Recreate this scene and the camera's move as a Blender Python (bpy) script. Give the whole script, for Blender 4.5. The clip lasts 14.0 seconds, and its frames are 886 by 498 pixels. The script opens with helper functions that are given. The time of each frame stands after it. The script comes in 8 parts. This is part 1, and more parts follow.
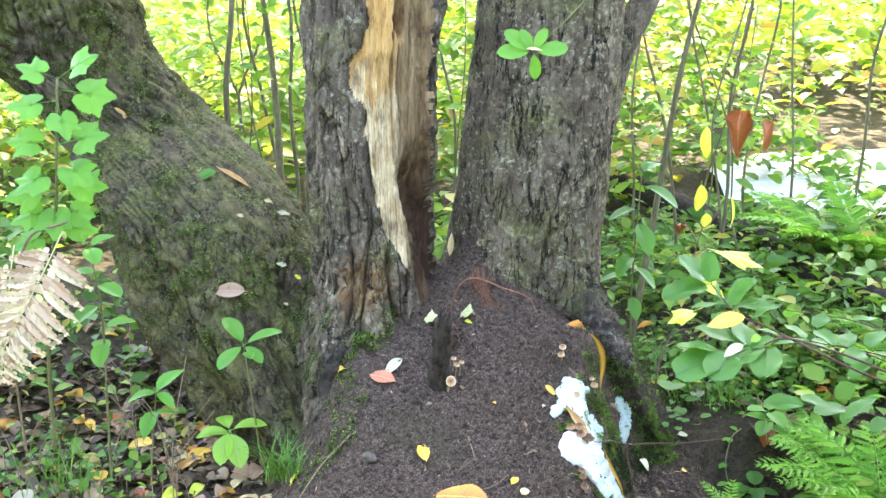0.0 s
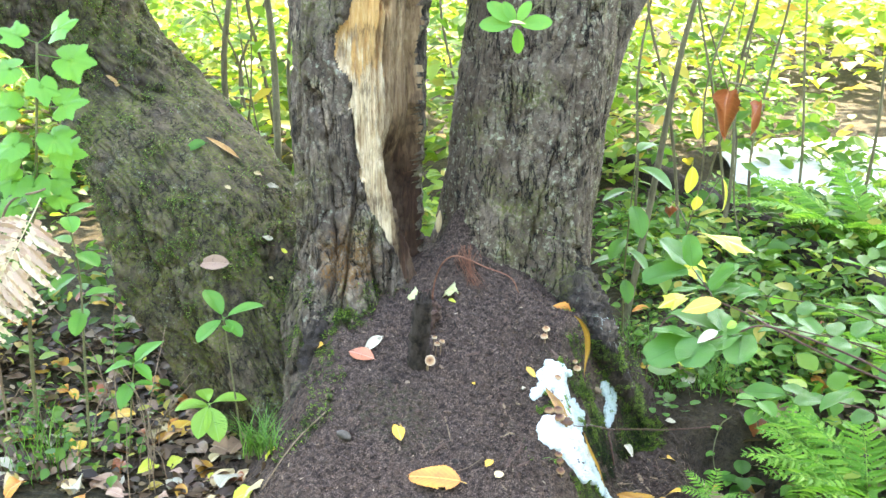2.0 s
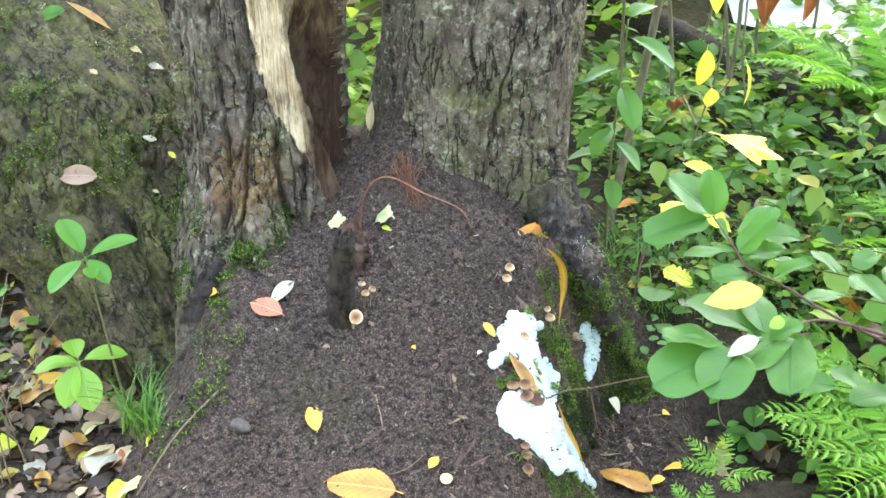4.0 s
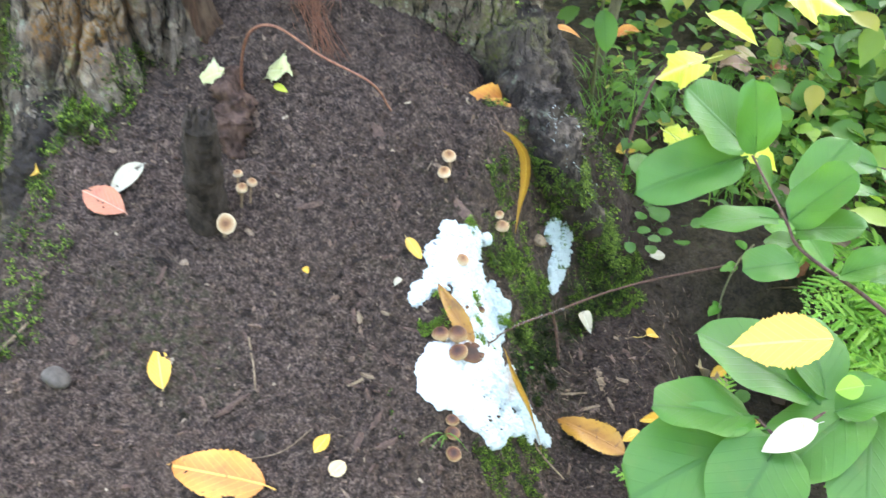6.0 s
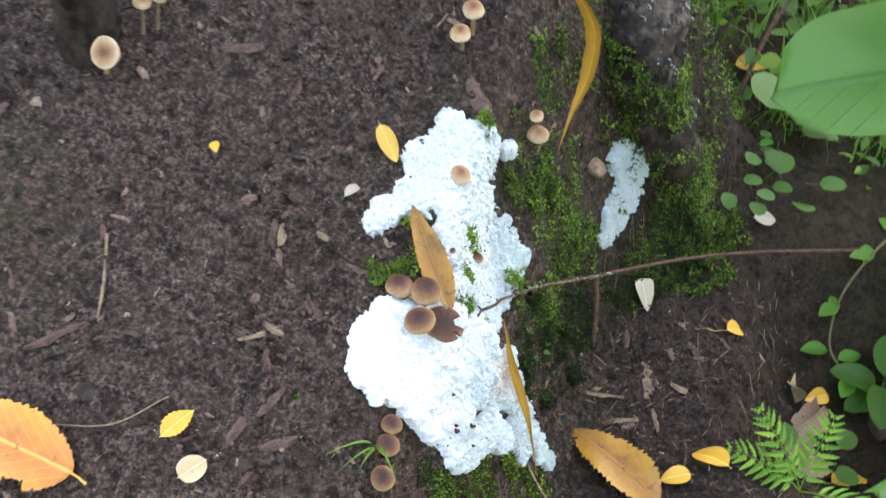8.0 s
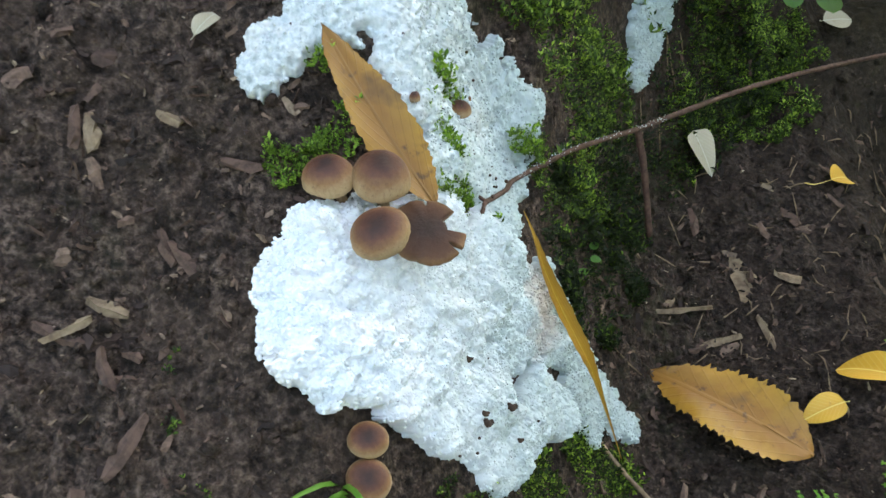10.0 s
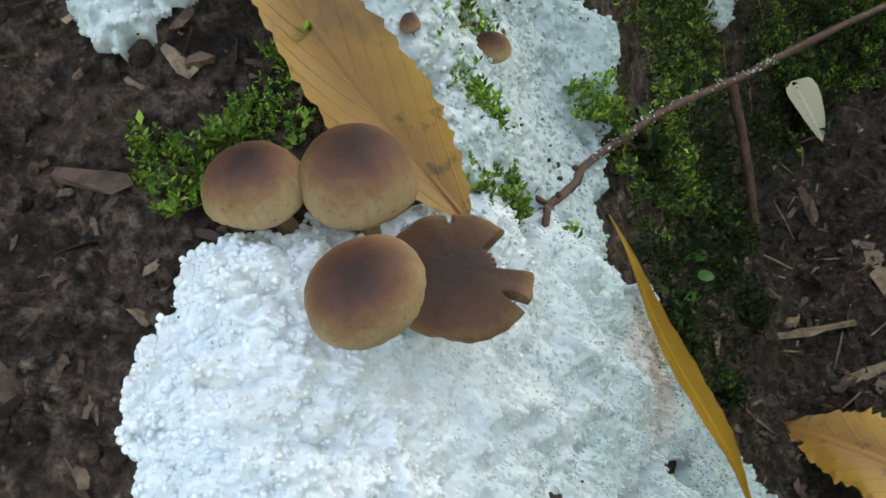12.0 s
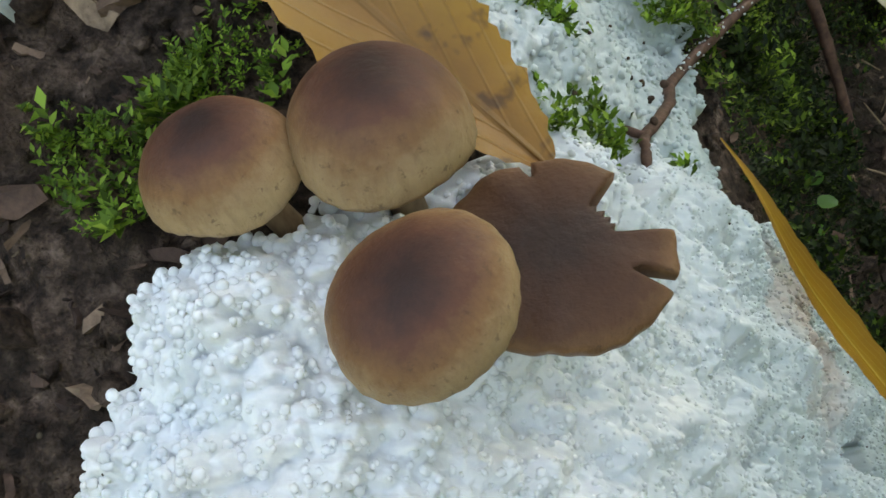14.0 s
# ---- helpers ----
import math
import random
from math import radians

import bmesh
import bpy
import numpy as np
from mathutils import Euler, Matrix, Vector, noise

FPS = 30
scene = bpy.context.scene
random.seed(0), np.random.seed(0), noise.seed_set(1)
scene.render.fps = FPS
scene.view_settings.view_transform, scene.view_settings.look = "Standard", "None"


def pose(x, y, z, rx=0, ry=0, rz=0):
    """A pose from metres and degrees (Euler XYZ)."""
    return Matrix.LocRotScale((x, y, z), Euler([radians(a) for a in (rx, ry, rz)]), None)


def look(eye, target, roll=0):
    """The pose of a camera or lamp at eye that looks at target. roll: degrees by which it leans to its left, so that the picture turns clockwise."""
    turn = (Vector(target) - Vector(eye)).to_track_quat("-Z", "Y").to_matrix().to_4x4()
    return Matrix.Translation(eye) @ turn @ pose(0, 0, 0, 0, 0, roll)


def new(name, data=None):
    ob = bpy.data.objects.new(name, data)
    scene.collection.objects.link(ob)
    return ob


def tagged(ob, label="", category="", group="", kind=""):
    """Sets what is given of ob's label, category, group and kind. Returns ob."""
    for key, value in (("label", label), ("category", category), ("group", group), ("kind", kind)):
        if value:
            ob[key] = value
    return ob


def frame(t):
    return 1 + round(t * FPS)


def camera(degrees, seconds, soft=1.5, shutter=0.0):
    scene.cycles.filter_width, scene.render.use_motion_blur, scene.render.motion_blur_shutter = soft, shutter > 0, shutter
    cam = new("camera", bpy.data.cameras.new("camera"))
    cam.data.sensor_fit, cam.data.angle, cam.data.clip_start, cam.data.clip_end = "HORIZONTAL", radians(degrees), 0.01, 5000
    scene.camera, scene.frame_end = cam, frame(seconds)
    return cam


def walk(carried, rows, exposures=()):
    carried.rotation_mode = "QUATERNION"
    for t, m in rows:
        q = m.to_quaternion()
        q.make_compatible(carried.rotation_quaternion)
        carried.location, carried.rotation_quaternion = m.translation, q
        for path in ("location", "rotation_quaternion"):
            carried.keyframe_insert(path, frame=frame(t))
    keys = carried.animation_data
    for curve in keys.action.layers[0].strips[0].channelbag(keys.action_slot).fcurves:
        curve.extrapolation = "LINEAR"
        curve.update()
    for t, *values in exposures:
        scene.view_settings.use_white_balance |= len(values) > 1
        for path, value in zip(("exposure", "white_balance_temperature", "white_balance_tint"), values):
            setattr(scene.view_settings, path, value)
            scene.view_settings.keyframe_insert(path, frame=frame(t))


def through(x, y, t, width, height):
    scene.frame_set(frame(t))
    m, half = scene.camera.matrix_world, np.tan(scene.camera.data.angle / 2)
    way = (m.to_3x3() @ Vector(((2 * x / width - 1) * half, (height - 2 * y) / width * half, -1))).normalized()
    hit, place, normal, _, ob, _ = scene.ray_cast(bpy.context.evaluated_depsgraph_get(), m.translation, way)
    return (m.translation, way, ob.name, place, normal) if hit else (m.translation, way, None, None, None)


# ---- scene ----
cam = camera(44.0, 14.0, soft=1.5, shutter=0.3)
PATH = [
    (0, (0.11, -0.285, 1.435), (0.025, 1.62, 0.83), -0.7),
    (0.5, (0.111, -0.279, 1.433), (0.026, 1.624, 0.823), -1.0),
    (1, (0.121, -0.27, 1.429), (0.029, 1.63, 0.812), -1.2),
    (1.5, (0.146, -0.254, 1.425), (0.04, 1.642, 0.797), -0.9),
    (2, (0.214, -0.232, 1.414), (0.084, 1.659, 0.773), 0.3),
    (2.5, (0.237, -0.142, 1.398), (0.09, 1.737, 0.728), -0.0),
    (3, (0.223, 0.093, 1.367), (0.159, 1.937, 0.595), -1.9),
    (3.2, (0.215, 0.182, 1.376), (0.192, 2.008, 0.558), -1.8),
    (5.3, (0.332, 0.981, 1.317), (0.168, 2.58, 0.127), 3.1),
    (5.5, (0.334, 1.042, 1.286), (0.17, 2.605, 0.049), 1.7),
    (6, (0.331, 1.153, 1.229), (0.292, 2.653, -0.094), 2.9),
    (6.5, (0.401, 1.26, 1.176), (0.413, 2.695, -0.216), 9.3),
    (7, (0.424, 1.4, 1.084), (0.21, 2.823, -0.305), 16.9),
    (7.5, (0.438, 1.48, 0.977), (0.172, 2.85, -0.457), 14.3),
    (8, (0.407, 1.573, 0.878), (0.243, 2.931, -0.582), 9.6),
    (8.2, (0.401, 1.612, 0.83), (0.258, 2.952, -0.649), 7.6),
    (10.5, (0.373, 1.875, 0.481), (0.303, 3.188, -1.026), 0.4),
    (11, (0.375, 1.929, 0.434), (0.336, 3.244, -1.072), 1.4),
    (11.5, (0.368, 1.958, 0.398), (0.313, 3.269, -1.111), -0.4),
    (12, (0.358, 1.983, 0.37), (0.266, 3.3, -1.131), -5.1),
    (12.5, (0.355, 1.998, 0.348), (0.234, 3.311, -1.156), -9.5),
    (13, (0.352, 2.015, 0.334), (0.215, 3.316, -1.179), -13.4),
    (13.5, (0.35, 2.027, 0.321), (0.212, 3.326, -1.194), -15.3),
    (14, (0.346, 2.039, 0.306), (0.194, 3.336, -1.21), -16.7),
]
walk(cam, [(t, look(eye, target, roll)) for t, eye, target, roll in PATH],
     [(0, 4.45, 7800, 10), (3, 4.6, 8200, 10), (5.5, 4.5, 8300, 11), (6.5, 4.44, 8200, 13), (8, 3.99, 8700, 18), (10.5, 3.30, 9000, 7), (14, 2.86, 10200, 8)])
# ---- light ----
world = bpy.data.worlds.new("sky_world")
scene.world = world
world.use_nodes = True
SUN_EL, SUN_AZ = 48.0, 15.0
wn = world.node_tree
wn.nodes.clear()
sky = wn.nodes.new("ShaderNodeTexSky")
sky.sky_type, sky.sun_disc = "NISHITA", False
sky.sun_elevation, sky.sun_rotation = radians(SUN_EL), radians(SUN_AZ)
back = wn.nodes.new("ShaderNodeBackground")
back.inputs["Strength"].default_value = 0.15
wout = wn.nodes.new("ShaderNodeOutputWorld")
wn.links.new(sky.outputs[0], back.inputs[0])
wn.links.new(back.outputs[0], wout.inputs[0])
sun = new("sun", bpy.data.lights.new("sun", "SUN"))
sun.data.energy, sun.data.angle, sun.data.color = 2.0, radians(0.6), (1.0, 0.94, 0.82)
el, az = radians(SUN_EL), radians(SUN_AZ)
SUN_WAY = Vector((math.sin(az) * math.cos(el), math.cos(az) * math.cos(el), math.sin(el)))
sun.matrix_world = look(SUN_WAY * 30, (0, 0, 0))


# ---- number helpers ----
RNG = np.random.RandomState(11)
PERM = np.tile(np.random.RandomState(3).permutation(256), 3)
GRAD = np.random.RandomState(4).normal(size=(256, 3))
GRAD /= np.linalg.norm(GRAD, axis=1)[:, None]


def sstep(a, b, x):
    t = np.clip((x - a) / (b - a), 0, 1)
    return t * t * (3 - 2 * t)


def pnoise(x, y, z=0.0):
    """Gradient noise for arrays, about -0.7 to 0.7."""
    x, y, z = np.broadcast_arrays(np.asarray(x, float), y, z)
    xi, yi, zi = (np.floor(a).astype(int) for a in (x, y, z))
    xf, yf, zf = x - xi, y - yi, z - zi
    u, v, w = (a * a * a * (a * (a * 6 - 15) + 10) for a in (xf, yf, zf))
    out = 0.0
    for i in (0, 1):
        for j in (0, 1):
            for k in (0, 1):
                g = GRAD[PERM[PERM[PERM[(xi + i) & 255] + ((yi + j) & 255)] + ((zi + k) & 255)]]
                d = g[..., 0] * (xf - i) + g[..., 1] * (yf - j) + g[..., 2] * (zf - k)
                out = out + d * (u if i else 1 - u) * (v if j else 1 - v) * (w if k else 1 - w)
    return out


def fbm(x, y, z=0.0, octaves=3):
    s, a = 0.0, 1.0
    for o in range(octaves):
        s = s + a * pnoise(x * 2 ** o + 7.3 * o, y * 2 ** o, z * 2 ** o)
        a *= 0.5
    return s


def cell_gap(u, v, around, seed):
    """Distance to the border between uneven cells, for arrays; u repeats after `around` cells. 0 on a border."""
    r = np.random.RandomState(seed)
    jit = r.uniform(0.1, 0.9, (around, 256, 2))
    ui, vi = np.floor(u).astype(int), np.floor(v).astype(int)
    d1 = np.full(u.shape, 9.0)
    d2 = np.full(u.shape, 9.0)
    for i in (-1, 0, 1):
        for j in (-1, 0, 1):
            q = jit[(ui + i) % around, (vi + j) % 256]
            d = np.hypot(ui + i + q[..., 0] - u, vi + j + q[..., 1] - v)
            d2 = np.where(d < d1, d1, np.minimum(d2, d))
            d1 = np.minimum(d1, d)
    return d2 - d1


def land(x, y):
    """Smooth height of the ground: a mound of soil in front of the trunks, low ground round it."""
    base = -0.09 + 0.10 * sstep(2.5, 3.2, y) - 0.05 * sstep(3.4, 6.0, y)
    crest = 0.10 + 0.5 * (y - 1.97)
    crest = np.where(crest > 0.30, 0.30 + 0.08 * np.tanh((crest - 0.30) / 0.08), crest)
    xr = 0.33 + 0.12 * (y - 2.2) + 0.15 * sstep(2.4, 2.75, y)
    keep = (1 - sstep(xr - 0.02, xr + 0.17, x)) * sstep(-0.52, -0.22, x) * (1 - sstep(2.9, 3.6, y)) * (1 - 0.85 * sstep(2.60, 2.82, y) * sstep(0.40, 0.50, x))
    heap = 0.05 * np.exp(-((x - 0.03) / 0.10) ** 2 - ((y - 2.66) / 0.11) ** 2)
    heap = heap + 0.15 * np.exp(-((x - 0.08) / 0.065) ** 2 - ((y - 2.74) / 0.07) ** 2) + 0.03 * np.exp(-((x - 0.15) / 0.07) ** 2 - ((y - 2.66) / 0.05) ** 2)
    heap = heap - 0.13 * sstep(0.22, 0.42, x) * sstep(2.42, 2.64, y) * keep
    dip = 0.055 * np.exp(-((x - 0.368) / 0.024) ** 2 - ((y - 2.262) / 0.05) ** 2)
    dip = dip + 0.13 * np.exp(-((x - 0.86) / 0.15) ** 4 - ((y - 2.46) / 0.16) ** 4)
    return base + np.maximum(crest - base, 0) * keep + heap - dip


def height(x, y):
    """The ground with its lumps and crumbs."""
    x, y = np.asarray(x, float), np.asarray(y, float)
    near = np.exp(-((x - 0.1) ** 2 + (y - 2.3) ** 2) / 2.0)
    rough = 0.016 * fbm(x * 5, y * 5, 1.7, 3) + near * (0.012 * fbm(x * 28, y * 28, 4.2, 2) + 0.0105 * fbm(x * 95, y * 95, 2.2, 3))
    rough = rough * (1 - 0.75 * np.exp(-(((x - 0.34) / 0.10) ** 2 + ((y - 2.16) / 0.12) ** 2)))
    return land(x, y) + rough + 0.10 * sstep(3, 9, np.hypot(x, y - 2)) * fbm(x * 0.6, y * 0.6, 9.1, 2)


def hz(x, y):
    return float(height(x, y))


def normal_at(x, y, d=0.012):
    gx = (land(x + d, y) - land(x - d, y)) / (2 * d)
    gy = (land(x, y + d) - land(x, y - d)) / (2 * d)
    return Vector((-gx, -gy, 1)).normalized()


# ---- mesh helpers ----
def raw(name, V, F, material=None, uv=None, smooth=True):
    """A mesh from arrays; uv is one pair for each vertex."""
    me = bpy.data.meshes.new(name)
    V = np.asarray(V, np.float32).reshape(-1, 3)
    if isinstance(F, np.ndarray):
        n, k = F.shape
        me.vertices.add(len(V))
        me.vertices.foreach_set("co", V.ravel())
        me.loops.add(n * k)
        me.loops.foreach_set("vertex_index", F.ravel().astype(np.int32))
        me.polygons.add(n)
        me.polygons.foreach_set("loop_start", np.arange(0, n * k, k, dtype=np.int32))
        me.polygons.foreach_set("loop_total", np.full(n, k, np.int32))
        me.update(calc_edges=True)
        me.validate()
    else:
        me.from_pydata(V.tolist(), [], F)
    if uv is not None:
        lay = me.uv_layers.new(name="UVMap")
        idx = np.empty(len(me.loops), np.int32)
        me.loops.foreach_get("vertex_index", idx)
        lay.data.foreach_set("uv", np.asarray(uv, np.float32)[idx].ravel())
    if smooth:
        me.polygons.foreach_set("use_smooth", np.ones(len(me.polygons), bool))
    if material:
        me.materials.append(material)
    me.update()
    return me


def part(name, me, parent=None, label="", m=None):
    """Links a mesh as one object, under a thing or a part."""
    ob = new(name, me)
    if parent is not None:
        ob.parent = parent
    if m is not None:
        ob.matrix_basis = m
    if label:
        ob["label"] = label
    return ob


def thing(name, label, category, m=None, group="", me=None, kind=""):
    ob = new(name, me)
    if m is not None:
        ob.matrix_basis = m
    return tagged(ob, label, category, group, kind)


def grid_faces(nu, nv, wrap=False):
    """Quads of a grid of nu rows by nv columns."""
    i, j = np.meshgrid(np.arange(nu - 1), np.arange(nv if wrap else nv - 1), indexing="ij")
    a = i * nv + j
    b = i * nv + (j + 1) % nv
    return np.stack([a, b, b + nv, a + nv], -1).reshape(-1, 4)


def tube(points, radii, seg=7, bump=0.0, seed=0):
    """Vertices and quads of a tapered, rounded stem along a line of points."""
    P = np.asarray(points, float)
    R = np.asarray(radii, float) * np.ones(len(P))
    T = np.gradient(P, axis=0)
    T /= np.linalg.norm(T, axis=1)[:, None] + 1e-9
    ref = np.array([0.31, 0.17, 0.93]) if abs(T[0, 2]) < 0.8 else np.array([0.93, 0.3, 0.1])
    A = np.cross(T, ref)
    A /= np.linalg.norm(A, axis=1)[:, None] + 1e-9
    B = np.cross(T, A)
    th = np.arange(seg) * 2 * np.pi / seg
    rr = R[:, None] * (1 + bump * np.random.RandomState(seed).uniform(-1, 1, (len(P), seg)))
    V = P[:, None] + rr[..., None] * (np.cos(th)[None, :, None] * A[:, None] + np.sin(th)[None, :, None] * B[:, None])
    V = V.reshape(-1, 3)
    F = grid_faces(len(P), seg, True)
    n = len(V)
    V = np.vstack([V, P[0] - T[0] * R[0] * 0.3, P[-1] + T[-1] * R[-1] * 0.3])
    k = np.arange(seg)
    k2 = (k + 1) % seg
    ends = np.vstack([np.stack([k2, k, np.full(seg, n), np.full(seg, n)], 1),
                      np.stack([k + n - seg, k2 + n - seg, np.full(seg, n + 1), np.full(seg, n + 1)], 1)])
    F = [tuple(f) for f in F.tolist()] + [tuple(f[:3]) for f in ends.tolist()]
    return V, F


def curve_pts(ctrl, n=16):
    """Points along a smooth line through the control points."""
    C = np.asarray(ctrl, float)
    C = np.vstack([2 * C[0] - C[1], C, 2 * C[-1] - C[-2]])
    out = []
    m = len(C) - 3
    for s in np.linspace(0, m - 1e-6, n):
        i = int(s)
        t = s - i
        p0, p1, p2, p3 = C[i:i + 4]
        out.append(0.5 * (2 * p1 + (p2 - p0) * t + (2 * p0 - 5 * p1 + 4 * p2 - p3) * t * t + (3 * p1 - p0 - 3 * p2 + p3) * t ** 3))
    return np.array(out)


def join(pieces):
    """Joins (V, F) pairs."""
    V, F, n = [], [], 0
    for v, f in pieces:
        V.append(v)
        F += [tuple(i + n for i in q) for q in (f.tolist() if isinstance(f, np.ndarray) else f)]
        n += len(v)
    return np.vstack(V), F


def leaf_shape(L, W, teeth=0, tooth=0.12, peak=0.45, tip=1.0, fold=0.15, curl=0.1, wave=0.0, stalk=0.2, seed=0, nw=4, nl=None, bite=None, lobes=0, apart=False):
    """A leaf blade from its base along +x, with its stalk; folded on the midrib, curled along its length. Gives V, F, uv."""
    nl = nl or (teeth * 4 if teeth else 14)
    r = np.random.RandomState(seed)
    u = np.linspace(0, 1, nl + 1)
    a = np.log(0.5) / np.log(peak)
    w = np.sin(np.pi * np.clip(u, 0, 1) ** a) ** (0.75 * tip)
    w = w * (W / 2)
    if teeth:
        saw = (u * teeth) % 1.0
        w = w * (1 - tooth * saw) * (1 + 0.03 * r.normal(size=nl + 1))
    if lobes:
        w = w * (1 - 0.45 * np.abs(np.sin(np.pi * u * lobes)) ** 3 * sstep(0.1, 0.3, u))
    c = np.linspace(-1, 1, 2 * nw + 1)
    U, C = np.meshgrid(u, c, indexing="ij")
    Wd = np.repeat(w[:, None], 2 * nw + 1, 1)
    X = U * L - (W * 0.10 * np.abs(C) * (0 if not teeth else 1))
    Y = C * Wd
    Z = np.abs(C) * Wd * fold * 2 + wave * L * 0.06 * np.sin(U * 9 + C * 2 + seed) * np.abs(C) + 0.012 * L * pnoise(U * 4 + seed, C * 2, seed * 0.37) * (0.4 + np.abs(C))
    if curl:
        k = curl * 3.0 / L
        ang = X * k
        X2 = np.sin(ang) / k + np.sin(ang) * -Z
        Z2 = -(1 - np.cos(ang)) / k + np.cos(ang) * Z
        X, Z = X2, Z2
    V = np.stack([X, Y, Z], -1).reshape(-1, 3)
    UV = np.stack([U, 0.5 + Y / W], -1).reshape(-1, 2)
    F = grid_faces(nl + 1, 2 * nw + 1)
    if bite:
        keep = []
        mid = np.stack([U * 1.0, C], -1).reshape(-1, 2)
        for f in F:
            q = mid[f].mean(0)
            if not any(((q[0] - bu) / br) ** 2 + ((q[1] - bc) / (br * 2.2)) ** 2 < 1 for bu, bc, br in bite):
                keep.append(f)
        F = np.array(keep)
    F = [tuple(f) for f in F.tolist()]
    nb, nf = len(V), len(F)
    if stalk:
        s = L * stalk
        sv, sf = tube(curve_pts([(L * 0.25, 0, V[:, 2].max() * 0.0), (0, 0, 0), (-s * 0.6, s * 0.05, -s * 0.05), (-s, s * 0.15, s * 0.03)], 7), np.linspace(0.004, 0.009, 7) * W * 2.2, 5)
        n = len(V)
        V = np.vstack([V, sv])
        UV = np.vstack([UV, np.tile([0.5, 0.5], (len(sv), 1))])
        F += [tuple(i + n for i in q) for q in sf]
    if apart:
        return (V[:nb], F[:nf], UV[:nb]), ((V[nb:], [tuple(i - nb for i in q) for q in F[nf:]], UV[nb:]) if stalk else None)
    return V, F, UV


def lobed_shape(L, W, seed=0, stalk=0.3, cup=0.12, **_):
    """A maple-like blade from its base along +x: five pointed, toothed lobes, veined and slightly cupped. Gives V, F, uv."""
    r = np.random.RandomState(seed)
    n, m = 96, 5
    a = np.linspace(-np.pi, np.pi, n, endpoint=False)
    reach = np.full(n, 0.58)
    for way, far, wide in ((0.0, 1.0, 0.42), (0.95, 0.80, 0.40), (-0.95, 0.80, 0.40), (1.95, 0.52, 0.36), (-1.95, 0.52, 0.36)):
        far *= r.uniform(0.9, 1.08)
        d = np.abs(a - way - r.normal() * 0.04) / wide
        reach = np.maximum(reach, far * np.clip(1 - 0.40 * d, 0, 1))
    reach *= 1 - 0.10 * ((a * 9.0 + seed) % 1.0)
    reach *= 1 - 0.6 * np.exp(-((np.abs(a) - np.pi) / 0.28) ** 2)
    t = np.linspace(0.02, 1, m)
    T, A = np.meshgrid(t, a, indexing="ij")
    X, Y = 0.36 * L + T * reach * np.cos(A) * L * 0.64, T * reach * np.sin(A) * W * 0.72
    Z = cup * L * T ** 2 * (0.5 * np.cos(2 * A + seed) - 0.3) + 0.02 * L * pnoise(X / L * 5, Y / L * 5, seed * 0.7)
    V = np.stack([X, Y, Z], -1).reshape(-1, 3)
    UV = np.stack([np.clip(X / L, 0, 1), 0.5 + Y / W * 0.5], -1).reshape(-1, 2)
    F = [tuple(f) for f in grid_faces(m, n, True).tolist()] + [tuple(range(n))]
    sv, sf = tube(curve_pts([(L * 0.36, 0, 0), (0.1 * L, 0, -0.01 * L), (-L * stalk, 0, -0.03 * L)], 6), 0.010 * L, 5)
    k = len(V)
    return np.vstack([V, sv]), F + [tuple(i + k for i in q) for q in sf], np.vstack([UV, np.tile([0.5, 0.5], (len(sv), 1))])


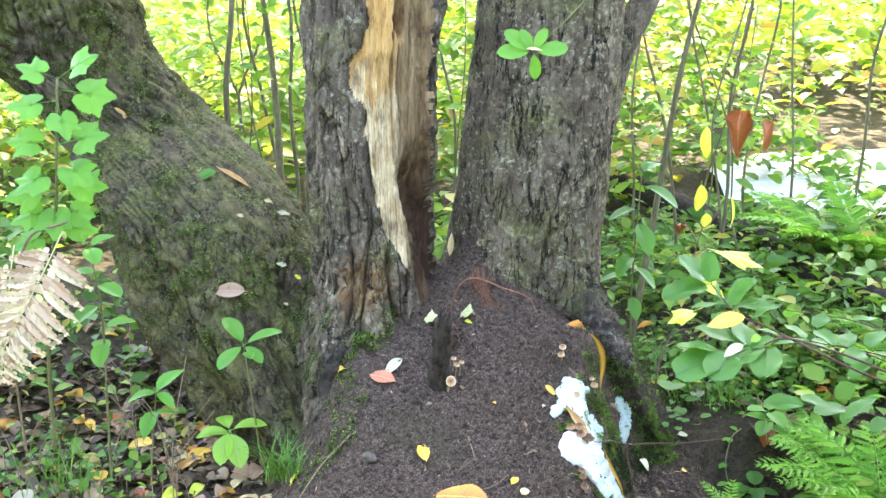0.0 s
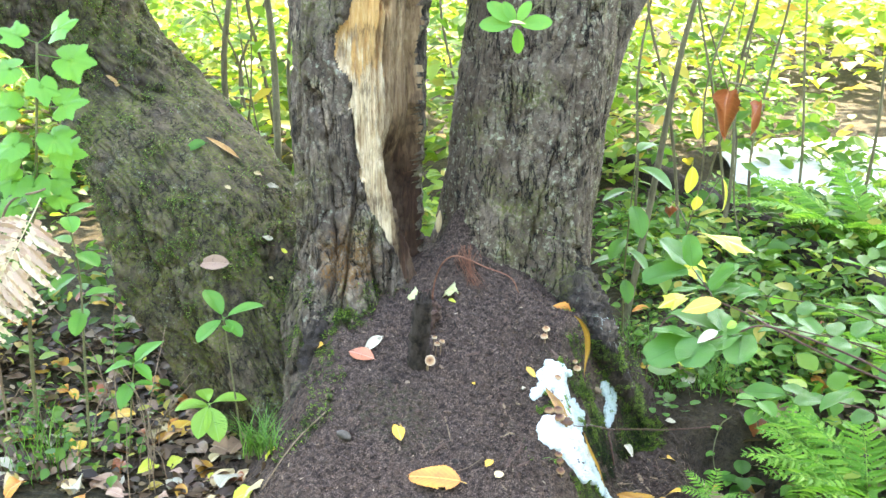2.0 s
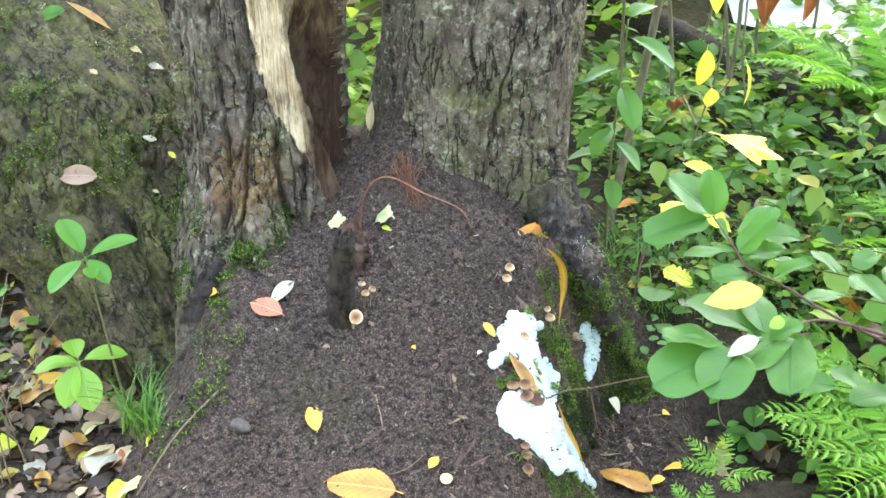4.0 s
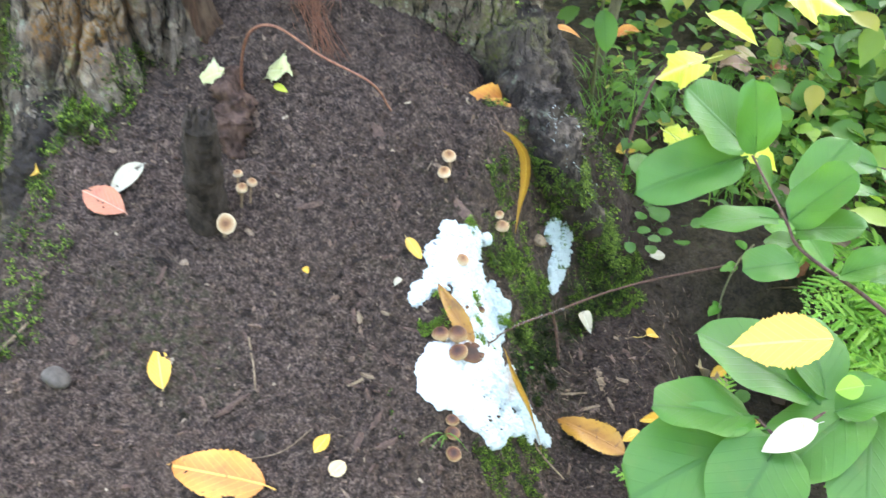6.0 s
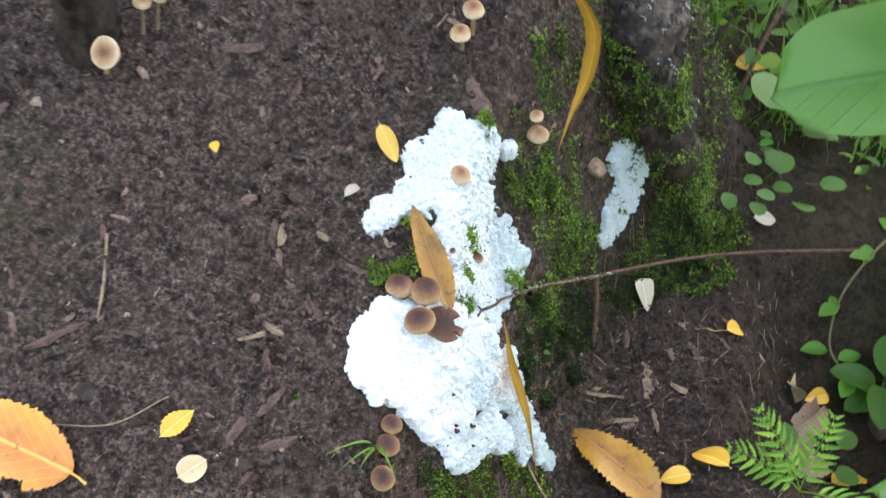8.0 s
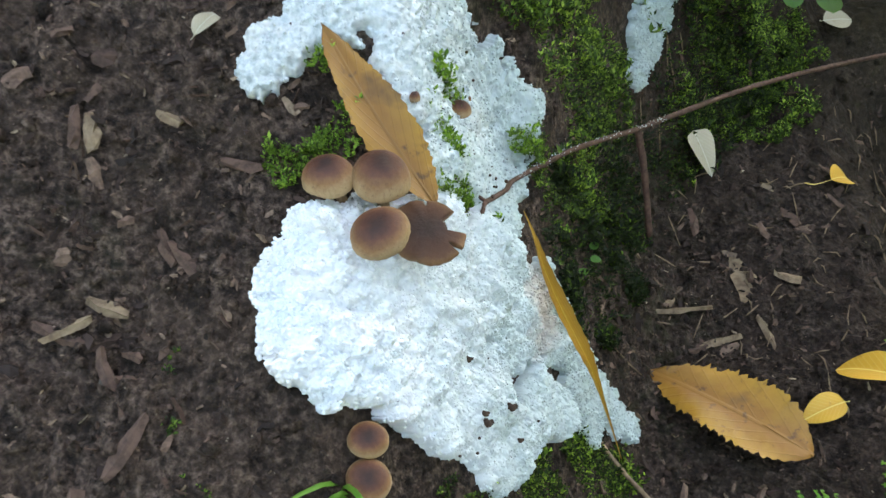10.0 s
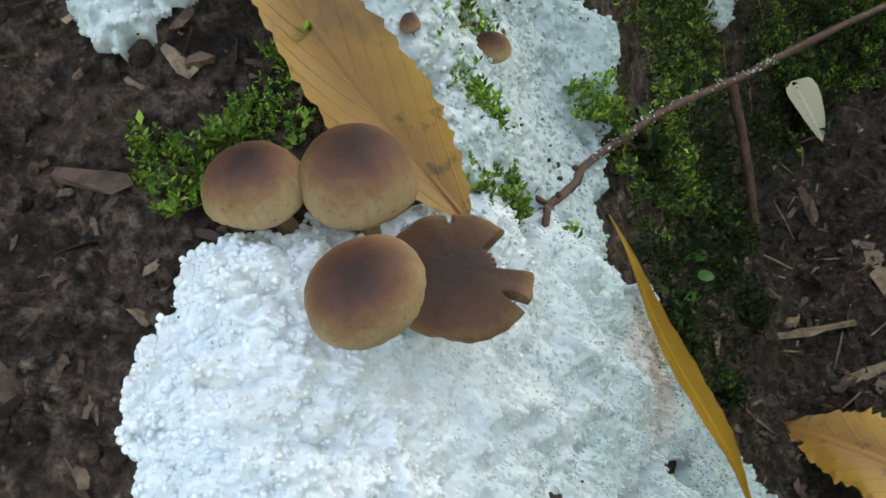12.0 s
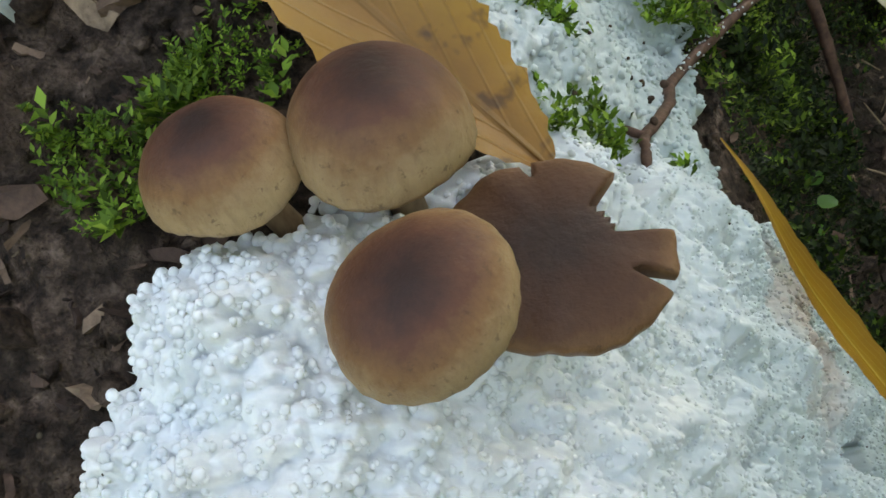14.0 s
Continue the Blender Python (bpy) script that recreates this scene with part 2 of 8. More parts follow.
def many_leaves(pos, head, tilt, size, aspect=0.5, roll=None, fine=False, tiny=False):
    """Many small folded leaves in one mesh: arrays of place, heading, upward tilt and length. The fine ones have a rounder, curled outline."""
    n = len(pos)
    base = np.array([[0, 0, 0], [0.35, 0.5, 0.08], [0.75, 0.34, 0.04], [1, 0, -0.08], [0.75, -0.34, 0.04], [0.35, -0.5, 0.08], [0.5, 0, 0.0]])
    if fine:
        out = [(0.10, 0.22), (0.25, 0.42), (0.45, 0.50), (0.65, 0.40), (0.84, 0.20)]
        rib = [(0, 0, 0), (0.33, 0, -0.03), (0.66, 0, -0.05), (1, 0, -0.16)]
        base = np.array(rib + [(x, y, 0.05 + 0.10 * y - 0.12 * x * x) for x, y in out] + [(x, -y, 0.05 + 0.10 * y - 0.12 * x * x) for x, y in out])
    if tiny:
        base = np.array([[0, 0, 0], [0.45, 0.5, 0.10], [1, 0, -0.06], [0.45, -0.5, 0.10]])
    roll = np.zeros(n) if roll is None else roll
    P = base[None] * size[:, None, None] * np.array([1, aspect, 1])[None, None]
    y, z = P[..., 1].copy(), P[..., 2].copy()
    P[..., 1], P[..., 2] = y * np.cos(roll)[:, None] - z * np.sin(roll)[:, None], y * np.sin(roll)[:, None] + z * np.cos(roll)[:, None]
    x, z = P[..., 0].copy(), P[..., 2].copy()
    P[..., 0], P[..., 2] = x * np.cos(tilt)[:, None] - z * np.sin(tilt)[:, None], x * np.sin(tilt)[:, None] + z * np.cos(tilt)[:, None]
    x, y = P[..., 0].copy(), P[..., 1].copy()
    P[..., 0], P[..., 1] = x * np.cos(head)[:, None] - y * np.sin(head)[:, None], x * np.sin(head)[:, None] + y * np.cos(head)[:, None]
    V = (P + np.asarray(pos)[:, None]).reshape(-1, 3)
    tri = np.array([[0, 6, 1], [1, 6, 2], [2, 6, 3], [3, 6, 4], [4, 6, 5], [5, 6, 0]])
    if fine:
        half = [[0, 1, 4], [4, 1, 5], [5, 1, 6], [6, 1, 2], [6, 2, 7], [7, 2, 8], [8, 2, 3]]
        tri = np.array([[b, a, c] for a, b, c in half] + [[a if a < 4 else a + 5, b if b < 4 else b + 5, c if c < 4 else c + 5] for a, b, c in half])
    if tiny:
        tri = np.array([[0, 2, 1], [0, 3, 2]])
    F = (tri[None] + len(base) * np.arange(n)[:, None, None]).reshape(-1, 3)
    return V, F


# ---- materials ----
class Nodes:
    """A short way to write node materials."""

    def __init__(self, name):
        self.mat = bpy.data.materials.new(name)
        self.mat.use_nodes = True
        self.nt = self.mat.node_tree
        self.bsdf = self.nt.nodes["Principled BSDF"]
        self.out = self.nt.nodes["Material Output"]
        self.coord = self.nt.nodes.new("ShaderNodeTexCoord")

    def link(self, a, b):
        if isinstance(a, bpy.types.NodeSocket):
            self.nt.links.new(a, b)
        else:
            b.default_value = a

    def scaled(self, s, src="Object"):
        m = self.nt.nodes.new("ShaderNodeMapping")
        m.inputs["Scale"].default_value = s
        self.nt.links.new(self.coord.outputs[src], m.inputs[0])
        return m.outputs[0]

    def noise(self, scale, detail=4, rough=0.55, vec=None, warp=0.0):
        n = self.nt.nodes.new("ShaderNodeTexNoise")
        n.inputs["Scale"].default_value, n.inputs["Detail"].default_value = scale, detail
        n.inputs["Roughness"].default_value, n.inputs["Distortion"].default_value = rough, warp
        self.nt.links.new(vec or self.coord.outputs["Object"], n.inputs["Vector"])
        return n.outputs[0]

    def cells(self, scale, feature="F1", vec=None):
        n = self.nt.nodes.new("ShaderNodeTexVoronoi")
        n.feature = feature
        n.inputs["Scale"].default_value = scale
        self.nt.links.new(vec or self.coord.outputs["Object"], n.inputs["Vector"])
        return n.outputs[0]

    def ramp(self, fac, *stops):
        r = self.nt.nodes.new("ShaderNodeValToRGB")
        while len(r.color_ramp.elements) < len(stops):
            r.color_ramp.elements.new(0.5)
        for e, (p, c) in zip(r.color_ramp.elements, stops):
            e.position = p
            e.color = (c, c, c, 1) if isinstance(c, (int, float)) else (*c, 1)
        self.link(fac, r.inputs[0])
        return r.outputs[0]

    def mix(self, fac, a, b, mode="MIX"):
        m = self.nt.nodes.new("ShaderNodeMix")
        m.data_type, m.blend_type = "RGBA", mode
        for v, s in ((fac, m.inputs[0]), (a, m.inputs[6]), (b, m.inputs[7])):
            if isinstance(v, tuple):
                v = (*v, 1)
            self.link(v, s)
        return m.outputs[2]

    def math(self, op, a, b=0.0):
        m = self.nt.nodes.new("ShaderNodeMath")
        m.operation = op
        self.link(a, m.inputs[0])
        self.link(b, m.inputs[1])
        return m.outputs[0]

    def split(self, src):
        s = self.nt.nodes.new("ShaderNodeSeparateXYZ")
        self.nt.links.new(src, s.inputs[0])
        return s.outputs

    def random(self, island=False):
        if island:
            return self.nt.nodes.new("ShaderNodeNewGeometry").outputs["Random Per Island"]
        return self.nt.nodes.new("ShaderNodeObjectInfo").outputs["Random"]

    def up(self):
        g = self.nt.nodes.new("ShaderNodeNewGeometry")
        return self.split(g.outputs["Normal"])[2]

    def bump(self, h, strength=0.5, dist=0.002, chain=None):
        b = self.nt.nodes.new("ShaderNodeBump")
        b.inputs["Strength"].default_value, b.inputs["Distance"].default_value = strength, dist
        self.link(h, b.inputs["Height"])
        if chain:
            self.nt.links.new(chain, b.inputs["Normal"])
        return b.outputs[0]

    def done(self, color, rough=0.8, normal=None, spec=0.3, glow_through=None, amount=0.35):
        """Finish; glow_through: the colour of light that shines through a thin leaf."""
        b = self.bsdf
        self.link((*color, 1) if isinstance(color, tuple) else color, b.inputs["Base Color"])
        self.link(rough, b.inputs["Roughness"])
        b.inputs["Specular IOR Level"].default_value = spec
        if normal:
            self.nt.links.new(normal, b.inputs["Normal"])
        if glow_through is not None:
            tr = self.nt.nodes.new("ShaderNodeBsdfTranslucent")
            self.link((*glow_through, 1) if isinstance(glow_through, tuple) else glow_through, tr.inputs[0])
            mx = self.nt.nodes.new("ShaderNodeMixShader")
            mx.inputs[0].default_value = amount
            self.nt.links.new(b.outputs[0], mx.inputs[1])
            self.nt.links.new(tr.outputs[0], mx.inputs[2])
            self.nt.links.new(mx.outputs[0], self.out.inputs[0])
        return self.mat


def soil_material():
    n = Nodes("soil")
    fine, mid, big = n.noise(260, 6, 0.7), n.noise(38, 5, 0.6), n.noise(4.5, 4)
    col = n.ramp(fine, (0.36, (0.010, 0.0060, 0.0046)), (0.50, (0.085, 0.054, 0.041)), (0.70, (0.30, 0.205, 0.154)))
    col = n.mix(n.ramp(mid, (0.42, 0.0), (0.60, 0.40)), col, (0.074, 0.046, 0.033))
    col = n.mix(n.ramp(big, (0.42, 0.0), (0.62, 0.20)), col, (0.024, 0.015, 0.011))
    col = n.mix(n.ramp(n.noise(9, 4, 0.6), (0.50, 0.0), (0.66, 0.35)), col, (0.105, 0.067, 0.047))
    col = n.mix(n.ramp(n.noise(85, 4, 0.65), (0.36, 0.75), (0.54, 0.0)), col, (0.007, 0.0045, 0.0035))
    fleck = n.ramp(n.cells(150), (0.06, 1.0), (0.10, 0.0))
    col = n.mix(n.math("MULTIPLY", fleck, n.ramp(n.noise(60, 2), (0.5, 0.0), (0.6, 0.8))), col, (0.28, 0.22, 0.16))
    green = n.math("MULTIPLY", n.ramp(n.noise(2.3, 5, 0.65), (0.56, 0.0), (0.70, 1.0)), n.ramp(n.noise(90, 3), (0.45, 0.0), (0.6, 0.35)))
    col = n.mix(green, col, (0.040, 0.060, 0.012))
    pos = n.split(n.coord.outputs["Object"])
    # darker soil in the low ground beside the bank, ragged at its edge
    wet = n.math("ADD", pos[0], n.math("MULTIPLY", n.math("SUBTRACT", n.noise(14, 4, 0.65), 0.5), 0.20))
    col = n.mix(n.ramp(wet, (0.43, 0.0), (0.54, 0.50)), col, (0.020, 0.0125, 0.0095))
    # away from the mound the soil lies under old leaves and low plants
    dx, dy = n.math("SUBTRACT", pos[0], 0.05), n.math("MULTIPLY", n.math("SUBTRACT", pos[1], 2.25), 0.8)
    far = n.math("SQRT", n.math("ADD", n.math("MULTIPLY", dx, dx), n.math("MULTIPLY", dy, dy)))
    far = n.math("ADD", far, n.math("MULTIPLY", n.noise(3.0, 4), 0.5))
    far = n.ramp(n.math("MULTIPLY", far, 0.5), (0.44, 0.0), (0.60, 1.0))
    litter = n.ramp(n.noise(34, 5, 0.75, warp=1.0), (0.32, (0.010, 0.008, 0.005)), (0.47, (0.030, 0.025, 0.011)), (0.60, (0.070, 0.050, 0.025)), (0.74, (0.040, 0.075, 0.014)))
    col = n.mix(far, col, litter)
    bp = n.bump(fine, 0.9, 0.006)
    bp = n.bump(mid, 0.8, 0.014, bp)
    return n.done(col, n.ramp(mid, (0.3, 0.70), (0.7, 0.95)), bp, 0.18)


def bark_material(name, dark, light, lichen, lichen_amount, moss_amount, stain=None, crack=0.9):
    n = Nodes(name)
    long = n.scaled((1, 1, 0.5))
    ridge = n.noise(24, 7, 0.62, long, 0.4)
    fine = n.noise(210, 5, 0.7)
    patch = n.noise(7, 4, 0.6)
    col = n.ramp(ridge, (0.32, dark), (0.56, tuple(0.5 * (a + b) for a, b in zip(dark, light))), (0.75, light))
    col = n.mix(n.ramp(fine, (0.35, 0.5), (0.58, 0.0)), col, tuple(0.45 * c for c in dark))
    col = n.mix(n.ramp(patch, (0.47, 0.0), (0.58, 0.75)), col, n.mix(fine, tuple(0.6 * c for c in dark), tuple(2.0 * c for c in dark)))
    col = n.mix(n.math("MULTIPLY", n.ramp(n.noise(13, 5, 0.7), (0.52, 0.0), (0.64, 1.0)), n.ramp(n.noise(95, 4, 0.7), (0.42, 0.0), (0.58, 0.8))), col, tuple(min(1.0, 1.35 * c) for c in light))
    spots = n.math("MULTIPLY", n.ramp(n.noise(75, 5, 0.7), (0.54, 0.0), (0.62, 1.0)), n.ramp(n.noise(8, 5, 0.7), (0.60 - 0.2 * lichen_amount, 0.0), (0.70 - 0.1 * lichen_amount, 1.0)))
    col = n.mix(n.math("MULTIPLY", spots, 0.7), col, lichen)
    if moss_amount:
        m = n.math("MULTIPLY", n.ramp(n.noise(6.5, 6, 0.7), (0.66 - 0.28 * moss_amount, 0.0), (0.78 - 0.2 * moss_amount, 1.0)), n.ramp(n.noise(120, 4, 0.7), (0.40, 0.0), (0.58, 1.0)))
        col = n.mix(n.math("MULTIPLY", m, 0.9), col, n.mix(n.noise(60, 2), (0.040, 0.052, 0.008), (0.15, 0.165, 0.026)))
    if stain:
        place, reach, tint = stain
        d = n.nt.nodes.new("ShaderNodeVectorMath")
        d.operation = "DISTANCE"
        n.nt.links.new(n.coord.outputs["Object"], d.inputs[0])
        d.inputs[1].default_value = place
        k = n.math("ADD", n.math("DIVIDE", d.outputs["Value"], reach), n.math("MULTIPLY", n.math("SUBTRACT", n.noise(24, 5, 0.7), 0.5), 1.6))
        k = n.math("MULTIPLY", n.ramp(k, (0.5, 0.8), (1.0, 0.0)), n.ramp(n.noise(150, 4, 0.7), (0.42, 0.0), (0.56, 1.0)))
        col = n.mix(k, col, tint)
    # thin cracks between the bark scales; the shade inside them is painted dark
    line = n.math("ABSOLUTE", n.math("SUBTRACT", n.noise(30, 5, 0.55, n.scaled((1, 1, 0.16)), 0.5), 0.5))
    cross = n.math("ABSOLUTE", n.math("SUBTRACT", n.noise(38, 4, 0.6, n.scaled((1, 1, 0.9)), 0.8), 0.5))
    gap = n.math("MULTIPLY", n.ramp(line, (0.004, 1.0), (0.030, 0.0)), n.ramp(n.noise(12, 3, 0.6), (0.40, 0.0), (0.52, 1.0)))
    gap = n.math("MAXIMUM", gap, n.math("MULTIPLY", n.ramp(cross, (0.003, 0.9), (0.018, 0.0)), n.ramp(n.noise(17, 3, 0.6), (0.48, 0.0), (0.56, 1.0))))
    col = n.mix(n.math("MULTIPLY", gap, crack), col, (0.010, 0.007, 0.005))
    bp = n.bump(fine, 0.9, 0.004)
    bp = n.bump(n.noise(60, 5, 0.65, n.scaled((1, 1, 0.6))), 0.8, 0.006, bp)
    bp = n.bump(ridge, 0.7, 0.006, bp)
    bp = n.bump(n.math("SUBTRACT", 1.0, gap), 0.8 * crack, 0.006, bp)
    return n.done(col, 0.88, bp, 0.25)


def wood_material():
    n = Nodes("bare_wood")
    uv = n.split(n.coord.outputs["UV"])
    grain = n.noise(36, 7, 0.72, n.scaled((1, 1, 0.17)), 1.2)
    fine = n.noise(230, 4, 0.7, n.scaled((1, 1, 0.10)))
    blot = n.noise(11, 5, 0.65, n.scaled((1, 1, 0.45)))
    side = n.math("ADD", uv[0], n.math("MULTIPLY", n.math("SUBTRACT", n.noise(26, 5, 0.65, n.scaled((1, 1, 0.12))), 0.5), 0.34))
    side = n.math("ADD", side, n.ramp(uv[1], (0.45, 0.52), (0.50, 0.38), (0.56, 0.27), (0.66, 0.20), (0.78, 0.15), (0.92, 0.05)))
    cream = n.ramp(grain, (0.32, (0.24, 0.135, 0.065)), (0.45, (0.52, 0.355, 0.195)), (0.66, (0.80, 0.64, 0.42)))
    streak = n.noise(55, 6, 0.7, n.scaled((1, 1, 0.07)), 0.8)
    cream = n.mix(n.ramp(streak, (0.50, 0.0), (0.62, 0.75)), cream, n.mix(fine, (0.13, 0.075, 0.040), (0.40, 0.25, 0.13)))
    tan = n.ramp(grain, (0.30, (0.30, 0.13, 0.045)), (0.5, (0.56, 0.31, 0.11)), (0.72, (0.70, 0.46, 0.21)))
    high = n.math("ADD", uv[1], n.math("MULTIPLY", n.math("SUBTRACT", n.noise(22, 4, 0.6, n.scaled((1, 1, 0.2))), 0.5), 0.60))
    pale = n.mix(n.ramp(high, (0.97, 0.0), (1.03, 1.0)), cream, tan)
    brown = n.ramp(grain, (0.30, (0.10, 0.052, 0.026)), (0.5, (0.30, 0.185, 0.095)), (0.72, (0.52, 0.37, 0.21)))
    rot = n.ramp(grain, (0.32, (0.012, 0.006, 0.004)), (0.55, (0.050, 0.024, 0.013)), (0.75, (0.15, 0.075, 0.040)))
    brown = n.mix(n.ramp(high, (0.66, 1.0), (0.95, 0.15)), brown, rot)
    col = n.mix(n.ramp(side, (0.42, 0.0), (0.58, 1.0)), pale, brown)
    col = n.mix(n.ramp(blot, (0.56, 0.0), (0.66, 0.55)), col, (0.15, 0.095, 0.058))
    col = n.mix(n.ramp(n.math("MULTIPLY", fine, n.noise(16, 4)), (0.15, 0.7), (0.23, 0.0)), col, (0.075, 0.042, 0.022))
    bp = n.bump(grain, 0.5, 0.005)
    return n.done(col, 0.8, n.bump(fine, 0.4, 0.002, bp), 0.2)


def leaf_material(name, base, edge, spots=(0.10, 0.05, 0.02), spot_amount=0.3, vein=None, gloss=0.5, through=None, amount=0.3, veins=9.0, vary=0.25, relief=0.0012):
    """A leaf blade with midrib and side veins, blotches and a differing rim."""
    n = Nodes(name)
    uv = n.split(n.coord.outputs["UV"])
    off = n.math("ABSOLUTE", n.math("SUBTRACT", uv[1], 0.5))
    blot = n.noise(55, 5, 0.65)
    col = n.mix(n.ramp(n.math("ADD", n.math("MULTIPLY", off, 1.2), n.math("MULTIPLY", blot, 0.7)), (0.45, 0.0), (0.95, 1.0)), base, edge)
    side = n.math("FRACT", n.math("SUBTRACT", n.math("MULTIPLY", uv[0], veins), n.math("MULTIPLY", off, veins * 0.9)))
    line = n.ramp(n.math("ABSOLUTE", n.math("SUBTRACT", side, 0.5)), (0.0, 1.0), (0.10, 0.0))
    rib = n.ramp(off, (0.012, 1.0), (0.030, 0.0))
    lines = n.math("MAXIMUM", n.math("MULTIPLY", line, 0.7 if relief > 0.002 else 0.38), rib)
    col = n.mix(n.math("MULTIPLY", lines, 0.7), col, vein or tuple(min(1, c * 1.6) for c in base))
    sp = n.ramp(n.noise(130, 3, 0.6), (0.68 - 0.12 * spot_amount, 0.0), (0.72, 1.0))
    sp = n.math("MULTIPLY", n.math("MAXIMUM", sp, n.ramp(n.noise(28, 4, 0.6), (0.60, 0.0), (0.72, 0.7))), spot_amount * 2)
    col = n.mix(sp, col, spots)
    col = n.mix(n.math("MULTIPLY", n.random(), vary), col, tuple(0.45 * c for c in base))
    bp = n.bump(n.math("SUBTRACT", n.math("MULTIPLY", blot, 0.8), n.math("MULTIPLY", lines, 0.8)), 0.45, relief)
    return n.done(col, gloss, bp, 0.4, through, amount)


def crowd_material(name, *stops, through=1.2, amount=0.45, rough=0.5):
    """Small leaves in one mesh, each with its own tint."""
    n = Nodes(name)
    rnd = n.random(True)
    col = n.ramp(rnd, *stops)
    col = n.mix(n.ramp(n.noise(1.3, 3), (0.35, 0.0), (0.65, 0.55)), col, n.ramp(rnd, *[(p, tuple(0.55 * a for a in c)) for p, c in stops]))
    thr = n.mix(1.0, col, (through, through, through * 0.7), "MULTIPLY")
    return n.done(col, rough, None, 0.35, thr, amount)


def plain_material(name, a, b, scale=60, rough=0.8, bump=0.4, dist=0.002, spec=0.3, stretch=(1, 1, 1), island=False):
    n = Nodes(name)
    f = n.noise(scale, 5, 0.65, n.scaled(stretch))
    col = n.ramp(f, (0.32, a), (0.68, b))
    if island:
        col = n.mix(n.math("MULTIPLY", n.random(True), 0.85), col, tuple(0.28 * c for c in a))
    return n.done(col, rough, n.bump(f, bump, dist), spec)


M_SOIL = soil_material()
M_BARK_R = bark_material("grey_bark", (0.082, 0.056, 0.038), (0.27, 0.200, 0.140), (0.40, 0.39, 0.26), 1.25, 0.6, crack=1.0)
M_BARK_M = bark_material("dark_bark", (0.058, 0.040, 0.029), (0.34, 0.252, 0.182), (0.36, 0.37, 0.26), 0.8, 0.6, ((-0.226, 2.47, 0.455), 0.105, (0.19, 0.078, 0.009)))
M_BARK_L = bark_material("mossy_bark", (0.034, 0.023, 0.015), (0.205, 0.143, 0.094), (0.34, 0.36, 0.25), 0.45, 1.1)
M_WOOD = wood_material()
# sun and shade are put into these tints: sunlit growth brighter, shaded growth darker
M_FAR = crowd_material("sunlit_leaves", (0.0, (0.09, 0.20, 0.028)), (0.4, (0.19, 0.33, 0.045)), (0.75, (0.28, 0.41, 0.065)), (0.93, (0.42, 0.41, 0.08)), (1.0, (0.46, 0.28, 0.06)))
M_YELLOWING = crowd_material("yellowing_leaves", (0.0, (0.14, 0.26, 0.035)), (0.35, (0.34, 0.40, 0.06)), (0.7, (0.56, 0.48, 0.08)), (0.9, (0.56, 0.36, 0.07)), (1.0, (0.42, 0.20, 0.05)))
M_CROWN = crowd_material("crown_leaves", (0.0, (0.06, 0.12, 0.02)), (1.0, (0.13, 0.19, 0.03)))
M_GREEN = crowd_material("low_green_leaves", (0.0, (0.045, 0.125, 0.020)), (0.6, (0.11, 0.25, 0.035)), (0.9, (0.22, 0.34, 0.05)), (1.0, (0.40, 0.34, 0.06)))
M_STEM = plain_material("stem_bark", (0.075, 0.062, 0.032), (0.175, 0.150, 0.080), 90, 0.8, 0.4, 0.002, 0.3, (1, 1, 0.2))


# ---- ground ----
def spaced(lo, hi, bands, far):
    """Coordinates from -far to far, closely set inside the bands (lo, hi, step), wider outside."""
    v = [lo]
    while v[-1] < hi:
        s = min([st for a, b, st in bands if a <= v[-1] < b] or [0.02])
        v.append(v[-1] + s)
    g = 0.02
    while v[-1] < far:
        g *= 1.12
        v.append(v[-1] + g)
    g, w = 0.02, []
    p = lo
    while p > -far:
        g *= 1.12
        p -= g
        w.append(p)
    return np.array(w[::-1] + v)


def build_ground():
    gx = spaced(-0.6, 1.0, [(0.2, 0.56, 0.0030), (-0.6, 1.0, 0.0075)], 70)
    gy = spaced(1.6, 2.9, [(1.98, 2.42, 0.0034), (1.6, 2.9, 0.0075)], 70)
    X, Y = np.meshgrid(gx, gy, indexing="ij")
    V = np.stack([X, Y, height(X, Y)], -1).reshape(-1, 3)
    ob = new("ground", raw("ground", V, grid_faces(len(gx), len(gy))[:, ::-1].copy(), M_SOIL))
    tagged(ob, "dark crumbly soil mound with low leafy ground round it", "ground", kind="structure")


build_ground()


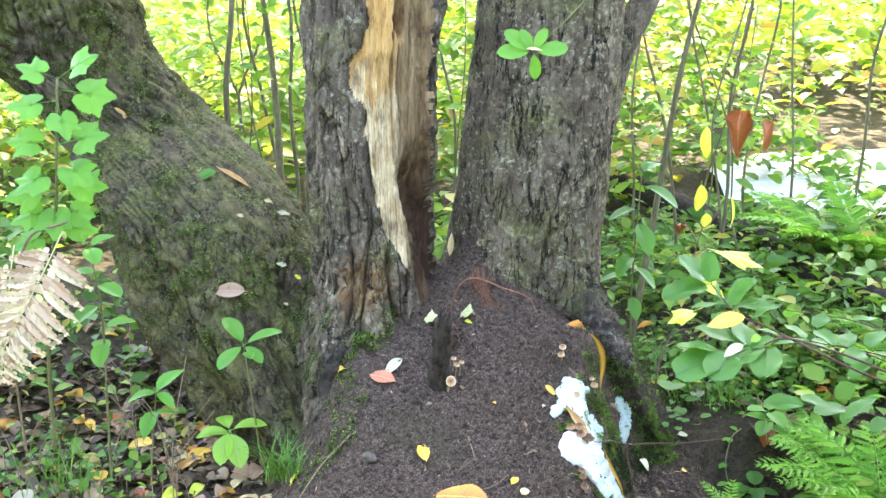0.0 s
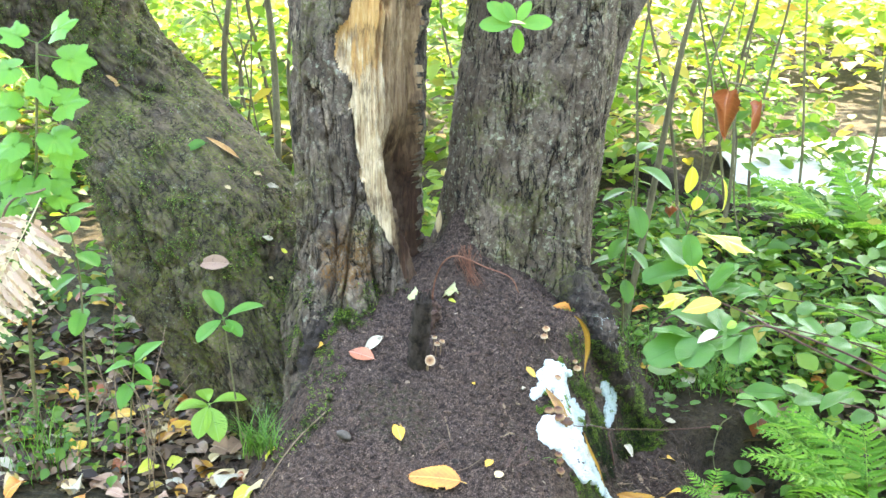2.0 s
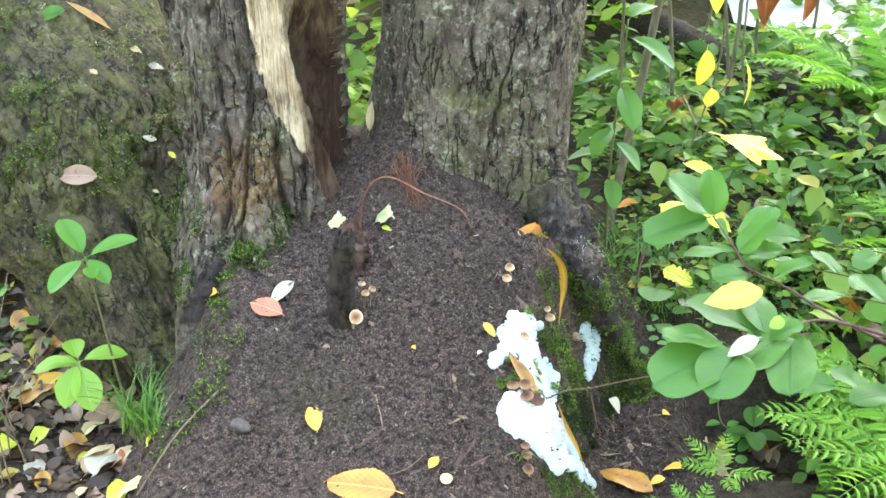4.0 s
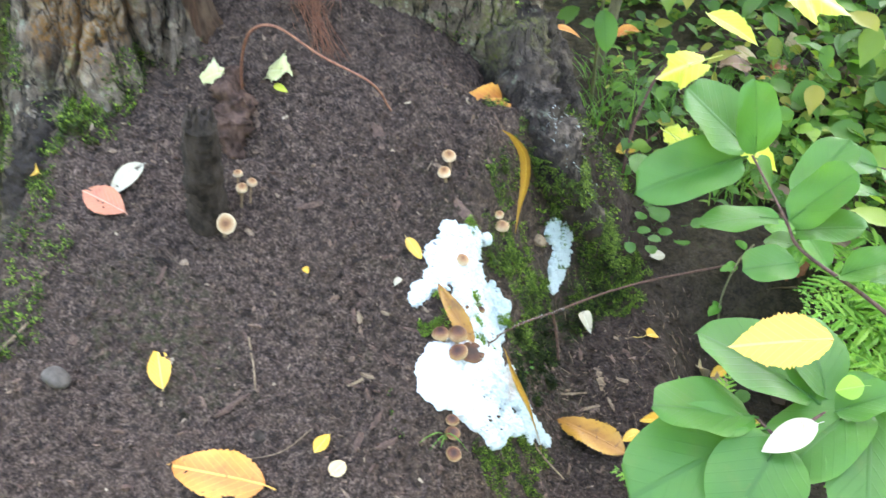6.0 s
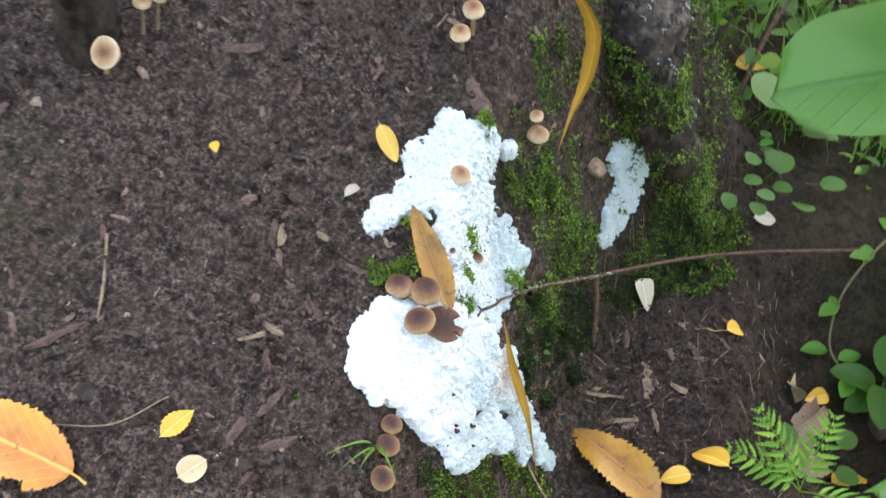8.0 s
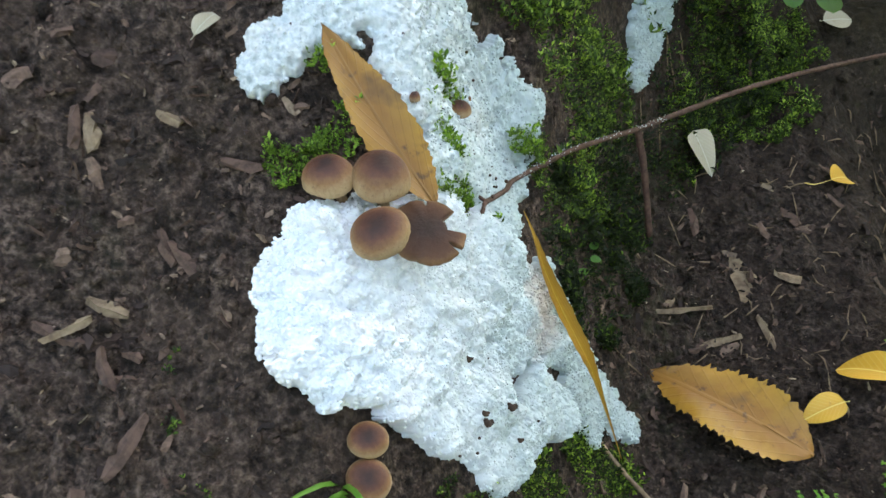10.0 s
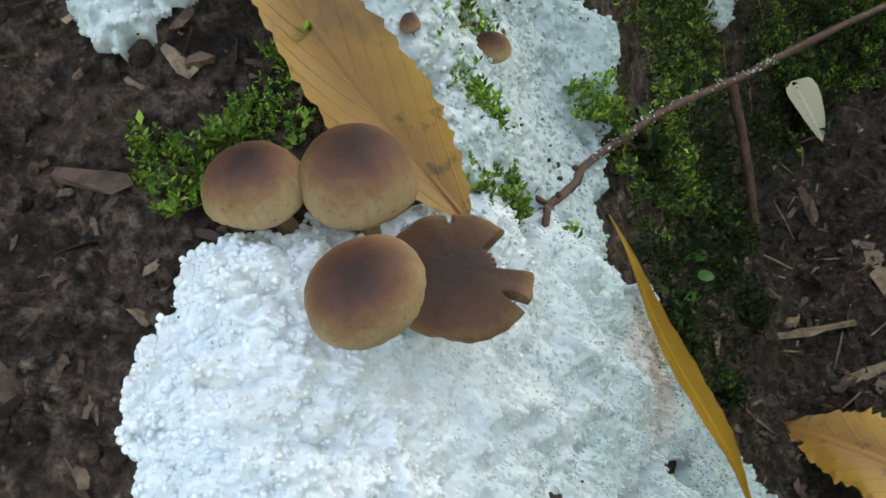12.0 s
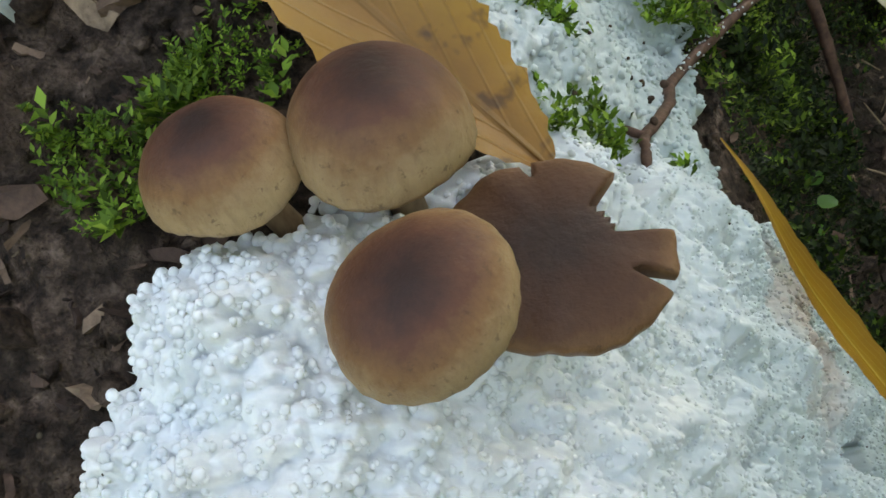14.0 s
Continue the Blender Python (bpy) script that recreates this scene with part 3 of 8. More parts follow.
# ---- trunks ----
def trunk_rings(rows, seed, fine_top=1.40, seg=270, step=0.0062, lump=0.012, style="cracks"):
    """Rings of a trunk with its bark: smooth with short cracks, long hard plates, or rough fragments. rows: height, centre x, y, radius."""
    R = np.array(rows, float)
    z = np.concatenate([np.arange(R[0, 0], fine_top, step), np.linspace(fine_top, R[-1, 0], 40)])
    C = [np.interp(z, R[:, 0], R[:, k]) for k in (1, 2, 3)]
    k = np.ones(15) / 15
    n = np.sum(z < fine_top)
    for c in C:
        pad = np.concatenate([np.full(7, c[0]), c[:n + 7], ])
        c[:n] = np.convolve(pad, k, "valid")[:n]
    s = np.arange(seg) * 2 * np.pi / seg
    th = s - 0.5 * np.sin(s + np.pi / 2)
    Z, T = np.meshgrid(z, th, indexing="ij")
    cx, cy, r = (np.repeat(c[:, None], seg, 1) for c in C)
    a, b = np.cos(T) * r, np.sin(T) * r
    wa = a + 0.008 * pnoise(a * 34, b * 34, Z * 24 + seed) + 0.003 * pnoise(a * 120, b * 120, Z * 90)
    wb = b + 0.008 * pnoise(a * 34, b * 34, Z * 24 + seed + 50) + 0.003 * pnoise(a * 120, b * 120, Z * 90 + 30)

    def crack(freq, stretch, width, off):
        return 1 - sstep(0, width, np.abs(pnoise(wa * freq, wb * freq, Z * freq * stretch + off + seed)))

    grit = 0.0035 * fbm(a * 70, b * 70, Z * 45, 3)
    d = lump * fbm(a * 4, b * 4, Z * 1.6 + seed, 2) + grit
    if style == "cracks":
        here = sstep(-0.15, 0.15, pnoise(a * 10, b * 10, Z * 4 + seed * 2))
        d = d - 0.021 * crack(14, 0.20, 0.050, 0) * here - 0.008 * crack(27, 0.30, 0.07, 20) * sstep(-0.05, 0.2, pnoise(a * 9, b * 9, Z * 6 + 9)) - 0.008 * crack(16, 0.9, 0.05, 40) * here + 0.006 * fbm(a * 20, b * 20, Z * 12, 2) + 0.002 * np.tanh(9 * pnoise(wa * 50, wb * 50, Z * 36))
    elif style == "plates":
        d = d - 0.034 * crack(13, 0.10, 0.06, 0) - 0.012 * crack(28, 0.14, 0.07, 20) * sstep(-0.1, 0.15, pnoise(a * 8, b * 8, Z * 4)) - 0.014 * crack(11, 1.0, 0.05, 40) * sstep(-0.05, 0.15, pnoise(a * 10, b * 10, Z * 5 + 5)) + 0.010 * np.tanh(7 * pnoise(wa * 14, wb * 14, Z * 2.4 + seed)) + 0.003 * np.tanh(9 * pnoise(wa * 36, wb * 36, Z * 20 + seed))
    else:
        count = int(round(2 * np.pi * R[3, 3] / 0.040))
        gap = cell_gap(T / (2 * np.pi) * count + 1.1 * pnoise(wa * 9, wb * 9, Z * 6 + seed), Z / 0.075 + 0.8 * pnoise(wa * 12, wb * 12, Z * 9 + seed) + 40, count, int(seed))
        d = d - 0.020 * (1 - sstep(0.0, 0.22, gap)) * (0.2 + 1.8 * np.abs(pnoise(a * 8, b * 8, Z * 5))) - 0.030 * crack(12, 0.3, 0.10, 0) * sstep(-0.1, 0.15, pnoise(a * 6, b * 6, Z * 5)) + 0.014 * fbm(a * 14, b * 14, Z * 10 + seed, 3) + 0.006 * np.tanh(8 * pnoise(wa * 42, wb * 42, Z * 28))
    foot = 1 - sstep(0.15, 0.65, Z)
    d = d + foot * 0.045 * np.sin(T * 4 + seed * 1.7 + 1.2 * np.sin(T + seed)) * r / 0.25
    return Z, T, cx, cy, r, d


def trunk_mesh(name, rows, seed, material, carve=None, **kw):
    Z, T, cx, cy, r, d = trunk_rings(rows, seed, **kw)
    bare = None
    if carve:
        bare, dd, uu = carve(Z, T, d)
        d = dd
    X, Y = cx + np.cos(T) * (r + d), cy + np.sin(T) * (r + d)
    V = np.stack([X, Y, Z], -1).reshape(-1, 3)
    F = grid_faces(*Z.shape, True)
    if bare is None:
        return raw(name, V, F, material), None
    sel = bare.reshape(-1)[F].sum(1) >= 2
    uv = np.stack([uu, Z], -1).reshape(-1, 2)
    return raw(name, V, F[~sel], material), (V, F[sel], uv)


def carve_split(Z, T, d):
    """The split of the middle trunk: bark gone from its front, soft wood hollowed out beside the hard pale strip."""
    phi = np.arctan2(np.sin(T + np.pi / 2), np.cos(T + np.pi / 2))
    jag = 0.05 * np.round(3 * pnoise(Z * 17, np.round(phi * 9) * 1.7, 2.0)) / 1.5 + 0.035 * pnoise(Z * 60, phi * 4, 2.0) + 0.05 * pnoise(Z * 6, 0.3, 2.0)
    lo = np.interp(Z, [0.30, 0.45, 0.50, 0.565, 0.60, 0.66, 0.75, 0.92, 0.945, 0.985, 1.04, 1.09, 1.25, 2.2], [0.85, 0.64, 0.47, 0.27, 0.20, 0.15, 0.03, -0.04, -0.07, -0.27, -0.24, -0.06, 0.02, 0.0]) + jag
    hi = np.interp(Z, [0.30, 0.36, 0.5, 0.62, 0.85, 1.2, 2.2], [1.8, 2.0, 2.0, 1.85, 1.42, 1.24, 1.2]) + 0.10 * pnoise(Z * 9, 0.9, 4.0) + 0.03 * pnoise(Z * 45, phi * 4, 6.0)
    end = (Z > 0.33) & (Z < 3.5)
    inside = np.minimum(sstep(0, 0.10, phi - lo), sstep(0, 0.10, hi - phi)) * end
    u = np.clip((phi - lo) / np.maximum(hi - lo, 0.05), 0, 1)
    grain = 0.008 * pnoise(T * 17 + 0.8 * pnoise(T * 5, Z * 7, 1.0), Z * 2.6, 3.0) + 0.003 * np.tanh(4 * pnoise(T * 41, Z * 5.2, 5.0)) + 0.005 * fbm(T * 30, Z * 22, 7.0, 3)
    slit = np.exp(-((u - 0.47) / 0.07) ** 2) * sstep(1.08, 1.14, Z + 0.04 * pnoise(T * 20, 0.5, 1.0)) + np.exp(-((u - 0.66) / 0.09) ** 2) * sstep(0.42, 0.48, Z) * (1 - sstep(0.62, 0.74, Z)) + 0.6 * np.exp(-((u - 0.90) / 0.04) ** 2) * sstep(0.7, 0.9, Z)
    rotten = 0.022 * sstep(0.05, 0.3, pnoise(T * 14, Z * 4.5, 9.0)) * sstep(0.15, 0.5, u)
    hollow = 0.060 * slit + 0.016 * sstep(0.36, 0.5, u) + rotten + 0.095 * sstep(0.24, 0.40, u) * (1 - sstep(0.90, 1.0, u)) * (1 - sstep(0.60, 0.85, Z))
    dd = np.where(inside > 0, d * (1 - inside) + inside * (-0.016 + grain - hollow), d)
    # a lip of torn bark beside the bare wood
    dd = dd + 0.010 * np.exp(-((phi - lo + 0.05) / 0.05) ** 2) * end
    return inside > 0.5, dd, u


# crowns are unseen, added off the trunks to keep sun off the foreground
def crown(parent, centre, spread, count, seed):
    r = np.random.RandomState(seed)
    clumps = r.normal(size=(60, 3)) * np.array(spread) * 0.55 + np.array(centre)
    pos = clumps[r.randint(0, 60, count)] + r.normal(size=(count, 3)) * 0.30
    V, F = many_leaves(pos, r.uniform(0, 6.3, count), r.uniform(-0.9, 0.5, count), r.uniform(0.10, 0.20, count), 0.6, r.normal(size=count) * 0.5)
    ob = part("crown", raw("crown", V, F, M_CROWN), parent, "unseen leafy crown of small green leaves, added to block sun")
    ob["kind"] = "stuff"
    return ob


def limb(parent, ctrl, r0, r1, material, name="limb"):
    v, f = tube(curve_pts(ctrl, 24), np.linspace(r0, r1, 24), 14, 0.08, 5)
    return part(name, raw(name, v, f, material), parent)


right_tree = thing("tree", "grey furrowed tree trunk with pale lichen, rising from a soil mound", "tree", group="stems of the old tree")
me, _ = trunk_mesh("trunk", [(0.0, 0.20, 2.86, 0.275), (0.22, 0.205, 2.865, 0.245), (0.33, 0.212, 2.87, 0.236), (0.51, 0.225, 2.87, 0.228), (0.68, 0.24, 2.87, 0.220), (0.93, 0.265, 2.87, 0.214), (1.17, 0.281, 2.87, 0.206), (1.7, 0.33, 2.88, 0.20), (3.5, 0.75, 3.6, 0.16), (6.0, 1.7, 5.8, 0.05)], 2.0, M_BARK_R)
part("trunk", me, right_tree)
limb(right_tree, [(0.33, 2.89, 0.45), (0.42, 2.93, 0.72), (0.470, 2.96, 0.95), (0.53, 2.97, 1.10), (0.63, 3.0, 1.32), (0.85, 3.1, 1.9), (1.3, 3.3, 3.0), (1.6, 3.4, 4.2)], 0.05, 0.03, M_BARK_M)
crown(right_tree, (1.9, 6.2, 5.2), (1.8, 1.5, 1.2), 7000, 5)
# second unseen crown, added to shade the low growth on the right
crown(right_tree, (2.0, 8.1, 5.0), (1.7, 1.1, 0.9), 5000, 8)

split_tree = thing("tree", "dark split tree trunk with bark torn off bare pale wood", "tree", group="stems of the old tree")
me, bare = trunk_mesh("trunk", [(0.0, -0.215, 2.64, 0.285), (0.18, -0.213, 2.65, 0.255), (0.30, -0.212, 2.66, 0.215), (0.42, -0.212, 2.675, 0.192), (0.56, -0.213, 2.68, 0.186), (0.73, -0.215, 2.68, 0.180), (0.96, -0.215, 2.68, 0.177), (1.19, -0.20, 2.68, 0.184), (1.7, -0.18, 2.69, 0.19), (3.5, -0.05, 3.5, 0.15), (6.0, 0.5, 5.8, 0.05)], 5.0, M_BARK_M, carve_split, style="plates")
part("trunk", me, split_tree)
part("bare_wood", raw("bare_wood", bare[0], bare[1], M_WOOD, bare[2]), split_tree, "splintered pale tan wood rotting to brown")
crown(split_tree, (0.6, 6.3, 5.4), (1.8, 1.5, 1.2), 7000, 6)

left_tree = thing("tree", "thick leaning mossy tree trunk with dark wet bark", "tree", group="stems of the old tree")
me, _ = trunk_mesh("trunk", [(-0.2, -0.40, 2.62, 0.21), (-0.06, -0.445, 2.66, 0.215), (0.05, -0.515, 2.72, 0.24), (0.165, -0.60, 2.80, 0.262), (0.35, -0.705, 2.945, 0.292), (0.526, -0.80, 3.06, 0.295), (0.65, -0.962, 3.22, 0.282), (0.77, -1.145, 3.40, 0.268), (0.96, -1.335, 3.44, 0.278), (1.15, -1.395, 3.46, 0.303), (1.7, -1.53, 3.52, 0.30), (3.5, -1.7, 4.3, 0.17), (6.0, -1.3, 6.0, 0.05)], 8.0, M_BARK_L, lump=0.030, style="rough")
part("trunk", me, left_tree)
crown(left_tree, (-1.2, 6.4, 5.2), (1.8, 1.5, 1.2), 7000, 7)


# ---- undergrowth behind the trunks ----
def undergrowth(name, label, box, count, size, top, material, seed, aspect=0.55, fine=False):
    """Low leafy growth over a stretch of ground, in clumps of differing height."""
    r = np.random.RandomState(seed)
    x = r.uniform(box[0], box[1], count)
    y = r.uniform(box[2], box[3], count)
    e = np.minimum(np.minimum(x - box[0], box[1] - x) / (0.30 * (box[1] - box[0])), np.minimum(y - box[2], box[3] - y) / (0.30 * (box[3] - box[2])))
    ok = e + 0.9 * fbm(x * 1.1 + seed, y * 1.1, 3.3, 3) > 0.12
    x, y = x[ok], y[ok]
    count = len(x)
    tall = top * (0.35 + 0.9 * np.clip(0.5 + 1.3 * fbm(x * 0.9 + seed, y * 0.9, 0.5, 2), 0, 1))
    z = height(x, y) + tall * r.uniform(0.05, 1, count) ** 0.7
    V, F = many_leaves(np.stack([x, y, z], 1), r.uniform(0, 6.3, count), r.uniform(-0.6, 0.6, count), size * r.uniform(0.5, 1.5, count), aspect, r.normal(size=count) * 0.4, fine)
    return tagged(new(name, raw(name, V, F, material)), label, "undergrowth", kind="stuff")


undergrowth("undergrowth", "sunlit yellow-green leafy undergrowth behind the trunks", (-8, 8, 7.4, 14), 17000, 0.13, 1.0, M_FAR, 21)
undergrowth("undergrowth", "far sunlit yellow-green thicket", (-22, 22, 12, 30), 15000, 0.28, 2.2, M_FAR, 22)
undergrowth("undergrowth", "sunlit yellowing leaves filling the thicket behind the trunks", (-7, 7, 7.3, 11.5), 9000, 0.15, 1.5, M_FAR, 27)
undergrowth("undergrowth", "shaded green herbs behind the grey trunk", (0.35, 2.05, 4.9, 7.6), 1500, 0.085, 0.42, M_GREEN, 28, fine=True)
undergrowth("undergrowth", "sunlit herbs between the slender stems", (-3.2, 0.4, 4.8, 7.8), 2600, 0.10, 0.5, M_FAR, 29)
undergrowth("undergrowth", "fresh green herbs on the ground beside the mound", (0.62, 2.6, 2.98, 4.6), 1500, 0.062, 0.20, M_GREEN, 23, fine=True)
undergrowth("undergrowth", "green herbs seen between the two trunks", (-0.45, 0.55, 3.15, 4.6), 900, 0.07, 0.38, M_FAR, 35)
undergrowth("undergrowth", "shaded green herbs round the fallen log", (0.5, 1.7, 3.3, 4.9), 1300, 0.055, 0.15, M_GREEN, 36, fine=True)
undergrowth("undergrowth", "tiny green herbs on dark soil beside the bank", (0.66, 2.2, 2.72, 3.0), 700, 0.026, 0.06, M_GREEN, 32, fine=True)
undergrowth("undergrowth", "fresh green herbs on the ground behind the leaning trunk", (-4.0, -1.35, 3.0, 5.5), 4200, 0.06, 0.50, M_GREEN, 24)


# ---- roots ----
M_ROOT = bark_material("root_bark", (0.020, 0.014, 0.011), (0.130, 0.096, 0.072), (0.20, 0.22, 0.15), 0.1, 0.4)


def root(ctrl, r0, r1, seed, label="dark bare root running down into the soil"):
    n = 110
    v, f = tube(curve_pts(ctrl, n), np.linspace(r0, r1, n), 30, 0.05, seed)
    c = np.repeat(curve_pts(ctrl, n), 30, 0)
    w = v[:n * 30] - c
    g = 1 + 0.55 * fbm(v[:n * 30, 0] * 26, v[:n * 30, 1] * 26, v[:n * 30, 2] * 26 + seed, 3) + 0.25 * fbm(v[:n * 30, 0] * 110, v[:n * 30, 1] * 110, v[:n * 30, 2] * 110, 2)
    v[:n * 30] = c + w * g[:, None]
    return thing("root", label, "root", group="surface roots", me=raw("root", v, f, M_ROOT))


buttress = root([(0.33, 2.84, 0.42), (0.375, 2.72, 0.345), (0.412, 2.59, 0.290), (0.455, 2.522, 0.235), (0.50, 2.540, 0.130), (0.56, 2.59, 0.0), (0.60, 2.61, -0.12)], 0.062, 0.020, 3, "mossy buttress root running from the trunk into the soil")
root([(0.42, 2.80, 0.30), (0.48, 2.72, 0.19), (0.56, 2.69, 0.06), (0.62, 2.70, -0.06)], 0.040, 0.018, 5)
root([(-0.28, 2.50, 0.32), (-0.30, 2.40, 0.22), (-0.33, 2.30, 0.11), (-0.38, 2.18, -0.04)], 0.05, 0.02, 7, "mossy dark root beside the soil mound")


# ---- white slime mould ----
def mould_material(name, low, high):
    n = Nodes(name)
    f = n.noise(320, 4, 0.6)
    col = n.ramp(f, (0.3, low), (0.6, high))
    col = n.mix(n.ramp(n.noise(42, 4, 0.6), (0.52, 0.0), (0.72, 0.45)), col, (0.80, 0.72, 0.64))
    col = n.mix(n.ramp(n.noise(85, 4, 0.65), (0.58, 0.0), (0.76, 0.24)), col, (0.60, 0.55, 0.52))
    col = n.mix(n.ramp(n.noise(30, 3), (0.55, 0.0), (0.7, 0.35)), col, (0.64, 0.75, 0.82))
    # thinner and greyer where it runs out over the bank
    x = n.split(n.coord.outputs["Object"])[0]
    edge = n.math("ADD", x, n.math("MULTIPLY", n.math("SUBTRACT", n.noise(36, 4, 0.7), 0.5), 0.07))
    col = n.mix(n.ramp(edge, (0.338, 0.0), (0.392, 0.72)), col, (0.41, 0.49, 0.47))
    # a tan stain beside the hanging leaf
    d = n.nt.nodes.new("ShaderNodeVectorMath")
    d.operation = "DISTANCE"
    n.nt.links.new(n.coord.outputs["Object"], d.inputs[0])
    d.inputs[1].default_value = (0.408, 2.188, 0.075)
    stain = n.math("ADD", n.math("DIVIDE", d.outputs["Value"], 0.030), n.math("MULTIPLY", n.math("SUBTRACT", n.noise(70, 4, 0.7), 0.5), 1.2))
    col = n.mix(n.ramp(stain, (0.4, 0.75), (1.0, 0.0)), col, (0.46, 0.33, 0.25))
    n.bsdf.inputs["Subsurface Weight"].default_value = 0.35
    n.bsdf.inputs["Subsurface Radius"].default_value = (1.0, 1.0, 1.0)
    n.bsdf.inputs["Subsurface Scale"].default_value = 0.0010
    return n.done(col, 0.6, n.bump(f, 0.4, 0.0005), 0.3, (0.90, 0.92, 0.92), 0.10)


M_MOULD = mould_material("white_mould", (0.80, 0.81, 0.82), (0.92, 0.92, 0.90))
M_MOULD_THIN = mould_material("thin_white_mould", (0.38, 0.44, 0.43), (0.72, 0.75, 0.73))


def ball(level):
    bm = bmesh.new()
    bmesh.ops.create_icosphere(bm, subdivisions=level, radius=1.0)
    V = np.array([v.co[:] for v in bm.verts])
    F = np.array([[v.index for v in f.verts] for f in bm.faces])
    bm.free()
    return V, F


def balls(pos, rad, level, seed=0):
    """Many small uneven beads in one mesh."""
    r = np.random.RandomState(seed)
    bv, bf = ball(level)
    n = len(pos)
    S = np.asarray(rad)[:, None, None] * r.uniform(0.85, 1.15, (n, 1, 3))
    V = (bv[None] * S + np.asarray(pos)[:, None]).reshape(-1, 3)
    F = (bf[None] + len(bv) * np.arange(n)[:, None, None]).reshape(-1, 3)
    return V, F


def domes(x, y, cell, reach, seed):
    """Packed round domes over the plane, for arrays: 1 on the top of a dome, 0 between them."""
    jit = np.random.RandomState(seed).uniform(0.12, 0.88, (64, 64, 3))
    u, v = x / cell, y / cell
    ui, vi = np.floor(u).astype(int), np.floor(v).astype(int)
    out = np.zeros(np.shape(u))
    for i in (-1, 0, 1):
        for j in (-1, 0, 1):
            q = jit[(ui + i) % 64, (vi + j) % 64]
            d = np.hypot(ui + i + q[..., 0] - u, vi + j + q[..., 1] - v) / (reach * (0.75 + 0.5 * q[..., 2]))
            out = np.maximum(out, np.sqrt(np.clip(1 - d * d, 0, 1)) * (0.7 + 0.3 * q[..., 2]))
    return out


def mould(label, blobs, thick, beads, size, level, seed, ragged=0.30, stuff=None):
    """A cushion of mould over a union of round lobes that follow the ground, with a beaded surface."""
    B = np.array(blobs)
    bz = land(B[:, 0], B[:, 1])

    def field(x, y):
        z = land(x, y)
        d = np.sqrt((x[..., None] - B[:, 0]) ** 2 + (y[..., None] - B[:, 1]) ** 2 + (z[..., None] - bz) ** 2) / B[:, 2]
        f = 1 - d
        f = np.log(np.sum(np.exp(f * 6), -1)) / 6
        return f + ragged * (fbm(x * 75, y * 75, z * 75 + seed, 3) + 0.5 * fbm(x * 260, y * 260, z * 260, 2))

    x0, x1 = (B[:, 0] - B[:, 2]).min() - 0.006, (B[:, 0] + B[:, 2]).max() + 0.006
    y0, y1 = (B[:, 1] - B[:, 2]).min() - 0.006, (B[:, 1] + B[:, 2]).max() + 0.006
    fine = 1.0 if level > 1 else 1.5
    gx = [x0]
    while gx[-1] < x1:
        steep = abs(float(land(gx[-1] + 0.004, 0.5 * (y0 + y1)) - land(gx[-1] - 0.004, 0.5 * (y0 + y1)))) / 0.008
        gx.append(gx[-1] + 0.00046 * fine / math.sqrt(1 + steep * steep))
    gx = np.array(gx)
    gy = np.arange(y0, y1, 0.00046 * fine)
    X, Y = np.meshgrid(gx, gy, indexing="ij")

    def raised(x, y, f):
        d = 0.004
        nx = -(land(x + d, y) - land(x - d, y)) / (2 * d)
        ny = -(land(x, y + d) - land(x, y - d)) / (2 * d)
        k = np.sqrt(nx ** 2 + ny ** 2 + 1)
        z = land(x, y)
        h = thick * np.sqrt(np.clip(f, 0, 1)) * (0.75 + 0.7 * fbm(x * 60, y * 60, z * 60 + 3, 2)) + 0.0022 * fbm(x * 230, y * 230, z * 230, 2)
        # puffs of a few millimetres, each made of round beads that grow finer down the bank
        along = x - z
        puff = domes(along + 0.0012 * pnoise(x * 300, y * 300, z * 300), y, 0.0085, 0.58, seed) * 0.0040 + domes(along, y, 0.0042, 0.56, seed + 1) * 0.0014
        coarse, tight = domes(along, y, 0.0021, 0.52, seed + 2) * 0.0018, domes(along, y, 0.0015, 0.52, seed + 3) * 0.0010
        k2 = sstep(0.318, 0.362, x)
        h = h + (min(thick, 0.009) / 0.009 * puff * (1 - 0.65 * k2) + (1 - k2) * coarse + k2 * tight) * sstep(0, 0.15, f)
        h = np.where(f > 0, h + 0.004, -0.006)
        return np.stack([x + nx / k * h, y + ny / k * h, z + h / k], -1), np.stack([nx, ny, np.ones_like(nx)], -1) / k[..., None], k

    f = field(X, Y)
    P, _, _ = raised(X, Y, f)
    F = grid_faces(len(gx), len(gy))[:, ::-1]
    F = F[(f.reshape(-1)[F] > -0.02).any(1)]
    used = np.unique(F)
    back_ix = np.zeros(X.size, int)
    back_ix[used] = np.arange(len(used))
    ob = thing("slime_mould", label, "slime mould", group="white mould patches")
    part("cushion", raw("cushion", P.reshape(-1, 3)[used], back_ix[F], stuff or M_MOULD), ob)
    r = np.random.RandomState(seed)
    px, py = r.uniform(x0, x1, beads * 14), r.uniform(y0, y1, beads * 14)
    pf = field(px, py)
    pos, nor, k = raised(px, py, pf)
    ok = (pf > -0.015) & (r.uniform(0, 3.0, len(px)) < k)
    pos, nor, pf = pos[ok][:beads], nor[ok][:beads], pf[ok][:beads]
    fineness = np.interp(pos[:, 0], [0.31, 0.375], [1.0, 0.62]) if level > 1 else 1.0
    rad = size * fineness * (0.55 + 0.6 * r.uniform(0, 1, len(pos)) ** 1.5) * np.where(pf < 0.14, 1.25, 1.0)
    inner = sstep(0.12, 0.40, pf)
    pos = pos + nor * (rad * (r.uniform(-0.2, 0.7, len(pos)) - 0.25 * inner))[:, None]
    near = (pos[:, 0] < 0.322) & (pf < 0.15)
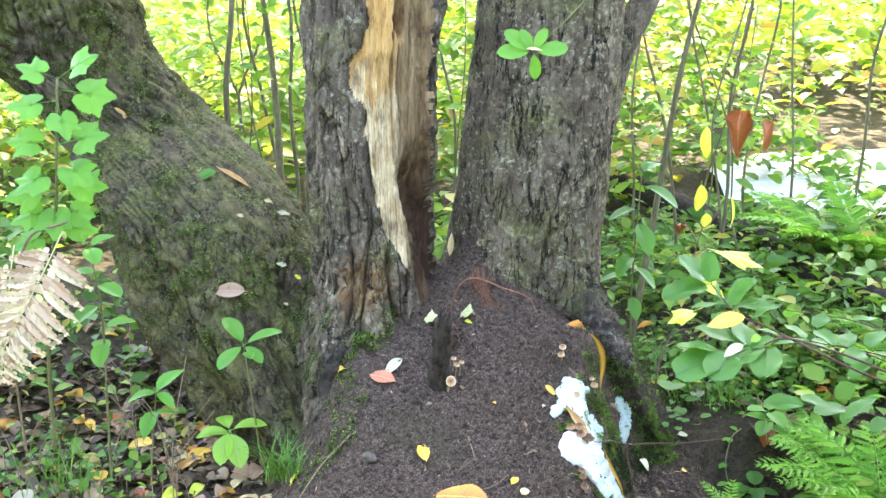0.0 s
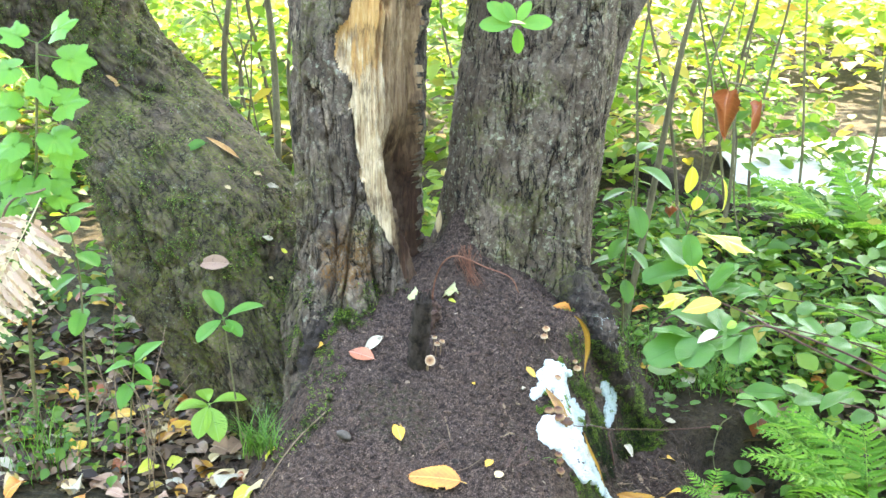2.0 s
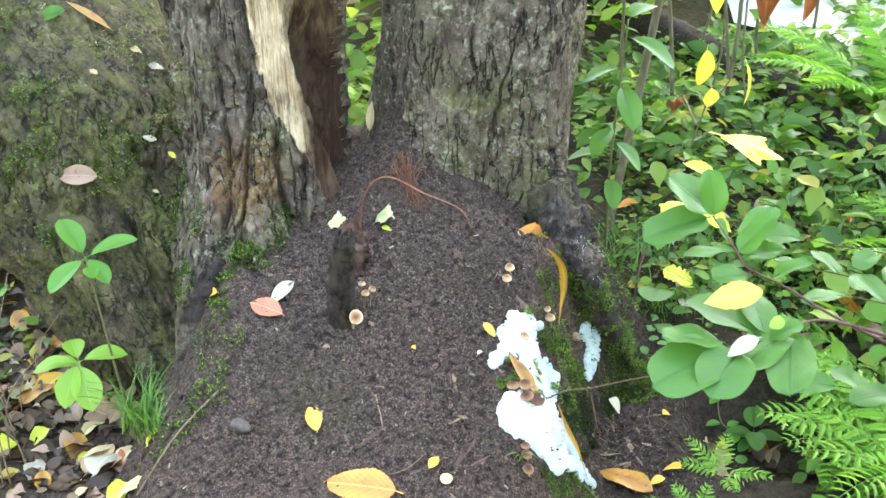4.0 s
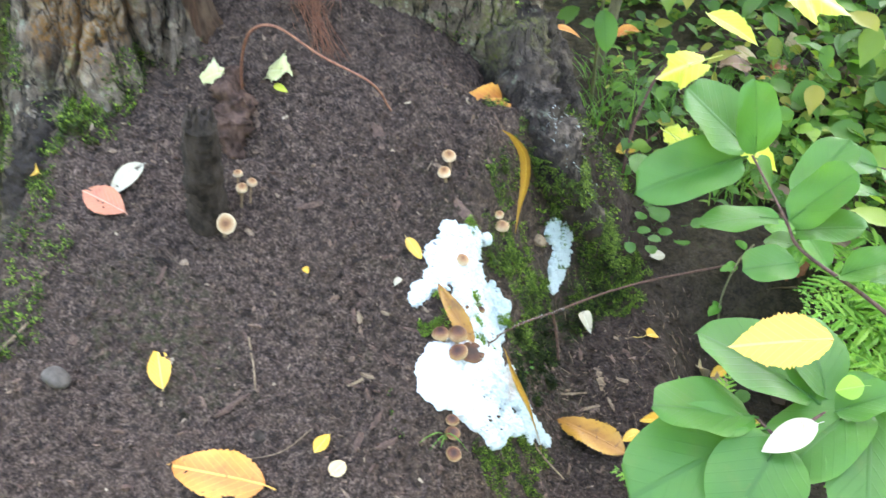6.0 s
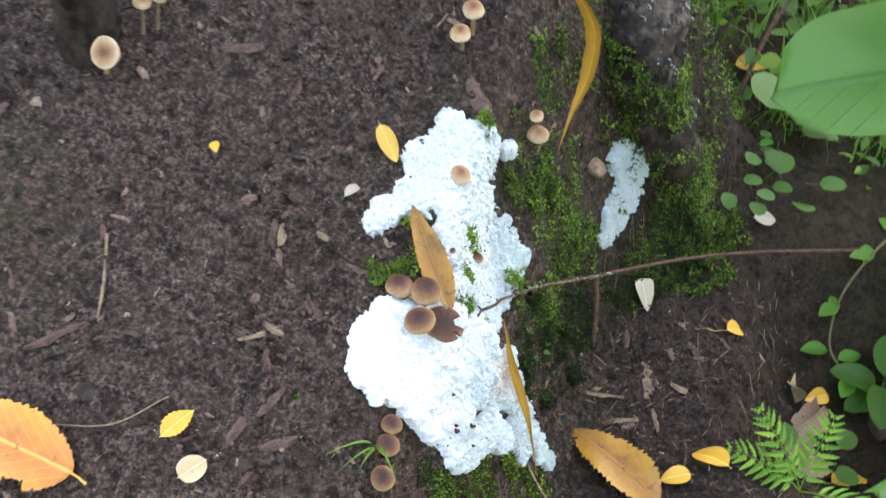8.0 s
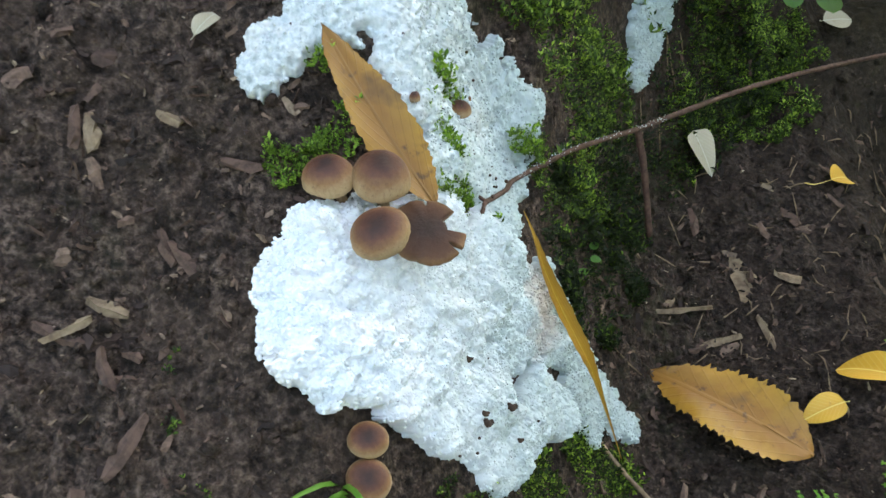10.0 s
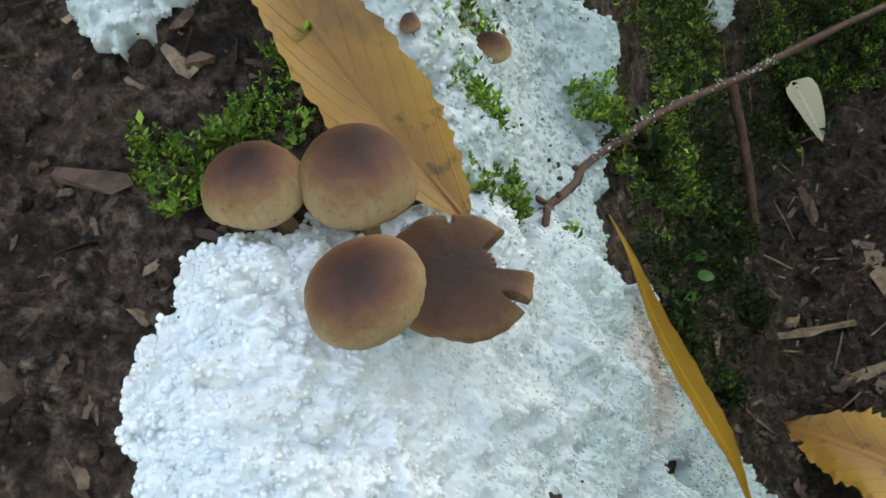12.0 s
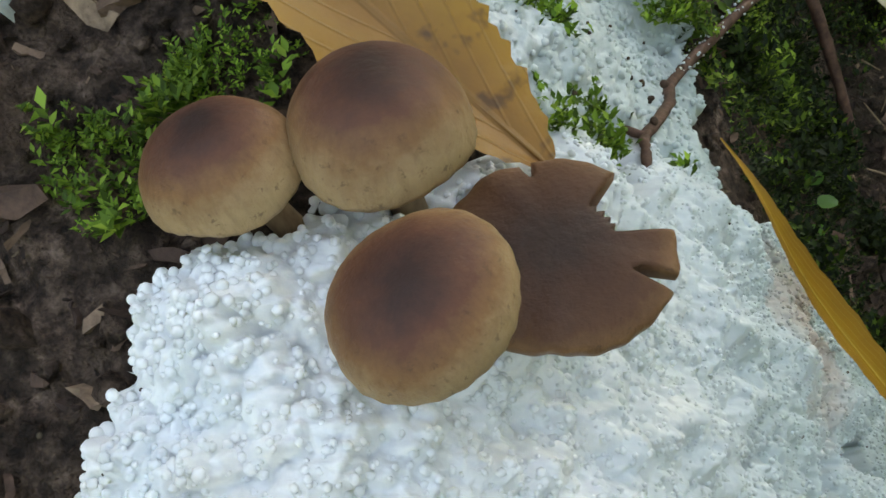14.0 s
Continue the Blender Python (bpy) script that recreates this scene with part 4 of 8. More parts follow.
    V, BF = balls(pos[near], rad[near], level, seed) if level > 1 else balls(pos, rad, level, seed)
    if level > 1:
        V2, BF2 = balls(pos[~near], rad[~near], 1, seed + 1)
        BF = np.vstack([BF, BF2 + len(V)])
        V = np.vstack([V, V2])
    bo = part("bead_crust", raw("bead_crust", V, BF, stuff or M_MOULD), ob, "crust of tiny white round beads")
    bo["kind"] = "stuff"
    return ob


LOW = [(0.316, 2.117, 0.035), (0.318, 2.097, 0.028), (0.296, 2.117, 0.014), (0.349, 2.132, 0.038), (0.387, 2.172, 0.030), (0.407, 2.184, 0.014), (0.375, 2.115, 0.027), (0.403, 2.148, 0.021), (0.382, 2.098, 0.014), (0.298, 2.095, 0.013), (0.33, 2.136, 0.026), (0.303, 2.135, 0.012), (0.372, 2.165, 0.024), (0.372, 2.184, 0.018), (0.380, 2.194, 0.015), (0.343, 2.092, 0.016), (0.357, 2.094, 0.016), (0.350, 2.165, 0.018), (0.301, 2.130, 0.012), (0.295, 2.100, 0.011), (0.300, 2.086, 0.012), (0.416, 2.160, 0.015), (0.393, 2.122, 0.019), (0.388, 2.108, 0.014)]
HIGH = [(0.312, 2.285, 0.019), (0.293, 2.257, 0.018), (0.339, 2.288, 0.023), (0.278, 2.210, 0.015), (0.297, 2.229, 0.020), (0.319, 2.247, 0.027), (0.347, 2.257, 0.030), (0.367, 2.273, 0.028), (0.367, 2.244, 0.028), (0.378, 2.239, 0.014), (0.378, 2.212, 0.013), (0.272, 2.197, 0.010), (0.358, 2.315, 0.010), (0.384, 2.272, 0.018), (0.392, 2.284, 0.012), (0.378, 2.215, 0.020), (0.353, 2.199, 0.018), (0.338, 2.207, 0.018), (0.330, 2.224, 0.018), (0.345, 2.189, 0.014), (0.352, 2.212, 0.018), (0.364, 2.222, 0.020), (0.376, 2.222, 0.018), (0.358, 2.240, 0.020), (0.372, 2.245, 0.020)]
SIDE = [(0.467, 2.49, 0.021), (0.487, 2.507, 0.023), (0.486, 2.494, 0.029), (0.480, 2.474, 0.025), (0.476, 2.455, 0.016), (0.482, 2.482, 0.026)]
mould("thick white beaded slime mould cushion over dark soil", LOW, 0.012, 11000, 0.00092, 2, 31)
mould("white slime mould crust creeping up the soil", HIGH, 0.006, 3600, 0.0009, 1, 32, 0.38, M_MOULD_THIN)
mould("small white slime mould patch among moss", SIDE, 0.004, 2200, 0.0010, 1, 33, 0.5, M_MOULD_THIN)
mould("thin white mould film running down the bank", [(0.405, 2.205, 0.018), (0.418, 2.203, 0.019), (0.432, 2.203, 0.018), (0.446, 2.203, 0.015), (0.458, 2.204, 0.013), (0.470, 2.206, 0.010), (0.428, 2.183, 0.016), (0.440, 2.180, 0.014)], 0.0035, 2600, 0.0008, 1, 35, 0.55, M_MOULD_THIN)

M_SPECK = plain_material("dark_specks", (0.020, 0.012, 0.008), (0.09, 0.05, 0.03), 300, 0.8)
rs = np.random.RandomState(71)
sk = [(b[0] + rs.normal() * b[2] * 0.45, b[1] + rs.normal() * b[2] * 0.45) for b in (LOW + HIGH) for _ in range(3)]
sx, sy = np.array(sk).T
sn = np.array([normal_at(x, y)[:] for x, y in sk])
v, f = balls(np.stack([sx, sy, land(sx, sy)], 1) + sn * rs.uniform(0.006, 0.015, (len(sk), 1)), 0.00025 + 0.0008 * rs.uniform(0, 1, len(sk)) ** 3, 2, 72)
tagged(new("soil_specks", raw("soil_specks", v, f, M_SPECK)), "dark soil specks scattered on white mould", "soil", kind="stuff")


for k, (x, y, size) in enumerate(((0.357, 2.119, 0.0013), (0.367, 2.103, 0.0021), (0.3655, 2.1055, 0.0014), (0.378, 2.120, 0.0020), (0.383, 2.111, 0.0012))):
    n = normal_at(x, y)
    v, f = balls(np.array([(0, 0, 0), (0.7 * size, 0.4 * size, 0), (-0.5 * size, 0.6 * size, 0.2 * size)]), np.array([1.0, 0.7, 0.6]) * size, 2, 90 + k)
    v = v * (1 + 0.5 * pnoise(v[:, 0] * 900, v[:, 1] * 900, v[:, 2] * 900 + k))[:, None]
    thing("soil_crumb", "dark soil crumb lying on white mould", "soil", Matrix.Translation(Vector((x, y, float(land(x, y)))) + n * 0.0165), "soil crumbs on the mould", raw("soil_crumb", v, f, M_SPECK))


# ---- mushrooms ----
def cap_material(name, *rings):
    """A cap coloured in soft rings from its centre to its rim."""
    n = Nodes(name)
    uv = n.split(n.coord.outputs["UV"])
    v = n.math("ADD", uv[1], n.math("MULTIPLY", n.math("SUBTRACT", n.noise(85, 4, 0.6), 0.5), 0.55))
    v = n.math("ADD", v, n.math("MULTIPLY", n.math("SUBTRACT", n.noise(420, 4, 0.7), 0.5), 0.26))
    col = n.ramp(v, (0.06, rings[0]), (0.22, rings[1]), (0.42, rings[2]), (0.66, rings[3]), (0.94, rings[4]))
    speck = n.math("MULTIPLY", n.ramp(n.noise(620, 3, 0.7), (0.60, 0.0), (0.70, 0.5)), n.ramp(uv[1], (0.2, 0.2), (0.8, 1.0)))
    col = n.mix(speck, col, (0.050, 0.024, 0.014))
    streak = n.noise(1.0, 4, 0.6, n.scaled((60, 5, 1), "UV"))
    col = n.mix(n.ramp(streak, (0.48, 0.0), (0.75, 0.28)), col, (0.080, 0.032, 0.016))
    col = n.mix(n.math("MULTIPLY", n.random(), 0.30), col, tuple(0.5 * c for c in rings[2]))
    return n.done(col, n.ramp(n.noise(90, 3), (0.3, 0.48), (0.7, 0.72)), n.bump(n.noise(700, 4, 0.7), 0.5, 0.0006, n.bump(n.noise(150, 3, 0.6), 0.4, 0.0012)), 0.3)


M_CAP = cap_material("mushroom_cap", (0.024, 0.010, 0.008), (0.060, 0.021, 0.013), (0.125, 0.045, 0.023), (0.250, 0.122, 0.052), (0.45, 0.295, 0.155))
M_CAP_DARK = cap_material("dark_torn_cap", (0.022, 0.009, 0.006), (0.046, 0.017, 0.009), (0.076, 0.029, 0.014), (0.120, 0.050, 0.023), (0.26, 0.13, 0.060))
M_CAP_PALE = cap_material("pale_rimmed_cap", (0.14, 0.055, 0.022), (0.26, 0.12, 0.05), (0.36, 0.20, 0.095), (0.48, 0.32, 0.18), (0.64, 0.49, 0.32))
M_GILL = plain_material("mushroom_gills", (0.30, 0.20, 0.12), (0.55, 0.42, 0.28), 400, 0.7, 0.3, 0.0006)
M_STALK = plain_material("mushroom_stalk", (0.12, 0.065, 0.032), (0.36, 0.25, 0.15), 160, 0.7, 0.4, 0.0006, 0.3, (1, 1, 0.3))


def cap_mesh(R, H, seed, notches=(), dish=0.0, seg=48, skin=None):
    """A domed cap with an inrolled rim and an underside, turned about z; notches (from, to, depth) are torn out of its rim."""
    seg = 150 if notches else (120 if R > 0.01 else seg)
    t = np.linspace(0, 1, 16)
    rr = np.sin(t * np.pi / 2) ** 0.92
    zz = np.cos(t * np.pi / 2) ** 0.85 * (1 - dish) + dish * t ** 2 * 0.6
    prof = [(a, b * H, s) for a, b, s in zip(rr, zz, t)]
    prof += [(0.985, -0.07 * H, 1.0), (0.93, -0.06 * H, 1.0), (0.6, 0.20 * H * (1 - dish), 1.0), (0.15, 0.28 * H * (1 - dish), 1.0)]
    prof = np.array(prof)
    th = np.arange(seg) * 2 * np.pi / seg
    T, S = np.meshgrid(th, prof[:, 2], indexing="ij")
    limit = np.full(seg, 1.2)
    for a0, a1, deep in notches:
        inside = ((np.degrees(th) - a0) % 360) < (a1 - a0)
        limit[inside] = deep + 0.03 * np.sin(th[inside] * 40)
    rad = np.minimum(np.repeat(prof[None, :, 0], seg, 0), limit[:, None])
    wob = 1 + 0.045 * np.sin(T * 2 + seed) + 0.012 * np.sin(T * 3 + 2 * seed) + 0.005 * np.sin(T * 7 + seed * 3) * S + 0.008 * np.sin(T * 23 + seed) * S ** 3
    X, Y = R * rad * np.cos(T) * wob, R * rad * np.sin(T) * wob
    Z = np.repeat(prof[None, :, 1], seg, 0) + 0.06 * H * np.sin(T * 3 + seed) * S ** 2 + (0.10 * H * np.sin(T * 7 + 1.3 * np.sin(T * 3)) * S ** 1.5 if notches else 0.03 * H * pnoise(X / R * 2.5, Y / R * 2.5, seed))
    V = [np.stack([X, Y, Z], -1).reshape(-1, 3)]
    UV = [np.stack([T / 6.3, np.minimum(S, rad)], -1).reshape(-1, 2)]
    F = grid_faces(seg, len(prof))
    m = len(prof)
    last = np.stack([np.arange(m - 1) + (seg - 1) * m, np.arange(1, m) + (seg - 1) * m, np.arange(1, m), np.arange(m - 1)], 1)
    F = np.vstack([F, last])
    mats = (F.min(1) % m >= 16).astype(np.int32)
    me = raw("cap", np.vstack(V), F, skin or M_CAP, np.vstack(UV))
    me.materials.append(M_GILL)
    me.polygons.foreach_set("material_index", np.array(mats, np.int32))
    return me


def mushroom(x, y, top, R, H, lean=(0, 0), tip=(0, 0), label="small brown mushroom with a dark cap centre", group="brown mushrooms", notches=(), dish=0.0, stalk=0.20, turn=0, seed=1):
    """A capped mushroom; lean: how far the foot stands from under the cap; tip: the cap's tilt in degrees."""
    foot = (x + lean[0], y + lean[1])
    fz = hz(*foot) - 0.004
    ob = thing("mushroom", label, "mushroom", pose(foot[0], foot[1], fz), group)
    up = top - H - fz
    c = curve_pts([(0, 0, 0), (-lean[0] * 0.25, -lean[1] * 0.25, up * 0.45), (-lean[0], -lean[1], up + H * 0.35)], 10)
    v, f = tube(c, R * stalk * np.linspace(1.25, 0.9, 10), 12, 0.06, seed)
    part("stalk", raw("stalk", v, f, M_STALK), ob)
    part("cap", cap_mesh(R, H, seed, notches, dish, skin=M_CAP_DARK if notches else M_CAP_PALE if "pale" in label or "bare soil" in label or "stub" in label or "among green moss" in label else None), ob, m=Matrix.Translation((-lean[0], -lean[1], up)) @ pose(0, 0, 0, tip[0], tip[1], turn))
    return ob


CL = "brown mushroom clustered on white mould, dark cap centre"
mushroom(0.3082, 2.1456, 0.2155, 0.0112, 0.0105, (0.006, 0.002), (-4, -6), CL, seed=2)
mushroom(0.3298, 2.1460, 0.2178, 0.0130, 0.0120, (0.000, 0.006), (-6, 4), CL, seed=4)
mushroom(0.3322, 2.1206, 0.2090, 0.0124, 0.0085, (0.002, 0.020), (8, -6), "brown mushroom with a broad flattened cap on white mould", seed=6)
mushroom(0.3495, 2.1375, 0.1900, 0.0165, 0.0060, (0.000, 0.010), (10, 6), "dark brown mushroom with a torn, split cap", notches=((3, 48, 0.5), (-29, -22, 0.66), (96, 100, 0.8)), dish=0.25, seed=8)
mushroom(0.3595, 2.2230, 0.1835, 0.0054, 0.0052, (-0.004, -0.007), (-6, 4), "tiny brown mushroom sprouting from white mould", seed=3)
mushroom(0.3400, 2.1965, 0.2115, 0.0026, 0.0034, (0.001, 0.003), (0, 0), "tiny brown mushroom sprouting from white mould", seed=5)
mushroom(0.3620, 2.2440, 0.1700, 0.0020, 0.0028, (0.0, -0.002), (0, 0), "tiny brown mushroom sprouting from white mould", seed=7)
mushroom(0.3290, 2.2490, 0.2520, 0.0095, 0.0075, (0.002, 0.002), (8, 8), "pale-rimmed brown mushroom sprouting from white mould", seed=9)
mushroom(0.3010, 2.3780, 0.3270, 0.0100, 0.0070, (0.003, -0.003), (12, 0), "small brown mushroom on bare soil", seed=10)
mushroom(0.2960, 2.3560, 0.3150, 0.0095, 0.0070, (0.003, 0.004), (10, 0), "small brown mushroom on bare soil", seed=11)
mushroom(0.3770, 2.3520, 0.2480, 0.0065, 0.0055, (0.002, 0.0), (10, 5), "small brown mushroom among green moss", seed=12)
mushroom(0.3820, 2.3470, 0.2330, 0.0100, 0.0070, (0.003, 0.002), (12, 8), "small brown mushroom among green moss", seed=13)
mushroom(0.3305, 2.0640, 0.1400, 0.0085, 0.0060, (0.002, 0.003), (10, 5), "small brown mushroom beside mossy soil", seed=14)
mushroom(0.3320, 2.0500, 0.1320, 0.0095, 0.0065, (0.002, 0.003), (14, 5), "small brown mushroom beside mossy soil", seed=15)
mushroom(0.3350, 2.0280, 0.1180, 0.0100, 0.0070, (0.002, 0.003), (14, 5), "small brown mushroom beside mossy soil", seed=16)
mushroom(0.0130, 2.2520, 0.2860, 0.0135, 0.0075, (-0.008, 0.012), (52, -10), "brown mushroom with a pale rim beside a broken stub", dish=0.5, seed=17)
mushroom(0.0260, 2.3000, 0.3080, 0.0080, 0.0060, (-0.004, 0.004), (10, 12), "small pale brown mushroom beside a broken stub", seed=18)
mushroom(0.0380, 2.3080, 0.3120, 0.0070, 0.0060, (-0.005, 0.003), (8, 18), "small pale brown mushroom beside a broken stub", seed=19)
mushroom(0.0180, 2.3170, 0.3180, 0.0065, 0.0055, (-0.003, 0.003), (8, 0), "small pale brown mushroom beside a broken stub", seed=20)


# ---- fallen leaves ----
def leaf_kinds():
    k = leaf_material
    return dict(
        orange=k("orange_leaf", (0.52, 0.165, 0.030), (0.66, 0.30, 0.05), (0.25, 0.05, 0.02), 0.35, (0.85, 0.50, 0.10)),
        gold=k("gold_leaf", (0.54, 0.32, 0.040), (0.50, 0.27, 0.035), (0.5, 0.25, 0.05), 0.16, (0.70, 0.50, 0.13)),
        yellow=k("yellow_leaf", (0.62, 0.33, 0.035), (0.66, 0.36, 0.04), (0.35, 0.16, 0.03), 0.25, (0.85, 0.66, 0.20)),
        lemon=k("lemon_leaf", (0.66, 0.64, 0.06), (0.52, 0.60, 0.06), (0.40, 0.28, 0.05), 0.2, (0.8, 0.8, 0.3), 0.5, (0.7, 0.7, 0.08), 0.35),
        ochre=k("ochre_leaf", (0.30, 0.125, 0.018), (0.50, 0.26, 0.028), (0.14, 0.06, 0.02), 0.55, (0.34, 0.15, 0.03)),
        umber=k("umber_leaf", (0.25, 0.105, 0.012), (0.38, 0.185, 0.018), (0.10, 0.04, 0.010), 0.6, (0.21, 0.09, 0.012)),
        strip=k("yellow_brown_leaf", (0.44, 0.22, 0.020), (0.34, 0.16, 0.02), (0.22, 0.10, 0.03), 0.4, (0.7, 0.45, 0.1)),
        red=k("red_leaf", (0.42, 0.135, 0.070), (0.46, 0.155, 0.075), (0.20, 0.05, 0.04), 0.3, (0.62, 0.30, 0.20)),
        brown=k("brown_leaf", (0.30, 0.17, 0.11), (0.36, 0.22, 0.14), (0.10, 0.05, 0.03), 0.4, (0.42, 0.28, 0.18)),
        rust=k("rust_leaf", (0.33, 0.09, 0.025), (0.26, 0.07, 0.02), (0.10, 0.03, 0.02), 0.3, (0.5, 0.2, 0.08), 0.35),
        pale=k("pale_leaf", (0.38, 0.33, 0.23), (0.42, 0.35, 0.24), (0.28, 0.20, 0.10), 0.3, (0.60, 0.56, 0.44)),
        scrap=k("dull_scrap", (0.34, 0.29, 0.20), (0.42, 0.36, 0.24), (0.12, 0.08, 0.05), 0.5, (0.45, 0.38, 0.26)),
        lime=k("lime_leaf", (0.22, 0.42, 0.05), (0.27, 0.46, 0.06), (0.40, 0.30, 0.06), 0.12, (0.34, 0.52, 0.14), 0.42, (0.34, 0.55, 0.07), 0.40, 7.0, 0.15),
        crisp=k("pale_green_yellow_leaf", (0.50, 0.48, 0.20), (0.56, 0.54, 0.28), (0.22, 0.18, 0.08), 0.4, (0.62, 0.60, 0.36)),
        amber=k("amber_leaf", (0.50, 0.25, 0.075), (0.58, 0.33, 0.12), (0.20, 0.09, 0.03), 0.45, (0.62, 0.42, 0.20)),
        tan=k("tan_leaf", (0.50, 0.34, 0.16), (0.56, 0.42, 0.23), (0.28, 0.15, 0.06), 0.3, (0.75, 0.60, 0.40)),
        green=k("green_leaf", (0.044, 0.148, 0.023), (0.057, 0.170, 0.023), (0.20, 0.17, 0.05), 0.10, (0.026, 0.098, 0.017), 0.50, (0.16, 0.40, 0.04), 0.36, 8.0, 0.30, 0.0019),
        fresh=k("fresh_green_leaf", (0.085, 0.27, 0.035), (0.11, 0.31, 0.035), (0.36, 0.32, 0.06), 0.14, (0.060, 0.21, 0.028), 0.48, (0.20, 0.46, 0.04), 0.40, 7.0, 0.3, 0.0018),
    )


LEAF = leaf_kinds()


def lay_leaf(label, a, b, W, kind, lift=0.008, up=None, name="leaf", category="leaf", group="fallen leaves", roll=0, **kw):
    """A leaf lying from its base a to its tip b (x, y, and height if it rests on something else)."""
    A = Vector((*a[:2], a[2] if len(a) > 2 else hz(*a[:2])))
    B = Vector((*b[:2], b[2] if len(b) > 2 else hz(*b[:2])))
    d = B - A
    n = Vector(up) if up else normal_at(0.5 * (a[0] + b[0]), 0.5 * (a[1] + b[1]), 0.02)
    x = d.normalized()
    y = n.cross(x).normalized()
    z = x.cross(y)
    m = Matrix((x, y, z)).transposed().to_4x4()
    m.translation = A + z * (lift + (0.004 if len(a) < 3 else 0.0))
    blade, stem = leaf_shape(d.length, W, apart=True, **kw)
    ob = thing(name, label, category, m @ pose(0, 0, 0, roll, 0, 0), group)
    part("blade", raw("blade", blade[0], blade[1], LEAF[kind], blade[2]), ob)
    if stem:
        part("stalk", raw("stalk", stem[0], stem[1], LEAF[kind], stem[2]), ob)
    return ob


lay_leaf("large orange toothed leaf lying on dark soil", (0.100, 1.966), (-0.028, 1.982), 0.066, "orange", 0.016, teeth=16, tooth=0.10, peak=0.42, curl=0.12, fold=0.05, wave=0.5, stalk=0.16, seed=1, bite=[(0.30, 0.95, 0.07)])
lay_leaf("yellow leaf with a bitten edge on dark soil", (-0.041, 2.070), (-0.062, 2.125), 0.031, "yellow", 0.008, teeth=10, tooth=0.08, curl=0.15, fold=0.12, wave=0.4, stalk=0.1, seed=2, bite=[(0.85, -0.5, 0.18)])
lay_leaf("dull red leaf lying on the soil", (-0.134, 2.279), (-0.204, 2.313), 0.044, "red", 0.006, teeth=12, tooth=0.07, peak=0.5, curl=0.1, fold=0.1, stalk=0.12, seed=3)
lay_leaf("whitish leaf with a notch on the soil", (-0.118, 2.345), (-0.162, 2.303), 0.030, "pale", 0.010, curl=0.15, fold=0.2, stalk=0.05, seed=4, bite=[(0.1, 0.0, 0.13)])
lay_leaf("tiny yellow leaf scrap on the soil", (0.123, 2.223), (0.130, 2.210), 0.009, "yellow", stalk=0, seed=5)
lay_leaf("small torn yellow leaf on the soil", (0.163, 2.003), (0.179, 2.030), 0.019, "yellow", 0.005, teeth=8, tooth=0.2, curl=0.2, fold=0.2, stalk=0.1, seed=6)
lay_leaf("small round pale leaf on the soil", (0.185, 1.978), (0.200, 1.997), 0.021, "tan", 0.004, curl=0.1, fold=0.1, stalk=0.05, tip=0.6, seed=7)
lay_leaf("small pale yellow leaf beside white mould", (0.252, 2.270), (0.275, 2.246), 0.016, "gold", 0.006, curl=0.1, fold=0.12, stalk=0.12, tip=0.8, seed=8)
lay_leaf("pale curled leaf sliver on the soil", (0.242, 2.209), (0.252, 2.229), 0.009, "pale", 0.005, curl=0.4, fold=0.3, stalk=0.1, seed=9)
lay_leaf("orange leaf on the soil below the grey trunk", (0.391, 2.582, 0.282), (0.317, 2.508, 0.338), 0.046, "orange", 0.006, up=(0.1, -0.55, 0.83), teeth=12, tooth=0.08, curl=0.2, fold=0.2, wave=0.6, stalk=0.12, seed=10)
lay_leaf("brown-yellow toothed leaf lying on white mould", (0.3500, 2.157, 0.184), (0.2940, 2.2110, 0.232), 0.0295, "umber", 0.001, up=(0.55, -0.45, 0.75), teeth=15, tooth=0.13, curl=-0.06, fold=0.10, wave=0.3, stalk=0.04, seed=12, tip=0.85, nw=6)
def narrow_leaf(label, ctrl, W, up, shape, kind, ripple=0.0016):
    """A long folded leaf blade along a curve; shape: its width from base to tip at even steps."""
    line = curve_pts(ctrl, 44)
    st, cc = np.linspace(0, 1, 44), np.linspace(-1, 1, 7)
    wide = W * np.sin(np.pi * np.clip(0.06 + 0.88 * st, 0, 1)) ** 0.7 * (1 - 0.16 * ((st * 15) % 1.0)) * np.interp(st, np.linspace(0, 1, len(shape)), shape)
    up = np.array(up)
    across = np.cross(np.gradient(line, axis=0), up)
    across /= np.linalg.norm(across, axis=1)[:, None]
    V = line[:, None] + across[:, None] * (wide[:, None] * cc)[..., None] + up * (0.75 * wide[:, None] * (np.abs(cc) - 0.5) + ripple * np.sin(st * 14)[:, None])[..., None]
    ob = thing("leaf", label, "leaf", group="fallen leaves")
    part("blade", raw("blade", V.reshape(-1, 3), grid_faces(44, 7), LEAF[kind], np.stack(np.meshgrid(st, cc * 0.5 + 0.5, indexing="ij"), -1).reshape(-1, 2)), ob)


narrow_leaf("narrow folded yellow leaf hanging down the mould", [(0.3940, 2.2140, 0.120), (0.4065, 2.2000, 0.095), (0.4265, 2.1890, 0.051), (0.4440, 2.1790, 0.016), (0.4630, 2.1700, -0.045)], 0.0050, (0.45, -0.72, 0.53), (0.14, 0.55, 1.0, 0.8, 0.35, 0.14), "strip")
narrow_leaf("long curled ochre leaf leaning on the bank", [(0.372, 2.413, 0.346), (0.388, 2.420, 0.330), (0.408, 2.428, 0.292), (0.413, 2.424, 0.250), (0.407, 2.405, 0.215), (0.404, 2.380, 0.186)], 0.0085, (-0.25, -0.85, 0.45), (0.15, 0.6, 1.0, 0.9, 0.45, 0.10), "strip")
